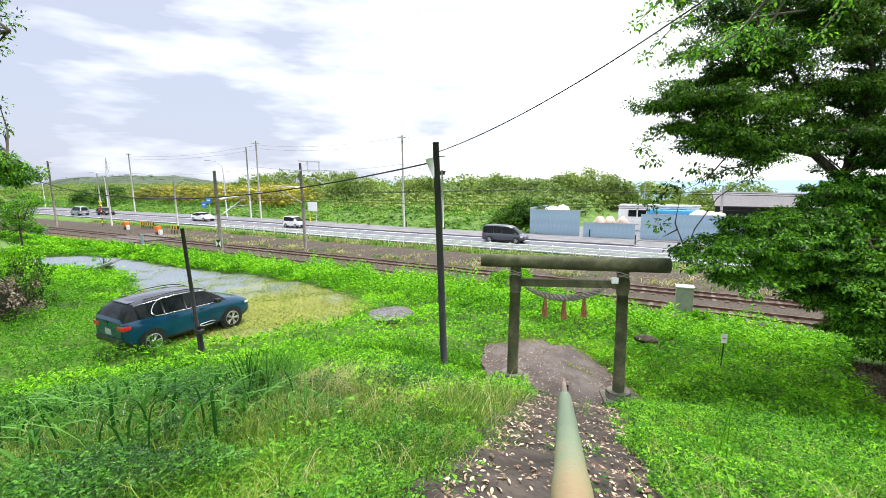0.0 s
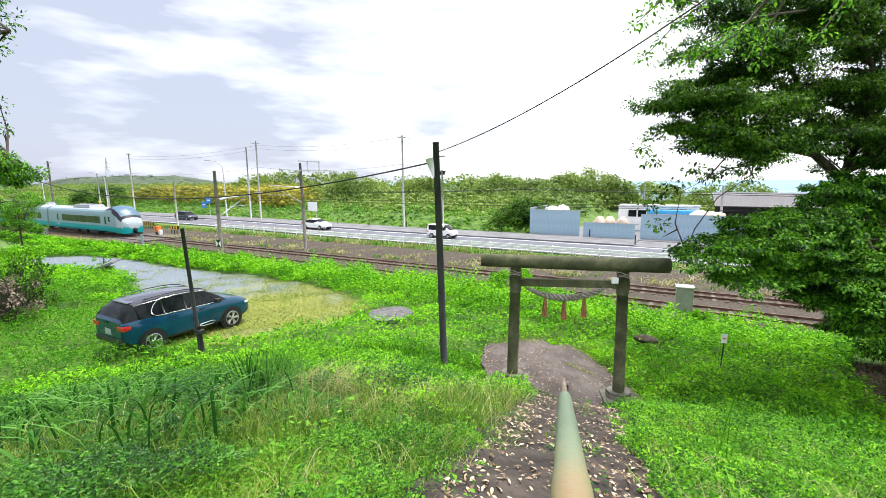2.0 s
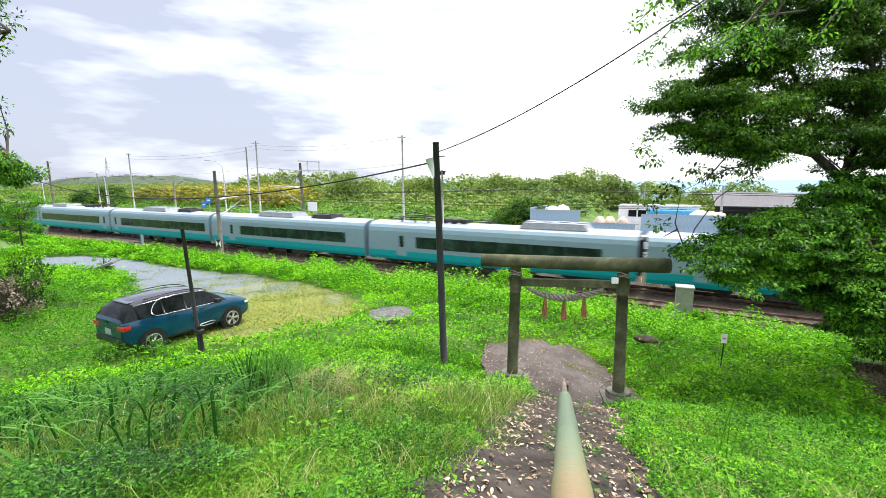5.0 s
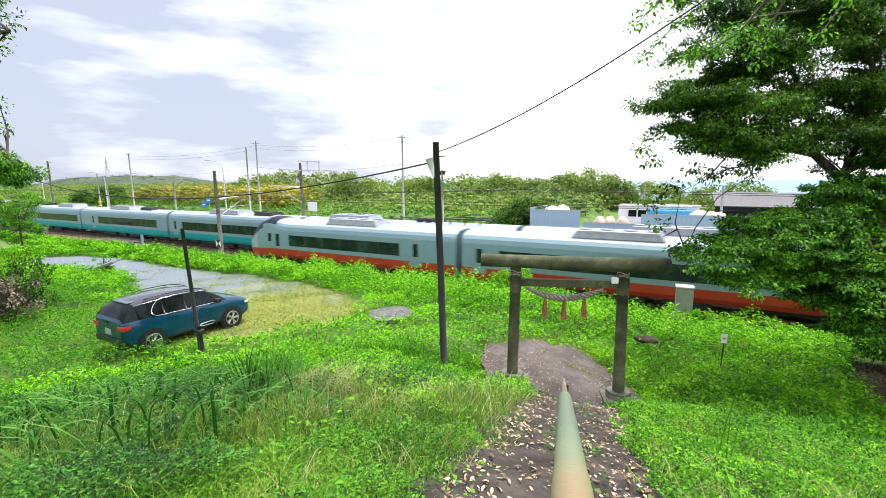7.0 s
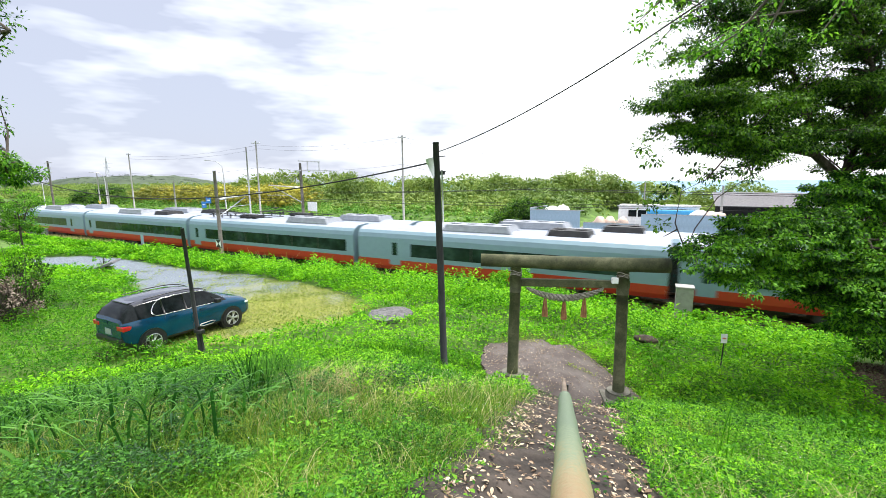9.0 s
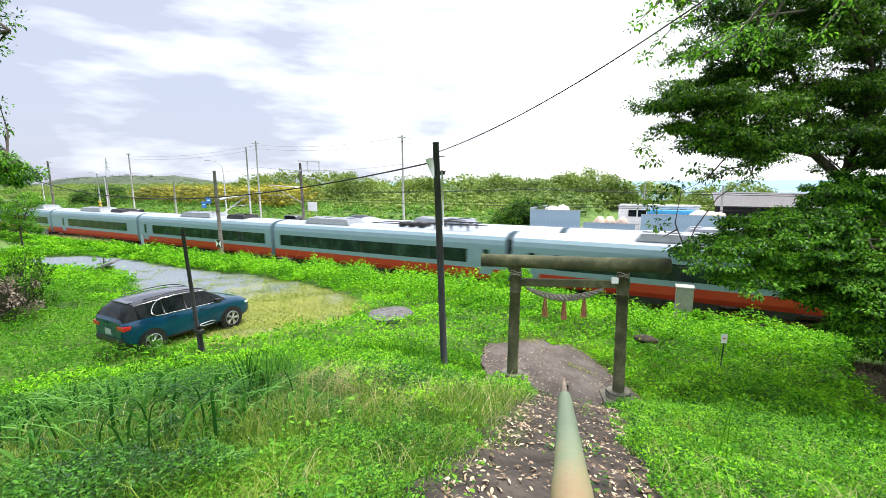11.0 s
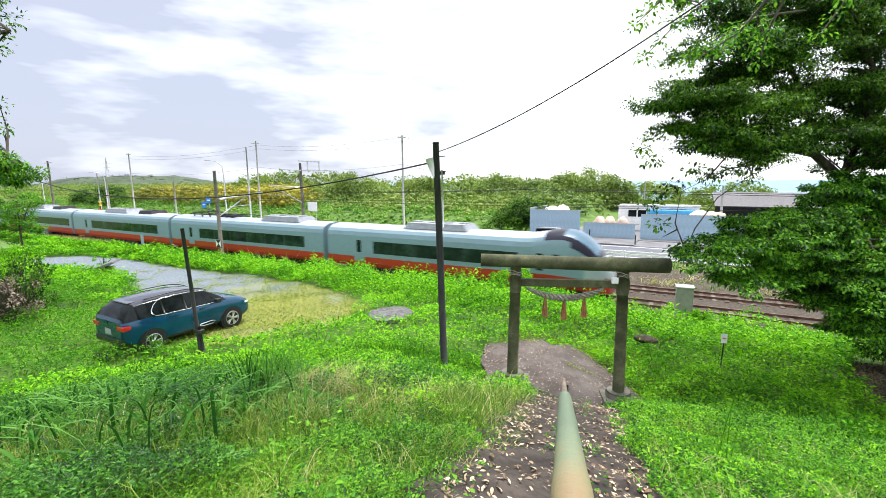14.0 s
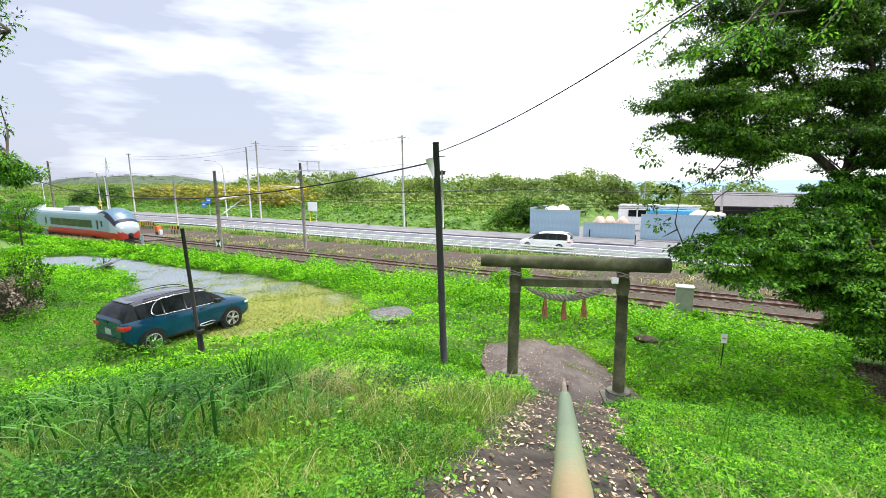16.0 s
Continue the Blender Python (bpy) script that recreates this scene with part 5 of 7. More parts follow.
crossing_signal(-80.5, 34.2)
crossing_signal(-71.5, 22.0)
barrier_machine(-60.4, 31.8, "orange-covered crossing barrier machine on a dark foot")
barrier_machine(-71.8, 33.4, "orange-covered crossing barrier machine on a dark foot")
for x, y, n in ((-71.0, 35.0, 6), (-60.3, 33.4, 3)):
    f = thing("striped_barrier", x, y, 0, 0, "yellow and black striped crossing fence", "barrier", "crossing barriers")
    for k in range(n):
        part("stripe", boxed(k * 0.6, k * 0.6 + 0.3, -0.05, 0.05, 0.5, 1.05), M_YEL, f)
        part("stripe", boxed(k * 0.6 + 0.3, k * 0.6 + 0.6, -0.05, 0.05, 0.55, 1.0), M_BLACK, f)
        part("post", boxed(k * 0.6 + 0.1, k * 0.6 + 0.2, -0.03, 0.03, -0.2, 0.5), M_DARK, f)
for x, y, z, w, h, lab in ((-70.2, 22.9, 0.2, 2.6, 1.0, "low white block beside the crossing"), (-47.6, 23.3, -0.1, 0.9, 0.6, "pale concrete block by the track")):
    b = thing("concrete_block", x, y, z, 0, lab, "block")
    part("block", boxed(-w / 2, w / 2, -0.5, 0.5, -0.2, h, 0.06), M_PAVE, b)
tsign = thing("track_sign", -46.9, 23.15, 0.1, 0, "small pale board on a post by the track", "sign")
part("post", tubed([(0, 0, -0.2), (0, 0, 1.3)], 0.04, 8), M_STEEL, tsign)
part("board", boxed(-0.25, 0.25, -0.06, -0.03, 0.6, 1.5), M_BLUEGREY, tsign)
rsign = thing("road_sign", -79.0, 51.3, 0.3, 0, "blue direction signs on a steel post", "sign")
part("post", tubed([(0, 0, -0.2), (0, 0, 3.7)], 0.05, 8), M_STEEL, rsign)
part("arrow_panel", boxed(-0.9, 0.7, -0.1, -0.06, 2.5, 3.7, 0.02), M_BLUE, rsign)
part("arrow_panel", boxed(-2.3, -0.9, -0.1, -0.06, 1.6, 2.8, 0.02), M_BLUE, rsign)
part("white_bar", boxed(-0.6, 0.4, -0.106, -0.1, 3.0, 3.2), M_WHITE, rsign)
part("white_bar", boxed(-2.0, -1.2, -0.106, -0.1, 2.1, 2.3), M_WHITE, rsign)


# ---- plants ----
def scatter(n, x0, x1, y0, y1):
    return RNG.uniform(x0, x1, n), RNG.uniform(y0, y1, n)


def bare(x, y):
    """True where the ground is kept clear: path, slab, gravel lot."""
    w = 0.64 + 0.12 * wobble(x, y, 1.7) - 0.004 * np.maximum(y, 0)
    p = (np.abs(path_off(x, y)) < w) & (y < 11.5)
    lot = inside(LOT, x + 0.4 * wobble(x, y, 1.3), y + 0.3 * wobble(y, x, 1.5))
    slab = inside(SLAB, x + 0.2 * wobble(x, y, 2.0), y + 0.2 * wobble(y, x, 2.1))
    oval = ((x + 9.65) / 0.85) ** 2 + ((y - 13.2) / 0.95) ** 2 < 1
    gate_foot = (np.hypot(x + 3.84, y - 10.82) < 0.5) | (np.hypot(x + 1.25, y - 11.75) < 0.65) | (np.hypot((x + 1.2) / 0.65, (y - 10.8) / 1.4) < 1) | (np.hypot((x + 3.5) / 0.85, (y - 9.9) / 1.3) < 1)
    litter = ((x - 5.3) / 0.85) ** 2 + ((y - 15.0) / 2.2) ** 2 < 1
    car = gate_foot | litter | (np.abs(x + 14.97) < 1.0) & (np.abs(y - 8.4) < 2.2)
    return p | lot | slab | oval | car


def in_view(x, y, wide=1.15):
    """A wedge of the plan in front of the steps."""
    a = np.degrees(np.arctan2(-x, y)) - 28.9
    return np.abs(a) < 45.5 * wide


def trodden(x, y):
    """Growth stays low where people pass the foot of the gate."""
    return 0.18 + 0.82 * smooth(0.7, 2.4, np.hypot(x + 3.4, (y - 9.6) * 0.9)) * smooth(0.4, 1.5, np.hypot(x + 1.1, (y - 10.6) * 0.8))


def weeds(name, n, x0, x1, y0, y1, hgt, lf, label, mat, keep=None, bigger=0.02, rise=None, round_leaf=False):
    x, y = scatter(n, x0, x1, y0, y1)
    k = ~bare(x, y) & in_view(x, y)
    if keep is not None:
        k &= keep(x, y)
    x, y = x[k], y[k]
    lump_h = 0.6 + 0.6 * wobble(x, y, 1.5, 3.0) + 0.35 * wobble(x, y, 0.6, 1.0)
    h = hgt * np.clip(lump_h, 0.12, 1.6)
    h = h * trodden(x, y)
    if rise is not None:
        h = h * rise(x)
    z = ground_z(x, y)
    m = len(x)
    pos = np.stack([x, y, z + h * RNG.uniform(0.1, 1.0, m) ** 0.7], 1)
    d = rand_dirs(m, -0.25)
    d[:, 2] = np.abs(d[:, 2]) * 0.7 + 0.05
    up = np.stack([RNG.normal(0, 0.35, m), RNG.normal(0, 0.35, m), np.ones(m)], 1)
    dist = np.hypot(x, y)
    s = lf * RNG.uniform(0.6, 1.4, m) * (1 + bigger * dist)
    shape = ovate_leaves if round_leaf else leaves
    me = shape(name, pos, d, up, s, s * RNG.uniform(0.28, 0.55, m), mat)
    return tagged(new(name, me), label, "weeds", kind="stuff")


def grass(name, n, x0, x1, y0, y1, hgt, wid, label, mat, keep=None, lean=0.5):
    x, y = scatter(n, x0, x1, y0, y1)
    k = ~bare(x, y) & in_view(x, y)
    if keep is not None:
        k &= keep(x, y)
    x, y = x[k], y[k]
    m = len(x)
    h = hgt * RNG.uniform(0.5, 1.25, m) * (0.8 + 0.35 * wobble(x, y, 0.9, 2.0)) * trodden(x, y)
    a = RNG.uniform(0, 2 * np.pi, m)
    ln = np.stack([np.cos(a), np.sin(a), np.zeros(m)], 1) * (h * RNG.uniform(0.1, lean, m) * 1.4)[:, None]
    ln[:, 0] += 0.15 * h
    me = blades(name, np.stack([x, y, ground_z(x, y) - 0.02], 1), ln, h, wid * RNG.uniform(0.6, 1.4, m), mat)
    return tagged(new(name, me), label, "grass", kind="stuff")


def tall_grass(name, n, cx, cy, rx, ry, h, w, label, mat, lean=0.55, droop=0.25):
    """A stand of tall arching blades."""
    x, y = scatter(n, cx - rx, cx + rx, cy - ry, cy + ry)
    k = (((x - cx) / rx) ** 2 + ((y - cy) / ry) ** 2 < RNG.uniform(0.3, 1.0, n)) & ~bare(x, y)
    x, y = x[k], y[k]
    m = len(x)
    hh = h * RNG.uniform(0.45, 1.15, m)
    a = RNG.uniform(-2.2, 1.2, m)
    ln = np.stack([np.cos(a), np.sin(a), np.zeros(m)], 1) * (hh * RNG.uniform(0.15, lean, m))[:, None]
    me = arched_blades(name, np.stack([x, y, ground_z(x, y) - 0.03], 1), ln, hh, w * RNG.uniform(0.5, 1.3, m), mat, droop)
    return tagged(new(name, me), label, "grass", kind="stuff")


near = lambda x, y: np.hypot(x, y) < 13
close = lambda x, y: np.hypot(x, y) < 6.5
weeds("weeds", 380000, -9, 3.5, 0.8, 7, 0.28, 0.028, "mixed green broad-leaved weeds on the slope", M_NEARLEAF, keep=lambda x, y: close(x, y) & (path_off(x, y) > -2.6 + 0.8 * wobble(x, y, 0.8, 5.0)))
weeds("weeds", 300000, -9, -1.0, 0.8, 6.0, 0.42, 0.03, "dark green rank weeds high on the slope", M_DEEP, keep=lambda x, y: close(x, y) & (path_off(x, y) < -2.3 + 0.8 * wobble(x, y, 0.8, 5.0)))
weeds("tall_weeds", 26000, -9, 3.5, 0.8, 8, 0.5, 0.04, "taller leafy weeds standing out of the slope", M_NEARLEAF, keep=lambda x, y: wobble(x, y, 1.1, 7.0) > 0.2, round_leaf=True)
weeds("weeds", 230000, -16, 5, 0.5, 13, 0.36, 0.052, "bright green broad-leaved weeds on the slope", M_NEARLEAF, keep=lambda x, y: near(x, y) & ~close(x, y))
# Bright leaves stop short of the far left, where darker greens imitate shade.
weeds("weeds", 120000, -16, -2, 4, 14, 0.45, 0.055, "fresh green weeds on the lower slope", M_LEAF, keep=lambda x, y: near(x, y) & ~((path_off(x, y) < -5.5) & (y < 6.5)))
weeds("weeds", 130000, -2.5, 5, 1.5, 15, 0.3, 0.038, "small-leaved fresh green weeds below the trees", M_LEAF, keep=lambda x, y: path_off(x, y) > 0)
weeds("weeds", 185000, -45, 9, 3, 17.5, 0.45, 0.09, "bright green weeds round the gravel lot", M_LEAF, keep=lambda x, y: (np.hypot(x, y) >= 11) & ~((x < -13.5) & (y < 9.0 + 0.8 * wobble(x, y, 0.6))))
# A duller green in place of M_LEAF imitates the shade left of the car.
weeds("weeds", 60000, -30, -12, 1, 10, 0.55, 0.07, "green rank weeds beside the parked car", M_BLADE, keep=lambda x, y: (np.hypot(x, y) >= 11) & (x < -13.2) & (y < 9.3 + 0.8 * wobble(x, y, 0.6)))
weeds("trackside_weeds", 100000, -64, 9, 15.5, 23.7, 1.15, 0.11, "knee-high bright green weeds along the track", M_LEAF, rise=lambda x: 0.36 + 0.28 * smooth(-50, -36, x) + 0.36 * smooth(-30, -15, x) - 0.3 * smooth(-7, -2, x))
grass("grass", 52000, -16, 5, 0.3, 13, 0.4, 0.008, "long green grass on the slope", M_REED, keep=lambda x, y: near(x, y) & (path_off(x, y) < -2.2 + 0.7 * wobble(x, y, 0.7, 2.0)) & (wobble(x, y, 0.8, 6.0) > -0.3))
grass("grass", 16000, -45, 9, 3, 22.5, 0.42, 0.022, "green grass about the gravel lot", M_BLADE, keep=lambda x, y: np.hypot(x, y) >= 10)
grass("grass", 70000, -9, 3.5, 0.8, 7.2, 0.38, 0.004, "fine yellow-green grass stems through the near weeds", M_STEM, keep=lambda x, y: close(x, y) & ((path_off(x, y) < 0) | (wobble(x, y, 0.9, 3.0) > 0.55)), lean=0.8)
grass("dry_grass", 15000, -9, 3.5, 0.8, 7.2, 0.42, 0.004, "thin straw-coloured stems among the near weeds", M_DRY, keep=lambda x, y: close(x, y) & (wobble(x, y, 0.7, 9.0) > -0.2), lean=0.9)
tall_grass("tall_grass", 1900, -5.6, 2.4, 2.6, 1.6, 0.8, 0.03, "tall broad-bladed reed grass on the slope", M_REED, 0.95, 0.4)
tall_grass("tall_grass", 700, -5.0, 3.9, 0.6, 0.45, 0.9, 0.018, "upright tuft of dark green tall grass", M_REED, 0.35, 0.1)
tall_grass("tall_grass", 700, -7.0, 9.6, 1.6, 0.8, 0.7, 0.016, "tall green grass round the dark pole", M_BLADE, 0.3, 0.1)
tall_grass("tall_grass", 16, 0.55, 5.2, 0.12, 0.3, 1.0, 0.012, "single tall thin grass stems by the path", M_BLADE, 0.15, 0.05)
tall_grass("dry_grass", 4200, -4.1, 4.2, 0.9, 0.7, 0.6, 0.006, "pale seeding grass tuft on the slope", M_DRY, 0.9, 0.2)
tall_grass("dry_grass", 900, -3.6, 3.3, 1.5, 0.9, 0.42, 0.005, "thin pale grass among the weeds", M_DRY, 0.9, 0.2)
for cx, cy in ((-16.5, 21.8), (-18.5, 21.9), (-25.5, 22.0), (-11.5, 21.5), (-33, 22.3), (-29, 22.4)):
    tall_grass("dry_stalks", 60, cx, cy, 0.9, 0.5, 1.7, 0.03, "dry plumed stalks standing in the trackside weeds", M_DRY, 0.4, 0.1)
tall_grass("dry_grass", 5000, -58, 22.4, 10, 1.6, 1.0, 0.04, "dry brown grass beside the crossing", M_DRY, 0.5, 0.1)
grass("withered_scrub", 11000, -90, 9, 31.0, 36.8, 0.45, 0.035, "withered brown scrub on the track shoulder", M_SCRUB, lean=0.9)
grass("dry_grass", 26000, -60, 9, 30.6, 36.5, 0.55, 0.045, "clumps of dry straw grass on the track shoulder", M_DRY, keep=lambda x, y: wobble(x, y, 0.7, 4.0) > 0.1, lean=0.8)
grass("grass", 22000, -60, 9, 30.8, 36.9, 0.5, 0.045, "green tufts on the track shoulder", M_BLADE, keep=lambda x, y: wobble(x, y, 0.6, 8.0) > 0.3, lean=0.7)
grass("dry_grass", 9000, -90, 9, 34.2, 38, 0.5, 0.03, "dry brown grass strip between track and road", M_DRY)
grass("grass", 9000, -90, 9, 35.4, 38.2, 0.4, 0.03, "thin green grass strip between track and road", M_BLADE)


def moss_grass():
    """Short yellowish growth that thins out from the edge of the lot into its gravel."""
    x, y = scatter(150000, -30, -10.5, 7, 16.2)
    edge = smooth(-26, -12, x) + 0.5 * wobble(x, y, 0.9, 3.0) + 0.35 * wobble(x, y, 2.7, 1.0) + 0.5 * smooth(14.2, 15.6, y)
    k = inside(LOT, x, y) & (RNG.uniform(0.1, 1.6, len(x)) < edge)
    x, y = x[k], y[k]
    m = len(x)
    d = rand_dirs(m, 0.0)
    s = RNG.uniform(0.04, 0.09, m)
    pos = np.stack([x, y, ground_z(x, y) + RNG.uniform(0.0, 0.03, m)], 1)
    me = leaves("moss_grass", pos, d, np.tile([0, 0, 1.0], (m, 1)), s, s * 0.35, M_MOSS)
    return tagged(new("moss_grass", me), "short yellow-green mossy growth over the gravel", "moss", kind="stuff")


moss_grass()


def apron_moss():
    """Yellowish growth creeping over the far rim and the cracks of the apron."""
    x, y = scatter(26000, -5.4, -0.4, 10.6, 14.8)
    rim = np.clip((y - 13.4) * 0.9, 0, 1) * (y < 14.9) + 0.7 * (np.abs(y - 12.5 - 0.25 * (x + 3)) < 0.12) * (wobble(x, y, 1.6, 1.0) > 0.2) + 0.5 * (x > -1.3) * (wobble(x, y, 2.4, 4.0) > -0.1)
    k = RNG.uniform(0, 1, len(x)) < rim * (0.5 + 0.5 * wobble(x, y, 1.8, 2.0))
    x, y = x[k], y[k]
    m = len(x)
    s = RNG.uniform(0.03, 0.07, m)
    z = np.maximum(ground_z(x, y), np.where(inside(SLAB, x, y), 1.27 - 0.46 * smooth(-3.2, -1.3, x), -9)) + RNG.uniform(0.0, 0.05, m)
    me = leaves("apron_moss", np.stack([x, y, z], 1), rand_dirs(m, 0.0), np.tile([0, 0, 1.0], (m, 1)), s, s * 0.5, M_MOSS)
    return tagged(new("apron_moss", me), "yellow-green creeping growth on the rim of the apron", "moss", kind="stuff")


apron_moss()


def leaf_litter():
    x, y = scatter(24000, 3.6, 6.6, 11.8, 17.8)
    k = ((x - 5.2) / 1.0) ** 2 + ((y - 14.9) / 2.4) ** 2 < RNG.uniform(0.5, 1.1, len(x))
    x, y = x[k], y[k]
    m = len(x)
    s = RNG.uniform(0.04, 0.09, m)
    me = leaves("leaf_litter", np.stack([x, y, ground_z(x, y) + RNG.uniform(0.0, 0.05, m)], 1), rand_dirs(m, -0.1) * np.array([1, 1, 0.4]), np.tile([0, 0, 1.0], (m, 1)), s, s * 0.5, M_SCRUB)
    return tagged(new("leaf_litter", me), "brown leaf litter under the trees", "fallen leaves", kind="stuff")


leaf_litter()


def tiny_flowers():
    x, y = scatter(1500, -7, 1.2, 1.0, 6.5)
    k = ~bare(x, y) & in_view(x, y) & (wobble(x, y, 1.2, 5.0) > 0.1)
    x, y = x[k], y[k]
    m = len(x)
    s = RNG.uniform(0.005, 0.01, m)
    me = leaves("tiny_flowers", np.stack([x, y, ground_z(x, y) + RNG.uniform(0.22, 0.42, m)], 1), rand_dirs(m), np.tile([0, 0, 1.0], (m, 1)), s, s, M_WHITE)
    return tagged(new("tiny_flowers", me), "tiny white weed flowers among the grass", "flowers", kind="stuff")


tiny_flowers()
# ---- path ----
def path_height(x, y):
    """Worn earth steps: a slope with softened, ragged risers."""
    d = np.maximum(y, 0) / 0.985 + 0.1 * wobble(x, y, 1.1, 4.0) + 0.03 * wobble(x, y, 4.0, 1.0)
    k = d / 0.47
    saw = (k - np.floor(k))
    ledge = 0.028 * (smooth(0.0, 0.22, saw) - saw) * 2
    z = 5.2 - 0.357 * (d - 0.75) + ledge
    return np.maximum(z - gate_dip(x, y), 1.13 - 0.46 * smooth(-3.2, -1.3, x)) + 0.012 * wobble(x, y, 5.0) + 0.006 * wobble(x, y, 13.0, 2.0)


def worn_path():
    ys = np.arange(-2.5, 11.9, 0.045)
    us = np.linspace(-1, 1, 61)
    Y, U = np.meshgrid(ys, us, indexing="ij")
    X = -0.05 - 0.198 * Y + U * (0.92 + 0.55 * smooth(8.3, 10.3, Y))
    Z = path_height(X, Y) + 0.03 - 0.2 * np.maximum(np.abs(U) - 0.8, 0)
    v = np.stack([X, Y, Z], 2).reshape(-1, 3)
    ny, nx = X.shape
    i = (np.arange(ny - 1)[:, None] * nx + np.arange(nx - 1)[None]).reshape(-1, 1)
    me = np_mesh("path", v, i + np.array([[0, 1, nx + 1, nx]]), 4, M_EARTH, True)
    return tagged(new("path", me), "worn dark brown earth steps strewn with dead leaves", "path", kind="structure")


worn_path()


def flat_patch(name, poly, z, mat, label, category, jitter=0.1):
    bm = bmesh.new()
    pts = []
    for (x0, y0), (x1, y1) in zip(poly, poly[1:] + poly[:1]):
        for k in range(5):
            u = k / 5
            x, y = x0 + (x1 - x0) * u, y0 + (y1 - y0) * u
            pts.append((x + jitter * noise.noise(Vector((x * 2, y * 2, 1))), y + jitter * noise.noise(Vector((x * 2, y * 2, 7)))))
    f = bm.faces.new([bm.verts.new((x, y, z)) for x, y in pts])
    ext = bmesh.ops.extrude_face_region(bm, geom=[f])
    for v in ext["geom"]:
        if isinstance(v, bmesh.types.BMVert):
            v.co.z -= 0.2
    bmesh.ops.recalc_face_normals(bm, faces=bm.faces)
    return tagged(part(name, bm, mat), label, category, kind="structure")


def apron():
    """A worn slab that sinks towards its low side, with a ragged rim."""
    step = 0.06
    xs, ys = np.arange(-5.7, -0.1, step), np.arange(9.3, 14.3, step)
    X, Y = np.meshgrid(xs, ys, indexing="ij")
    Z = 1.27 - 0.46 * smooth(-3.2, -1.3, X) + 0.006 * wobble(X, Y, 3.0, 2.0)
    cx, cy = X[:-1, :-1] + step / 2, Y[:-1, :-1] + step / 2
    keep = inside(SLAB, cx + 0.16 * wobble(cx, cy, 2.0), cy + 0.16 * wobble(cy, cx, 2.1) + 0.04 * wobble(cx, cy, 9.0))
    bm = bmesh.new()
    verts = {}

    def vert(i, j):
        if (i, j) not in verts:
            verts[i, j] = bm.verts.new((X[i, j], Y[i, j], Z[i, j]))
        return verts[i, j]
    for i, j in zip(*np.nonzero(keep)):
        bm.faces.new([vert(i, j), vert(i + 1, j), vert(i + 1, j + 1), vert(i, j + 1)])
    ext = bmesh.ops.extrude_face_region(bm, geom=list(bm.faces))
    for v in ext["geom"]:
        if isinstance(v, bmesh.types.BMVert):
            v.co.z -= 0.2
    bmesh.ops.recalc_face_normals(bm, faces=bm.faces)
    return tagged(part("pavement", bm, M_SLAB), "weathered brown concrete apron under the gate", "pavement", kind="structure")


apron()
flat_patch("pavement", [(-9.65 + 0.85 * math.cos(a), 13.2 + 0.95 * math.sin(a)) for a in np.linspace(0, 2 * math.pi, 12, False)], 1.62, M_OVAL, "round grey gravel patch in the grass", "gravel")


def dead_leaves():
    x, y = scatter(95000, -6, 2.5, 0.8, 14)
    off = np.abs(path_off(x, y))
    w = 0.74 - 0.004 * y
    k = ((off < w) & (y < 11.2)) | (inside(SLAB, x, y))
    k &= RNG.uniform(0, 1, len(x)) < np.clip(0.2 + 0.25 * smooth(0.3, 0.95, off / w) + 0.22 * wobble(x, y, 2.0), 0.05, 1) * np.where(y > 10.5, 0.45, 1)
    x, y = x[k], y[k]
    m = len(x)
    z = path_height(x, y) + 0.045
    z = np.where(inside(SLAB, x, y), np.maximum(z, 1.285 - 0.46 * smooth(-3.2, -1.3, x)), z)
    d = rand_dirs(m, -0.1)
    d[:, 2] = RNG.normal(-0.1, 0.15, m)
    up = np.stack([RNG.normal(0, 0.3, m), RNG.normal(0.25, 0.3, m), np.ones(m)], 1)
    s = RNG.uniform(0.022, 0.066, m)
    me = ovate_leaves("dead_leaves", np.stack([x, y, z], 1), d, up, s, s * RNG.uniform(0.32, 0.55, m), M_DEADLEAF, 0.2, 0.15)
    return tagged(new("dead_leaves", me), "pale fallen leaves scattered on the path", "fallen leaves", kind="stuff")


dead_leaves()


# ---- trees ----
def clump_leaves(centers, radii, per, size, flat=0.7, shell=0.55):
    """Leaf places, axes and sizes for a set of clumps."""
    c = np.repeat(np.asarray(centers), per, 0)
    r = np.repeat(np.asarray(radii), per)
    d = rand_dirs(len(c))
    q = RNG.uniform(shell, 1.0, len(c)) ** 0.8
    pos = c + d * (r * q)[:, None] * np.array([1, 1, flat])
    ax = d + rand_dirs(len(c)) * 0.8
    ax[:, 2] -= 0.35
    up = d * 0.4 + np.array([0, 0, 1.0]) + RNG.normal(0, 0.35, (len(c), 3))
    s = size * RNG.uniform(0.6, 1.35, len(c))
    return pos, ax, up, s


def in_ellipsoid(n, c, r, hollow=0.0):
    d = rand_dirs(n)
    q = (hollow + (1 - hollow) * RNG.uniform(0, 1, n)) ** 0.45
    return np.array(c) + d * q[:, None] * np.array(r)


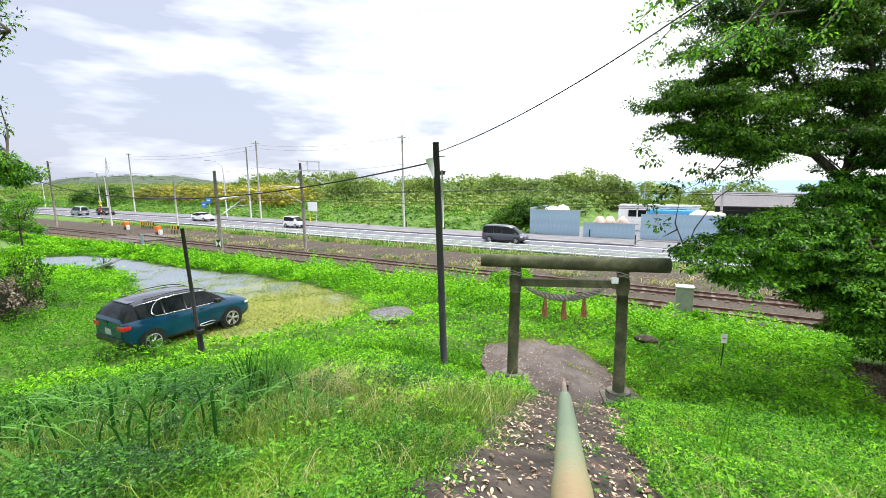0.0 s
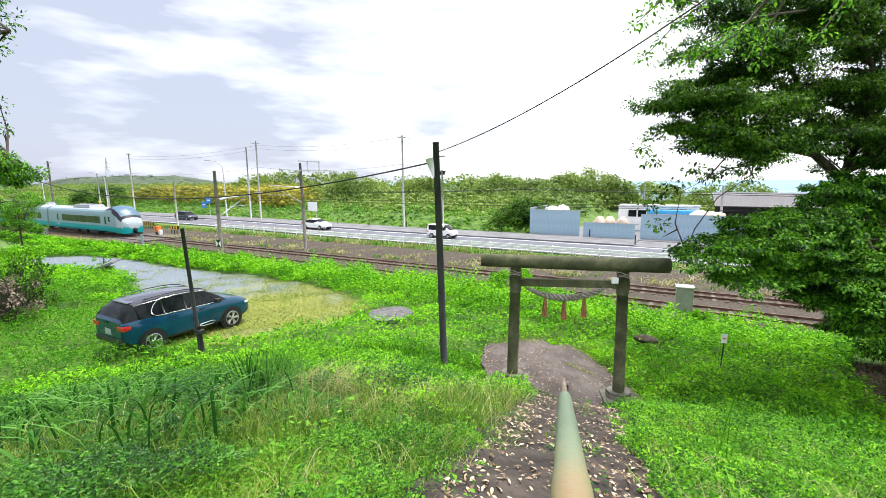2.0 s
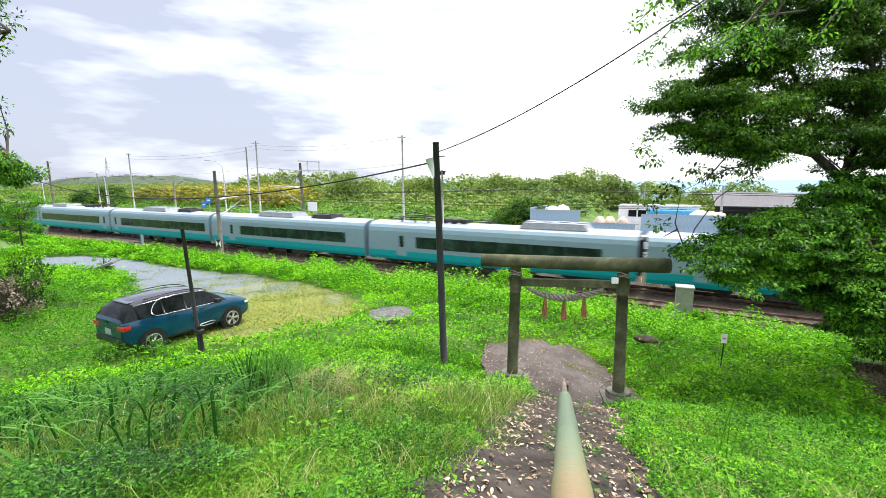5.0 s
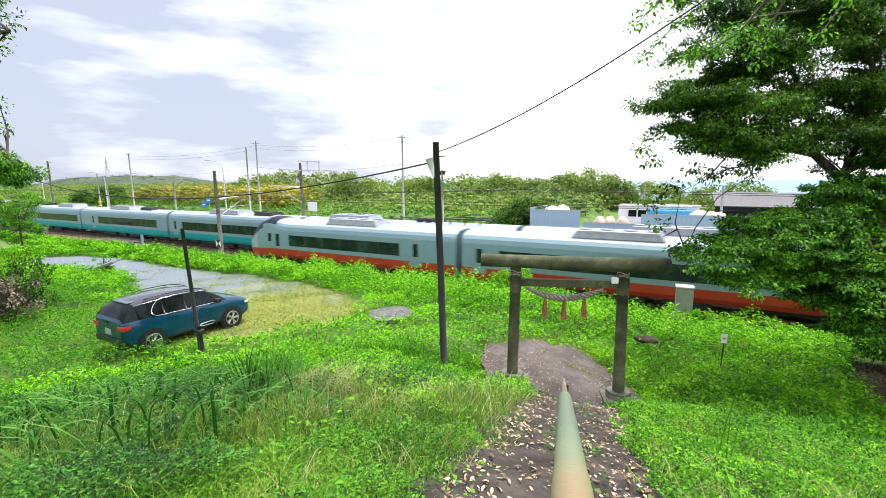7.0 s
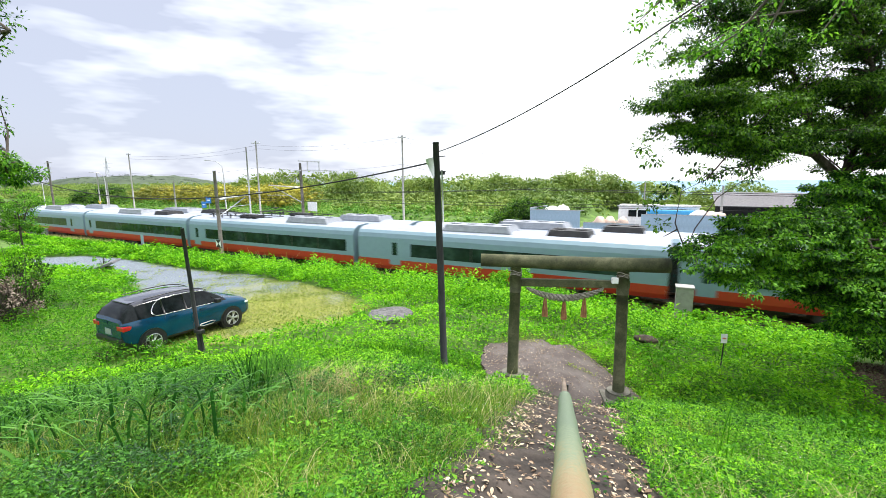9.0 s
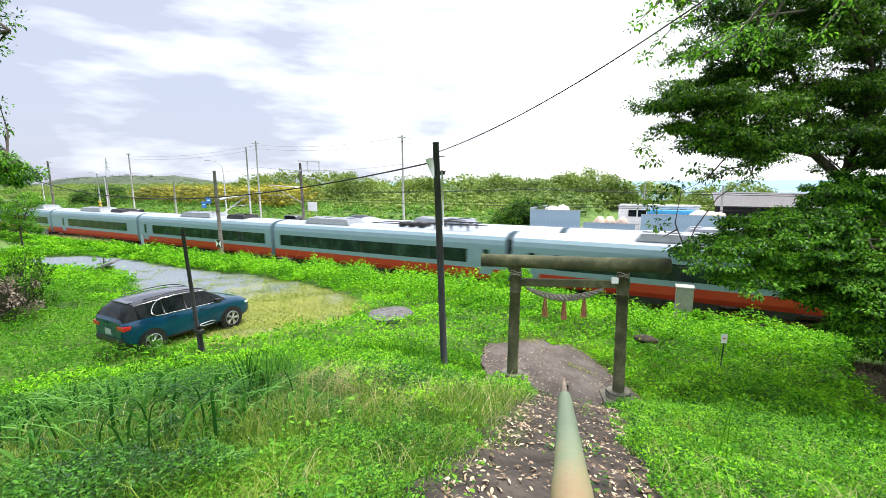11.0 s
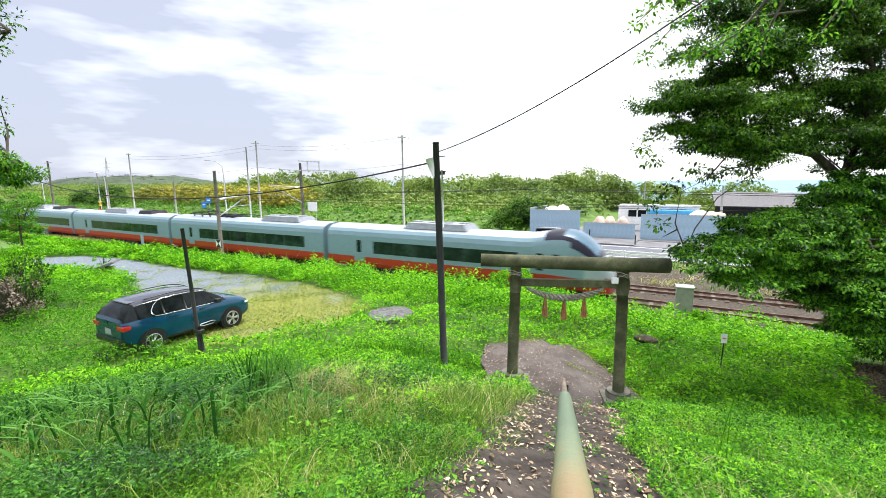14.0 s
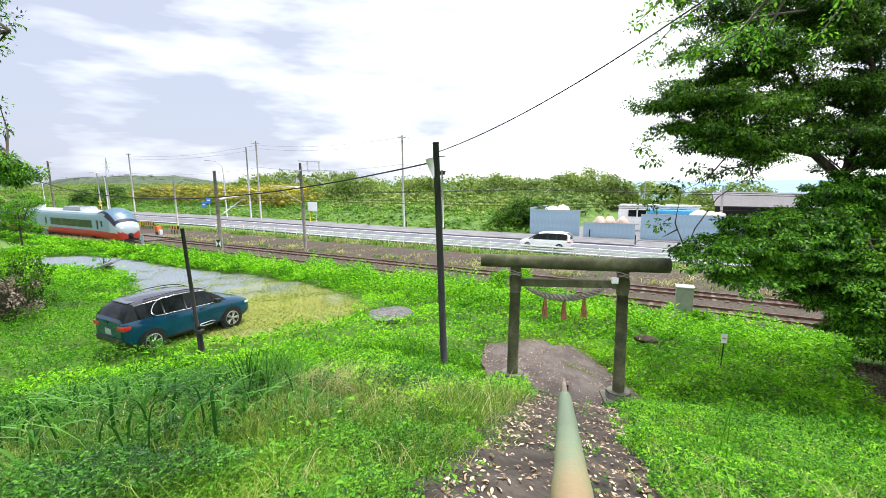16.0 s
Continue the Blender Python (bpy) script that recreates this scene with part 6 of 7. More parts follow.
def leafy_tree(name, x, y, z, label, trunk, limbs, masses, leaf, mat, seed=1):
    """Trunk and limbs as tapered tubes; the crown hangs in flat sprays about the masses."""
    t = thing(name, x, y, z, 0, label, "tree")
    part("trunk", tubed([tuple(Vector(q[:3]) - Vector((x, y, z))) for q in trunk], [q[3] for q in trunk], 14), M_BARK, t)
    for L in limbs:
        part("limb", tubed([tuple(Vector(q[:3]) - Vector((x, y, z))) for q in L], [q[3] for q in L], 8), M_BARK, t)
    P, A, U, S = [], [], [], []
    twigs = bmesh.new()
    R = random.Random(seed)
    nodes = [Vector(q[:3]) for L in limbs for q in L]
    for c, r, n, per, spread, flat in masses:
        cs = in_ellipsoid(n, c, r, 0.1)
        rs = RNG.uniform(0.6, 1.3, n) * spread
        pos, ax, up, s = clump_leaves(cs, rs, per, leaf, flat, 0.1)
        P.append(pos), A.append(ax), U.append(up), S.append(s)
        for q in cs[:: 2]:
            q = Vector(q)
            a = min(nodes, key=lambda m: (m - q).length)
            if (a - q).length < 4.5:
                mid = a.lerp(q, 0.5) + Vector((R.uniform(-0.2, 0.2), R.uniform(-0.2, 0.2), R.uniform(-0.1, 0.25)))
                tube(twigs, [a - Vector((x, y, z)), mid - Vector((x, y, z)), q - Vector((x, y, z))], [0.03, 0.018, 0.006], 5)
    tagged(part("twigwork", twigs, M_BARK, t), kind="stuff")
    s = np.concatenate(S)
    me = leaves("crown", np.concatenate(P) - np.array([x, y, z]), np.concatenate(A), np.concatenate(U), s, s * RNG.uniform(0.38, 0.55, len(s)), mat)
    new("crown", me).parent = t
    return t


def spray_tree(name, x, y, z, label, trunk, limbs, mat, leaf, step, reach, sprays, per, rise=0.0, seed=1, start=0.2, flat=0.42):
    """Limbs bear side branches, and these bear flat sprays of small leaves with gaps between the layers."""
    t = thing(name, x, y, z, 0, label, "tree")
    base = Vector((x, y, z))
    part("trunk", tubed([Vector(q[:3]) - base for q in trunk], [q[3] * 0.68 for q in trunk], 14), M_BARK, t)
    R = random.Random(seed)
    C, D, Q = [], [], []
    twigs = bmesh.new()
    for L in limbs:
        part("limb", tubed([Vector(q[:3]) - base for q in L], [q[3] * 0.75 for q in L], 8), M_BARK, t)
        pts = [Vector(q[:3]) for q in L]
        total = sum((b - a).length for a, b in zip(pts, pts[1:]))
        gone = 0.0
        for a, b in zip(pts, pts[1:]):
            seg = (b - a).length
            d = (b - a).normalized()
            for k in range(max(1, int(seg / step))):
                u = (k + R.random()) / max(1, int(seg / step))
                along = (gone + seg * u) / total
                if along < start:
                    continue
                root = a.lerp(b, u)
                for side in (-1, 1):
                    if R.random() < 0.12:
                        continue
                    turn = side * R.uniform(0.5, 1.6)
                    out_way = Vector((d.x * math.cos(turn) - d.y * math.sin(turn), d.x * math.sin(turn) + d.y * math.cos(turn), 0.35 * d.z + rise + R.uniform(-0.22, 0.3))).normalized()
                    length = reach * R.uniform(0.45, 1.1) * (1.15 - 0.45 * along)
                    mid = root + out_way * length * 0.5 + Vector((0, 0, 0.05 * length))
                    tip = root + out_way * length - Vector((0, 0, 0.1 * length))
                    tube(twigs, [root - base, mid - base, tip - base], [0.022, 0.014, 0.005], 4)
                    for m in range(sprays):
                        v = 0.3 + 0.7 * (m + R.random()) / sprays
                        c = (root.lerp(mid, v * 2) if v < 0.5 else mid.lerp(tip, v * 2 - 1)) + Vector((R.gauss(0, 0.14), R.gauss(0, 0.14), R.gauss(0, 0.05)))
                        C.append(c)
                        D.append(out_way)
                        Q.append(R.uniform(0.14, 0.3))
            gone += seg
    tagged(part("twigwork", twigs, M_BARK, t), kind="stuff")
    pos, ax, up, s = clump_leaves(np.array(C), np.array(Q), per, leaf, flat, 0.1)
    ax = ax + np.repeat(np.array(D), per, 0) * 0.5
    ax[:, 2] -= 0.25
    me = leaves("crown", pos - np.array(base), ax, up, s, s * RNG.uniform(0.42, 0.6, len(s)), mat)
    new("crown", me).parent = t
    return t


spray_tree("broadleaf_tree", 5.1, 16.4, 1.2, "large dark green broadleaf tree with spreading limbs",
           [(5.5, 15.95, 0.6, 0.400), (5.46, 16.01, 1.64, 0.340), (5.22, 16.21, 3.49, 0.300), (4.57, 16.13, 5.58, 0.250), (3.73, 15.86, 6.64, 0.190), (3.04, 15.50, 7.29, 0.160)],
           [
            [(3.04, 15.50, 7.29, 0.120), (2.13, 14.68, 7.46, 0.090), (1.05, 13.72, 7.41, 0.060), (0.21, 12.91, 7.48, 0.020)],
            [(3.04, 15.50, 7.29, 0.120), (2.82, 15.59, 8.42, 0.100), (2.28, 15.32, 9.60, 0.080), (1.27, 14.73, 10.46, 0.050), (0.24, 13.98, 10.90, 0.020)],
            [(3.73, 15.86, 6.64, 0.130), (4.34, 16.73, 8.14, 0.110), (4.43, 17.24, 9.74, 0.090), (3.52, 16.79, 11.03, 0.060), (2.17, 15.94, 11.95, 0.030)],
            [(2.83, 15.57, 8.34, 0.070), (1.66, 14.61, 8.53, 0.055), (0.33, 13.43, 8.55, 0.035), (-0.72, 12.55, 8.38, 0.012)],
            [(2.28, 15.32, 9.60, 0.060), (1.18, 14.34, 9.53, 0.045), (0.38, 13.66, 9.69, 0.030), (-0.20, 13.10, 9.84, 0.012)],
            [(4.34, 16.73, 8.14, 0.080), (5.23, 17.60, 9.26, 0.050), (6.30, 18.33, 10.04, 0.020)],
            [(4.43, 17.24, 9.74, 0.070), (4.81, 17.73, 11.31, 0.050), (4.44, 17.76, 12.58, 0.020)],
            [(2.13, 14.68, 7.46, 0.060), (1.47, 14.13, 7.94, 0.040), (0.74, 13.48, 8.06, 0.025), (-0.13, 12.70, 7.90, 0.010)],
            [(1.27, 14.73, 10.46, 0.050), (0.60, 14.36, 11.43, 0.035), (-0.05, 13.97, 12.24, 0.015)],
            [(3.73, 15.86, 6.64, 0.090), (4.24, 15.82, 7.32, 0.060), (5.12, 16.02, 7.73, 0.030)],
            [(1.05, 13.72, 7.41, 0.050), (1.42, 13.49, 7.03, 0.030), (1.29, 13.21, 6.81, 0.012)],
            [(3.52, 16.79, 11.03, 0.050), (2.62, 15.93, 11.00, 0.040), (1.74, 15.14, 11.27, 0.020)],
            [(2.22, 15.26, 7.49, 0.050), (2.52, 15.88, 8.01, 0.040), (2.23, 15.99, 8.51, 0.030), (1.51, 15.86, 9.03, 0.010)],
            [(2.94, 16.18, 8.41, 0.050), (3.53, 16.94, 8.85, 0.040), (4.03, 17.34, 8.55, 0.030), (4.84, 17.63, 8.68, 0.010)],
            [(4.54, 17.67, 9.81, 0.050), (3.93, 17.86, 10.73, 0.040), (3.06, 17.62, 11.12, 0.030), (2.18, 17.11, 10.96, 0.010)],
            [(3.82, 16.27, 6.64, 0.050), (4.06, 16.98, 7.39, 0.040), (3.64, 17.01, 7.89, 0.030), (2.91, 16.62, 7.98, 0.010)],
            [(2.34, 15.72, 9.68, 0.040), (1.72, 15.69, 9.44, 0.030), (0.89, 15.21, 9.29, 0.020), (-0.09, 14.30, 9.23, 0.010)],
            [(1.30, 15.13, 10.56, 0.040), (1.71, 15.84, 11.28, 0.030), (1.12, 15.60, 11.75, 0.010)],
            [(4.23, 16.31, 8.10, 0.050), (4.48, 16.00, 7.62, 0.040), (4.91, 15.80, 7.15, 0.020)],
            [(4.32, 16.81, 9.66, 0.050), (3.90, 16.18, 10.43, 0.040), (3.36, 15.64, 11.06, 0.020)],
            [(0.24, 13.98, 10.90, 0.030), (-0.10, 13.57, 11.17, 0.020), (-0.33, 13.36, 11.67, 0.010)],
            [(1.62, 14.22, 8.48, 0.030), (0.68, 13.19, 8.62, 0.020), (-0.30, 12.30, 8.64, 0.010)],
            [(2.07, 14.28, 7.44, 0.030), (1.24, 13.31, 7.58, 0.020), (0.36, 12.50, 7.72, 0.010)],
            [(4.38, 17.03, 9.70, 0.050), (3.91, 16.13, 9.13, 0.030), (3.16, 15.35, 9.07, 0.010)],
            [(3.48, 16.58, 10.98, 0.050), (2.81, 15.90, 10.24, 0.030), (2.08, 15.12, 10.08, 0.010)],
            [(4.23, 16.31, 8.10, 0.050), (3.64, 15.38, 7.75, 0.030), (2.90, 14.63, 7.80, 0.010)],
            [(4.81, 17.73, 11.31, 0.050), (4.03, 16.58, 11.23, 0.030), (3.00, 15.68, 11.41, 0.010)],
            [(5.23, 17.60, 9.26, 0.050), (4.46, 16.39, 8.83, 0.030), (3.96, 15.72, 8.63, 0.010)],
            [(1.27, 14.73, 10.46, 0.040), (1.65, 14.49, 9.92, 0.030), (0.99, 13.96, 9.95, 0.010)]],
           M_TREE, 0.076, 0.18, 1.3, 7, 42, 0.1, 3, 0.05)
spray_tree("low_tree", 5.2, 15.2, 1.2, "low spreading broadleaf tree with bright layered foliage",
           [(5.7, 15.2, 0.6, 0.230), (5.52, 15.21, 1.96, 0.200), (5.06, 15.16, 3.11, 0.170), (4.49, 14.99, 4.43, 0.130), (3.96, 14.77, 5.30, 0.090), (3.51, 14.69, 6.23, 0.030)],
           [
            [(4.49, 14.99, 4.43, 0.080), (3.40, 14.16, 5.13, 0.060), (2.07, 13.02, 5.33, 0.045), (1.09, 12.00, 5.16, 0.030), (0.25, 11.22, 4.91, 0.010)],
            [(4.49, 14.98, 4.36, 0.070), (3.24, 13.70, 4.55, 0.050), (1.96, 12.44, 4.45, 0.030), (1.01, 11.55, 4.40, 0.010)],
            [(3.96, 14.77, 5.30, 0.070), (3.08, 14.01, 5.79, 0.050), (2.29, 13.20, 5.66, 0.030), (1.44, 12.53, 5.55, 0.010)],
            [(4.54, 14.88, 4.16, 0.060), (3.60, 13.61, 3.90, 0.045), (2.79, 12.70, 3.82, 0.020)],
            [(3.96, 14.77, 5.30, 0.060), (4.06, 15.04, 6.01, 0.040), (4.57, 15.48, 6.43, 0.020)],
            [(4.83, 14.94, 3.59, 0.050), (4.07, 13.55, 3.63, 0.035), (3.56, 12.90, 3.53, 0.015)],
            [(4.49, 14.99, 4.43, 0.060), (4.78, 14.65, 5.08, 0.040), (4.99, 13.97, 4.65, 0.020)],
            [(3.24, 13.70, 4.55, 0.040), (2.51, 12.83, 4.90, 0.030), (1.66, 12.09, 4.89, 0.012)],
            [(4.11, 14.78, 4.88, 0.050), (3.72, 13.67, 4.87, 0.030), (3.12, 12.62, 4.34, 0.015)],
            [(4.61, 15.57, 4.80, 0.050), (3.90, 15.46, 5.38, 0.040), (3.06, 14.82, 5.40, 0.030), (2.36, 14.03, 5.15, 0.010)],
            [(5.00, 15.63, 3.91, 0.050), (4.20, 15.21, 4.06, 0.040), (3.21, 14.30, 3.99, 0.030), (2.51, 13.54, 3.93, 0.010)],
            [(4.85, 14.54, 3.26, 0.040), (4.25, 13.47, 3.13, 0.030), (3.79, 12.87, 3.18, 0.010)],
            [(3.56, 14.89, 6.23, 0.040), (3.58, 14.58, 6.45, 0.030), (3.13, 13.94, 6.25, 0.010)],
            [(4.58, 15.48, 5.41, 0.050), (4.55, 15.02, 5.88, 0.040), (4.16, 14.32, 6.18, 0.020)],
            [(3.85, 14.36, 5.34, 0.040), (3.82, 13.42, 5.18, 0.030), (3.90, 12.83, 4.63, 0.020)],
            [(4.95, 14.64, 3.53, 0.040), (4.17, 13.24, 4.06, 0.030), (3.67, 12.42, 4.06, 0.020)],
            [(3.96, 14.77, 5.30, 0.050), (3.72, 14.76, 6.02, 0.030), (3.33, 14.43, 6.38, 0.010)],
            [(4.45, 15.24, 5.43, 0.050), (4.27, 15.28, 6.22, 0.030), (3.87, 14.95, 6.61, 0.010)],
            [(4.57, 15.48, 6.43, 0.050), (4.80, 15.69, 6.86, 0.030), (4.47, 15.36, 7.08, 0.010)],
            [(4.74, 15.82, 4.77, 0.050), (4.32, 15.95, 5.82, 0.030), (3.77, 15.67, 5.97, 0.010)]],
           M_LOWTREE, 0.095, 0.21, 1.0, 6, 54, 0.0, 9, 0.05, 0.26)
# Added for the deep woods behind: mostly unseen, blocks sky and shades the right.
leafy_tree("broadleaf_tree", 9.0, 18.5, 1.2, "dense dark broadleaf tree at the foot of the slope",
           [(9.0, 18.5, 0.6, 0.4), (8.9, 18.5, 4.0, 0.3), (8.7, 18.6, 8.0, 0.2), (8.6, 18.6, 12.0, 0.08)],
           [[(8.9, 18.5, 3.0, 0.12), (7.6, 18.0, 4.2, 0.07), (6.4, 17.4, 4.6, 0.02)], [(8.8, 18.5, 6.0, 0.12), (7.4, 17.8, 7.4, 0.06), (6.4, 17.4, 7.8, 0.02)], [(8.7, 18.6, 8.0, 0.1), (7.4, 18.2, 10.0, 0.05), (6.4, 17.8, 11.0, 0.02)]],
           [((7.7, 18.0, 4.4), (2.5, 2.2, 2.8), 130, 120, 0.55, 0.5), ((7.8, 18.2, 9.4), (2.4, 2.2, 3.4), 130, 120, 0.55, 0.5)], 0.15, M_TREE, 5)

# fine branches and sprays hanging before the big tree
spray = thing("overhanging_branch", 2.6, 8.4, 10.2, 0, "thin branches with fresh green leaves hanging over the path", "branch")
S_PTS = [[(4.85, 16.9, 11.0), (4.2, 12.5, 11.2), (3.5, 9.5, 10.6), (1.4, 9.2, 10.1), (0.25, 8.75, 9.6), (-0.28, 8.38, 9.15), (-0.72, 8.05, 8.6)], [(0.25, 8.75, 9.6), (-0.5, 8.2, 9.5), (-0.85, 7.95, 9.1)], [(1.4, 9.2, 10.1), (0.6, 8.9, 9.0), (-0.1, 8.5, 8.5)], [(1.4, 9.2, 10.1), (1.0, 9.0, 9.0), (0.9, 8.9, 8.5)], [(3.5, 9.5, 10.6), (2.0, 9.3, 9.4), (1.7, 9.2, 8.9)]]
S_PTS += [[(1.99, 12.78, 10.28), (1.09, 11.82, 10.03), (0.67, 11.21, 9.7), (0.18, 10.67, 9.31), (-0.15, 10.33, 9.01)], [(0.67, 11.21, 9.7), (0.57, 10.89, 9.36), (0.43, 10.56, 9.09)], [(1.09, 11.82, 10.03), (1.2, 11.71, 9.64), (1.0, 11.32, 9.24)]]
for L in S_PTS:
    part("twig", tubed([tuple(Vector(q) - Vector((2.6, 8.4, 10.2))) for q in L], [0.03 - 0.024 * k / (len(L) - 1) for k in range(len(L))], 6), M_BARK, spray)
cs = np.array([q for L in S_PTS for a, b in zip(L[-3:], L[-2:]) for q in (np.array(a), (np.array(a) + np.array(b)) / 2, np.array(b))])
pos, ax, up, sz = clump_leaves(cs, np.full(len(cs), 0.24), 34, 0.075, 0.5, 0.1)
me = leaves("leaf_spray", pos - np.array([2.6, 8.4, 10.2]), ax, up, sz, sz * 0.55, M_FRESH)
tagged(new("leaf_spray", me), kind="stuff").parent = spray

bare_twig = thing("bare_branch", 0.9, 13.2, 1.4, 0, "thin bare branch rising out of the low foliage", "branch")
for L in ([(1.2, 13.6, 4.7), (0.12, 12.46, 4.86), (0.29, 12.66, 5.42), (0.74, 13.04, 6.19), (1.45, 13.54, 6.75), (2.18, 13.99, 7.05)], [(0.12, 12.46, 4.86), (-0.16, 12.44, 5.56), (-0.08, 12.62, 6.34), (0.46, 12.97, 6.65)], [(-0.1, 12.44, 5.4), (-0.42, 12.3, 5.2)], [(0.46, 12.97, 6.65)] + [(1.38, 13.25, 7.94), (2.19, 14.31, 8.79), (2.93, 15.32, 9.54), (3.54, 16.22, 10.13)], [(1.45, 13.54, 6.75)] + [(1.52, 13.42, 7.81), (2.35, 14.48, 8.59), (3.16, 15.53, 9.39), (3.61, 16.24, 9.99)]):
    part("twig", tubed([tuple(Vector(q) - Vector((0.9, 13.2, 1.4))) for q in L], [0.02 - 0.013 * k / (len(L) - 1) for k in range(len(L))], 6), M_BARK, bare_twig)
cs = np.array([(-0.5, 12.3, 5.5), (-0.45, 12.35, 6.3), (-0.2, 12.5, 6.5), (-0.7, 12.2, 6.0), (-0.75, 11.3, 7.1), (-0.9, 11.2, 7.35), (0.1, 11.8, 7.5), (0.2, 12.9, 6.9), (0.5, 13.0, 6.75)])
pos, ax, up, sz = clump_leaves(cs, np.full(len(cs), 0.3), 45, 0.12, 0.5, 0.1)
me = leaves("leaf_spray", pos - np.array([0.9, 13.2, 1.4]), ax, up, sz, sz * 0.5, M_TREE)
tagged(new("leaf_spray", me), kind="stuff").parent = bare_twig

# near leaves at the path's edge
near_twig = thing("overhanging_branch", 2.4, 5.2, 7.6, 0, "bright green leaves on a twig close by", "branch")
part("twig", tubed([(0.5, 0.5, -4.5), (0.4, 0.3, -1.5), (0, 0, 0), (-0.4, -0.18, -0.12), (-0.75, -0.3, -0.28)], [0.04, 0.03, 0.015, 0.01, 0.004], 6), M_BARK, near_twig)
pos, ax, up, sz = clump_leaves(np.array([(-0.75, -0.3, -0.25), (-0.6, -0.25, -0.1), (-0.7, -0.3, -0.45)]), np.full(3, 0.14), 8, 0.1, 0.8, 0.3)
tagged(new("leaf_spray", ovate_leaves("leaf_spray", pos, ax, up, sz, sz * 0.6, M_FRESH)), kind="stuff").parent = near_twig

# trees and shrubs by the gravel lot
leafy_tree("broadleaf_tree", -17.0, 1.5, 1.4, "broadleaf tree hanging over the edge of the lot",
           [(-17.0, 1.5, 1.1, 0.3), (-16.8, 1.6, 4.0, 0.24), (-16.2, 2.0, 8.0, 0.14), (-16.0, 2.2, 11.0, 0.06)],
           [[(-16.5, 1.8, 5.5, 0.1), (-14.5, 3.0, 6.8, 0.06), (-12.4, 3.7, 7.1, 0.02)], [(-16.2, 2.0, 7.5, 0.1), (-14.2, 3.3, 9.3, 0.05), (-12.5, 4.1, 9.8, 0.01)], [(-16.0, 2.2, 9.0, 0.07), (-14.0, 3.5, 11.0, 0.04), (-12.6, 4.2, 11.2, 0.01)]],
           [((-13.1, 3.7, 7.0), (0.95, 0.6, 0.42), 16, 260, 0.3, 0.6), ((-13.3, 3.9, 10.3), (0.75, 0.5, 1.2), 22, 75, 0.3, 0.8), ((-13.2, 3.8, 8.6), (0.5, 0.4, 0.9), 8, 55, 0.25, 0.8), ((-15.5, 2.5, 9.0), (1.8, 1.8, 2.5), 40, 200, 0.5, 0.6)],
           0.085, M_LOWTREE, 4)
leafy_tree("young_tree", -40.5, 12.2, 1.4, "light green young tree beside the lane",
           [(-40.5, 12.2, 1.1, 0.07), (-40.4, 12.2, 3.5, 0.055), (-40.3, 12.2, 5.5, 0.03)],
           [[(-40.4, 12.2, 3.5, 0.06), (-39.5, 12.4, 4.8, 0.03), (-39.0, 12.5, 5.4, 0.01)], [(-40.4, 12.2, 4.0, 0.05), (-41.6, 12.0, 5.4, 0.02)]],
           [((-40.8, 12.1, 5.2), (1.9, 1.6, 1.1), 34, 130, 0.45, 0.5), ((-41.6, 12.1, 3.6), (1.7, 1.5, 1.3), 30, 120, 0.42, 0.5), ((-39.6, 12.4, 3.8), (0.9, 0.9, 0.8), 9, 90, 0.35, 0.5)], 0.13, M_FRESH, 6)


def shrub(x, y, r, h, n, per, leaf, mat, label, twigs=40):
    z0 = float(ground_z(x, y))
    s = thing("shrub", x, y, z0, 0, label, "shrub")
    R = random.Random(int(x * 10))
    bm = bmesh.new()
    for _ in range(twigs):
        a, e = R.uniform(0, 6.28), R.uniform(0.3, 1.0)
        tip = Vector((math.cos(a) * r * e, math.sin(a) * r * e, h * R.uniform(0.5, 1.05)))
        tube(bm, [Vector((R.uniform(-0.1, 0.1), R.uniform(-0.1, 0.1), -0.1)), tip * 0.55 + Vector((0, 0, 0.1)), tip], [0.018, 0.012, 0.004], 4)
    tagged(part("stemwork", bm, M_BARK, s), kind="stuff")
    cs = in_ellipsoid(n, (0, 0, h * 0.55), (r, r, h * 0.5), 0.3)
    pos, ax, up, sz = clump_leaves(cs, np.full(n, r * 0.22), per, leaf, 0.8, 0.2)
    new("foliage", leaves("foliage", pos, ax, up, sz, sz * 0.5, mat)).parent = s


M_BROWNLEAF = material("withered_leaf", [(0.10, 0.065, 0.05), (0.19, 0.14, 0.11), (0.28, 0.23, 0.19)], 1.0, 0.8, bump=0, island=0.6)
shrub(-21.6, 5.9, 1.0, 1.7, 26, 60, 0.1, M_BROWNLEAF, "withered brown shrub at the edge of the weeds", 90)
shrub(-22.6, 6.6, 1.2, 2.3, 30, 90, 0.12, M_TREE, "dark green shrub behind a withered one")
shrub(-27.0, 7.6, 1.2, 2.4, 26, 90, 0.12, M_LEAF, "green shrub beside the gravel lot")
shrub(5.9, 17.2, 1.3, 1.9, 40, 110, 0.11, M_TREE, "dark undergrowth below the broadleaf trees", 30)
shrub(-7.8, 21.6, 1.3, 2.0, 40, 130, 0.12, M_LEAF, "leafy green shrub in the trackside weeds", 20)
shrub(-6.2, 20.6, 0.8, 1.1, 20, 110, 0.12, M_BLADE, "pale green bushy weed in the trackside weeds", 20)
shrub(0.95, 21.3, 0.5, 1.0, 16, 110, 0.1, M_LEAF, "small green bush beside the grey cabinet", 10)
shrub(-13.85, 6.75, 0.3, 0.6, 9, 20, 0.08, M_NEARLEAF, "leafy weed sprouting beside the parked car", 10)
shrub(-14.5, 5.75, 0.35, 0.5, 9, 20, 0.08, M_NEARLEAF, "leafy weed sprouting behind the parked car", 10)
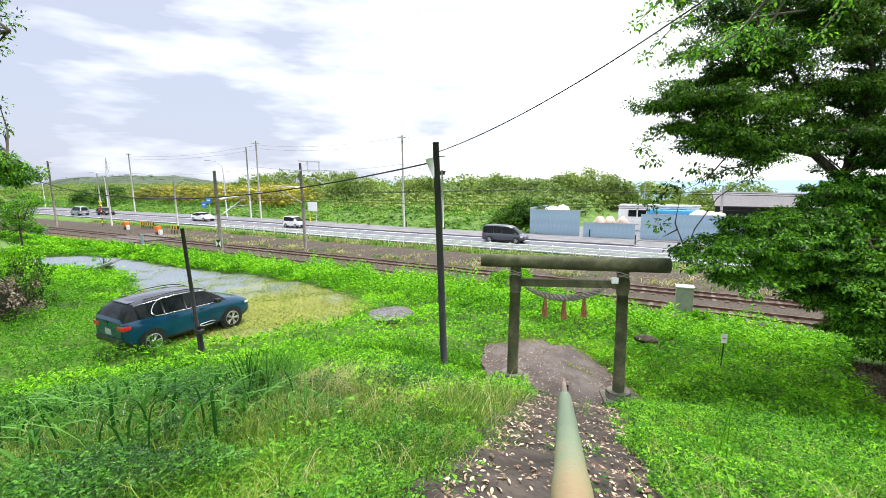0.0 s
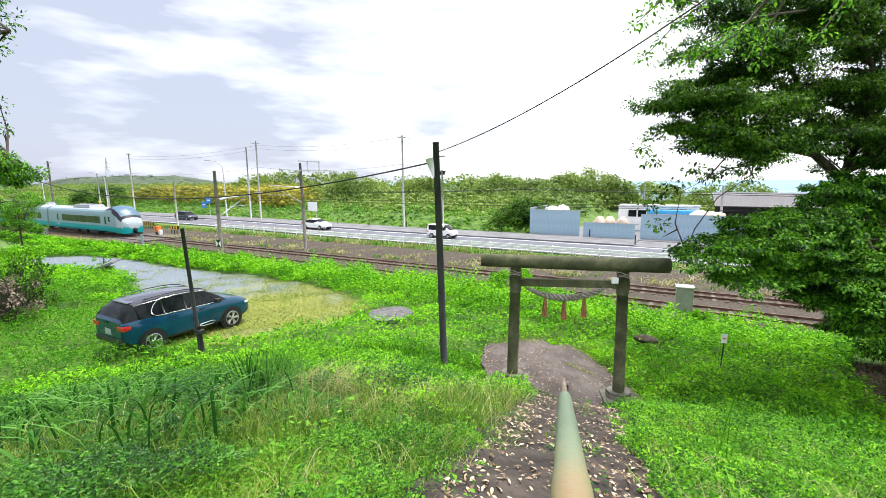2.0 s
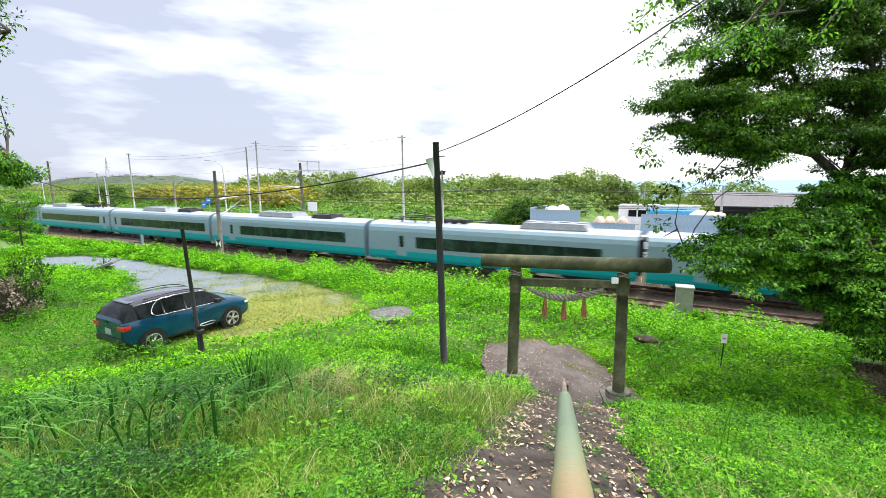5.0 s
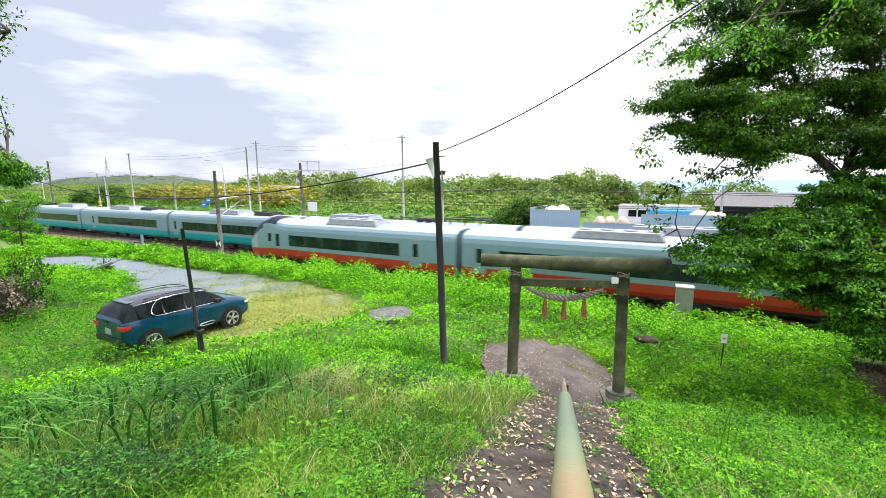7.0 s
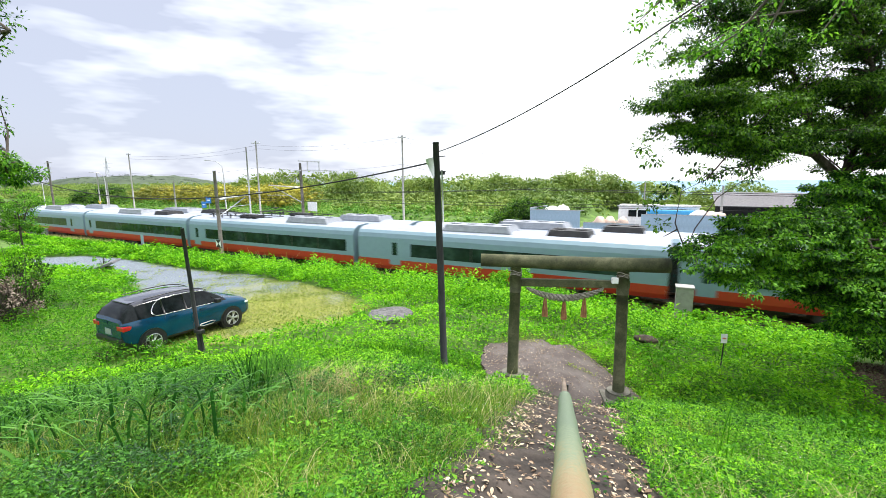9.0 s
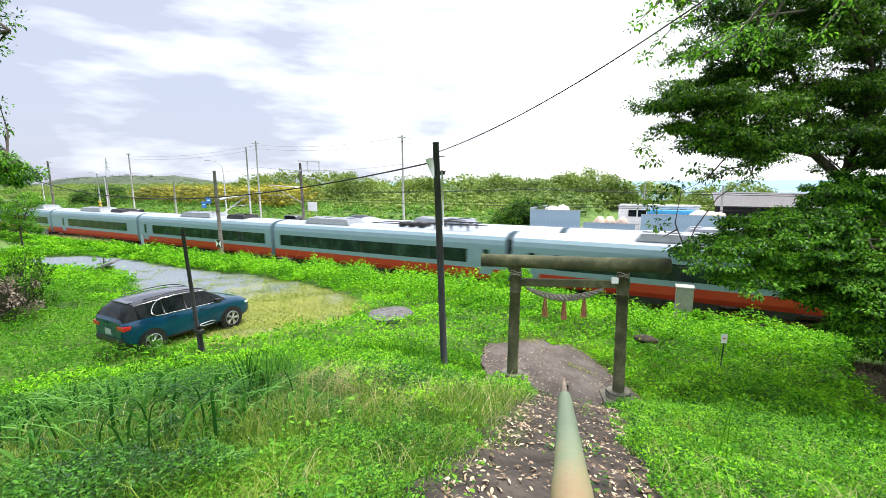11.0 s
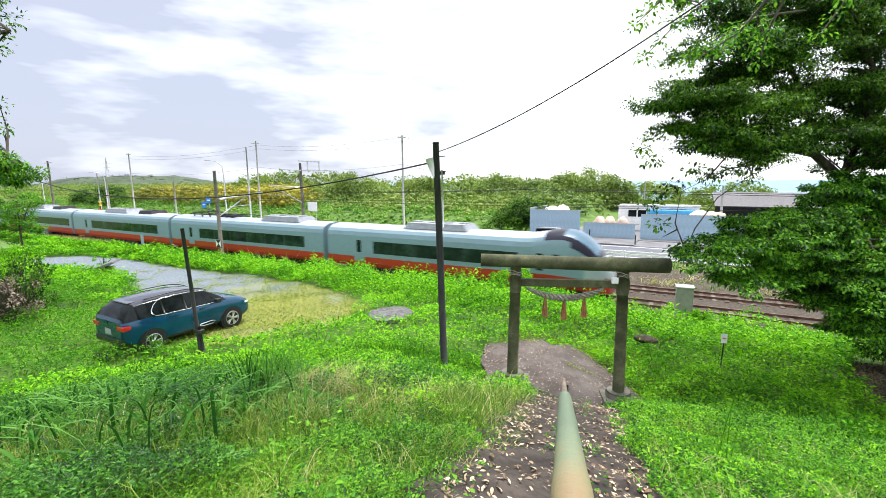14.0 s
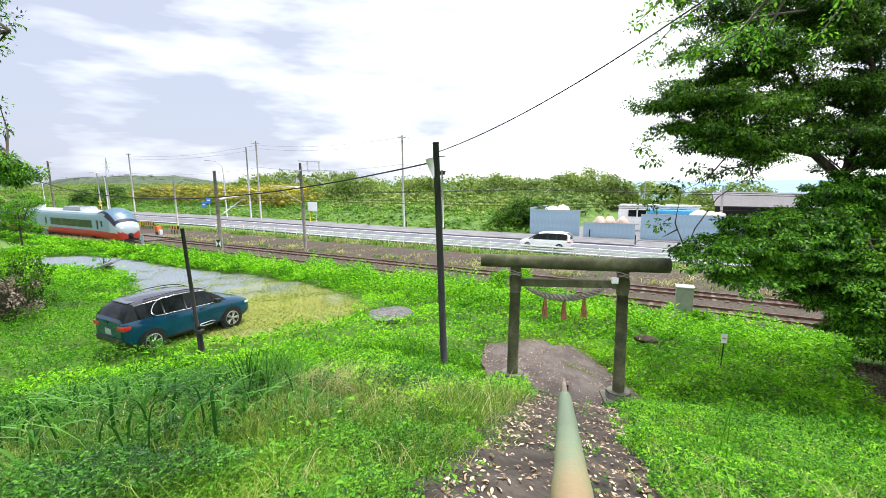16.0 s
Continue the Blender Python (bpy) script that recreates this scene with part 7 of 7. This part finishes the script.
shrub(-30.2, 12.6, 0.5, 0.95, 10, 40, 0.12, M_LEAF, "green weed sprouting from a stone in the lot", 10)
lump("boulder", -0.8, 15.3, 1.32, 0.36, 0.22, 0.13, M_GRAVEL, "flat brown stone in the grass by the gate", "stone")
slab_stone = thing("stone_slab", -29.3, 12.35, 1.45, 35, "tilted grey stone slab among weeds in the lot", "stone")
part("slab", boxed(-0.65, 0.65, -0.45, 0.45, -0.07, 0.07, 0.03), M_PAVE, slab_stone).matrix_basis = pose(0, 0, 0.52, 6, -20, 0)
part("prop_stone", boxed(-0.35, 0.2, -0.3, 0.3, -0.15, 0.42, 0.08), M_STONE, slab_stone)


def woods(name, n, place, per, leaf, mat, label, flat=0.75, core=0.4):
    """Many leafy crowns as one stretch of thicket, each leafy round a dense heart."""
    c, r = place(n)
    pos, ax, up, s = clump_leaves(c, r, per, 1.0, flat, 0.55)
    k = leaf * np.repeat(r / np.mean(r), per) ** 0.5
    me = leaves(name, pos, ax, up, s * k, s * k * 0.62, mat)
    count = len(me.vertices)
    v = np.empty(count * 3, np.float32)
    me.vertices.foreach_get("co", v)
    i = np.empty(len(me.loops), np.int32)
    me.loops.foreach_get("vertex_index", i)
    bpy.data.meshes.remove(me)
    bm = bmesh.new()
    bmesh.ops.create_icosphere(bm, subdivisions=1, radius=1)
    heart = np.array([q.co for q in bm.verts])
    tris = np.array([[q.index for q in f.verts] for f in bm.faces])
    bm.free()
    hv = (c[:, None] + heart[None] * (r[:, None, None] * core * RNG.uniform(0.85, 1.1, (n, len(heart), 1))) * np.array([1, 1, flat])).reshape(-1, 3)
    hf = (count + np.arange(n)[:, None, None] * len(heart) + tris[None]).reshape(-1, 3)
    me = np_mesh(name, np.concatenate([v.reshape(-1, 3), hv]), np.concatenate([i.reshape(-1, 3), hf]), 3, mat)
    return tagged(new(name, me), label, "thicket", kind="stuff")


def bank_place(n):
    x = RNG.uniform(-190, -15, n)
    y = 51.0 + RNG.uniform(0, 1, n) ** 1.2 * 15 + road_shift(x)
    h = 0.25 + 0.9 * smooth(52, 62, y) + 0.3 * wobble(x, y, 0.4)
    return np.stack([x, y, ground_z(x, y) + h * RNG.uniform(0.1, 0.9, n)], 1), RNG.uniform(0.35, 0.9, n)


def scrub_place(n):
    x = RNG.uniform(-230, -14, n)
    y = 58 + RNG.uniform(0, 1, n) * 24 + road_shift(x)
    h = 1.4 + 1.5 * smooth(58, 78, y) + 0.5 * wobble(x, y, 0.2, 1.0)
    return np.stack([x, y, ground_z(x, y) + h * RNG.uniform(0.2, 0.9, n)], 1), RNG.uniform(0.8, 1.8, n)


def wood_place(n):
    x = RNG.uniform(-330, 70, n)
    y = 80 + RNG.uniform(0, 1, n) * 50
    ridge = 1.6 + 0.7 * wobble(x, y, 0.07, 2.0) + 2.0 * np.exp(-((x + 44) / 11) ** 2) + 1.1 * np.exp(-((x + 100) / 26) ** 2) + 1.6 * np.exp(-((x + 68) / 8) ** 2)
    h = np.where(x > -22, 0.4, ridge)
    return np.stack([x, y, ground_z(x, y) + h * RNG.uniform(0.2, 1.0, n) ** 0.5], 1), RNG.uniform(1.8, 3.4, n)


DOMES = [(-82, 73, 8.6, 8), (-74, 77, 8.8, 8), (-65, 76, 8.2, 6), (-49, 79, 7.0, 5), (-34, 87, 7.2, 6), (-22, 94, 7.8, 6), (-19, 101, 8.6, 7), (-14, 98, 7.0, 5), (-26, 86, 6.2, 6), (-7, 104, 5.6, 7), (9, 112, 5.4, 8), (-100, 80, 8.0, 9)]


def dome_place(n):
    """Round crowns of single trees standing above the woods."""
    k = RNG.integers(0, len(DOMES), n)
    c = np.array(DOMES)[k]
    d = rand_dirs(n, -0.1)
    x, y = c[:, 0] + d[:, 0] * c[:, 3], c[:, 1] + d[:, 1] * c[:, 3] * 0.8
    z = 2.0 + d[:, 2] * (c[:, 2] - 1.9) * RNG.uniform(0.9, 1.03, n)
    return np.stack([x, y, z], 1), RNG.uniform(0.7, 1.5, n)


def yellow_place(n):
    x = RNG.uniform(-122, -66, n)
    y = 59 + RNG.uniform(0, 1, n) * 9
    return np.stack([x, y, ground_z(x, y) + (3.9 + 0.5 * wobble(x, y, 0.2)) * RNG.uniform(0.15, 1.0, n)], 1), RNG.uniform(0.8, 1.7, n)


def hill_height(x, y):
    h = 5.2 + 5.6 * np.exp(-((x + 350) / 70) ** 2) + 2.6 * wobble(x, y, 0.02) + 1.3 * wobble(x, y, 0.09, 2.0) + 0.6 * wobble(x, y, 0.25, 5.0)
    return -1.0 + h * smooth(112, 150, y) * smooth(250, 200, y) * smooth(-160, -190, x)


def hill_sheet():
    """Wooded rise behind the coast road, its canopy as one uneven sheet."""
    X, Y = np.meshgrid(np.arange(-700, -150, 2.5), np.arange(108, 256, 2.5))
    v = np.stack([X, Y, hill_height(X, Y)], 2).reshape(-1, 3)
    ny, nx = X.shape
    i = (np.arange(ny - 1)[:, None] * nx + np.arange(nx - 1)[None]).reshape(-1, 1)
    me = np_mesh("wooded_hill", v, i + np.array([[0, 1, nx + 1, nx]]), 4, M_HAZE, True)
    return tagged(new("wooded_hill", me), "distant wooded hills under haze-grey foliage", "hill", kind="stuff")


hill_sheet()


def hill_place(n):
    x = RNG.uniform(-600, -180, n)
    y = 122 + RNG.uniform(0, 1, n) * 70
    return np.stack([x, y, hill_height(x, y) - 0.6], 1), RNG.uniform(1.5, 3.2, n)


def near_bush_place(n):
    x = RNG.uniform(-22, -15.2, n)
    y = RNG.uniform(52.0, 58, n)
    return np.stack([x, y, ground_z(x, y) + 2.8 * RNG.uniform(0.1, 1.0, n) * smooth(-23, -18, x)], 1), RNG.uniform(0.5, 1.1, n)


def lane_bush_place(n):
    x = RNG.uniform(-150, -124, n)
    y = RNG.uniform(55.5, 60, n)
    return np.stack([x, y, ground_z(x, y) + 4.0 * RNG.uniform(0.1, 1.0, n) * smooth(-152, -142, x) * smooth(-122, -130, x)], 1), RNG.uniform(0.7, 1.4, n)


woods("thicket", 90, lane_bush_place, 90, 0.3, M_TREE, "dark green bushes beside the far road")
woods("bank_grass", 2500, bank_place, 20, 0.26, M_BANK, "bright green grass and low scrub on the bank beyond the road")
woods("scrub", 1600, scrub_place, 42, 0.36, M_FAR, "olive green scrub rising behind the road bank")
woods("woods", 800, wood_place, 76, 0.62, M_FAR, "rolling green coastal woods behind the road", 0.65)
woods("woods", 900, dome_place, 66, 0.44, M_FAR, "round green tree crowns above the coastal woods", 0.8)
woods("yellow_thicket", 620, yellow_place, 64, 0.28, M_YELLOW, "yellowish bamboo thicket beyond the road")
woods("woods", 700, hill_place, 44, 0.6, M_HAZE, "distant wooded hills", 0.6)
woods("thicket", 120, near_bush_place, 110, 0.26, M_TREE, "dark green bushes beside the sheet fence")


def path_tufts():
    """Weeds growing up through the middle of the path and over its edges."""
    x, y = scatter(9000, -3.5, 1.0, 1.5, 11)
    o = path_off(x, y)
    k = ((np.abs(o - 0.05) < 0.28) & (wobble(x, y, 2.3, 6.0) > 0.25) & (y < 8)) | ((np.abs(np.abs(o) - 0.66) < 0.18) & (wobble(x, y, 1.9, 2.0) > 0.0))
    x, y = x[k], y[k]
    m = len(x)
    pos = np.stack([x, y, path_height(x, y) + RNG.uniform(0.03, 0.16, m)], 1)
    d = rand_dirs(m, -0.2)
    s = RNG.uniform(0.02, 0.045, m)
    me = ovate_leaves("path_weeds", pos, d, np.tile([0, 0, 1.0], (m, 1)), s, s * 0.6, M_NEARLEAF)
    return tagged(new("path_weeds", me), "small green weeds growing in the path", "weeds", kind="stuff")


path_tufts()

motions()
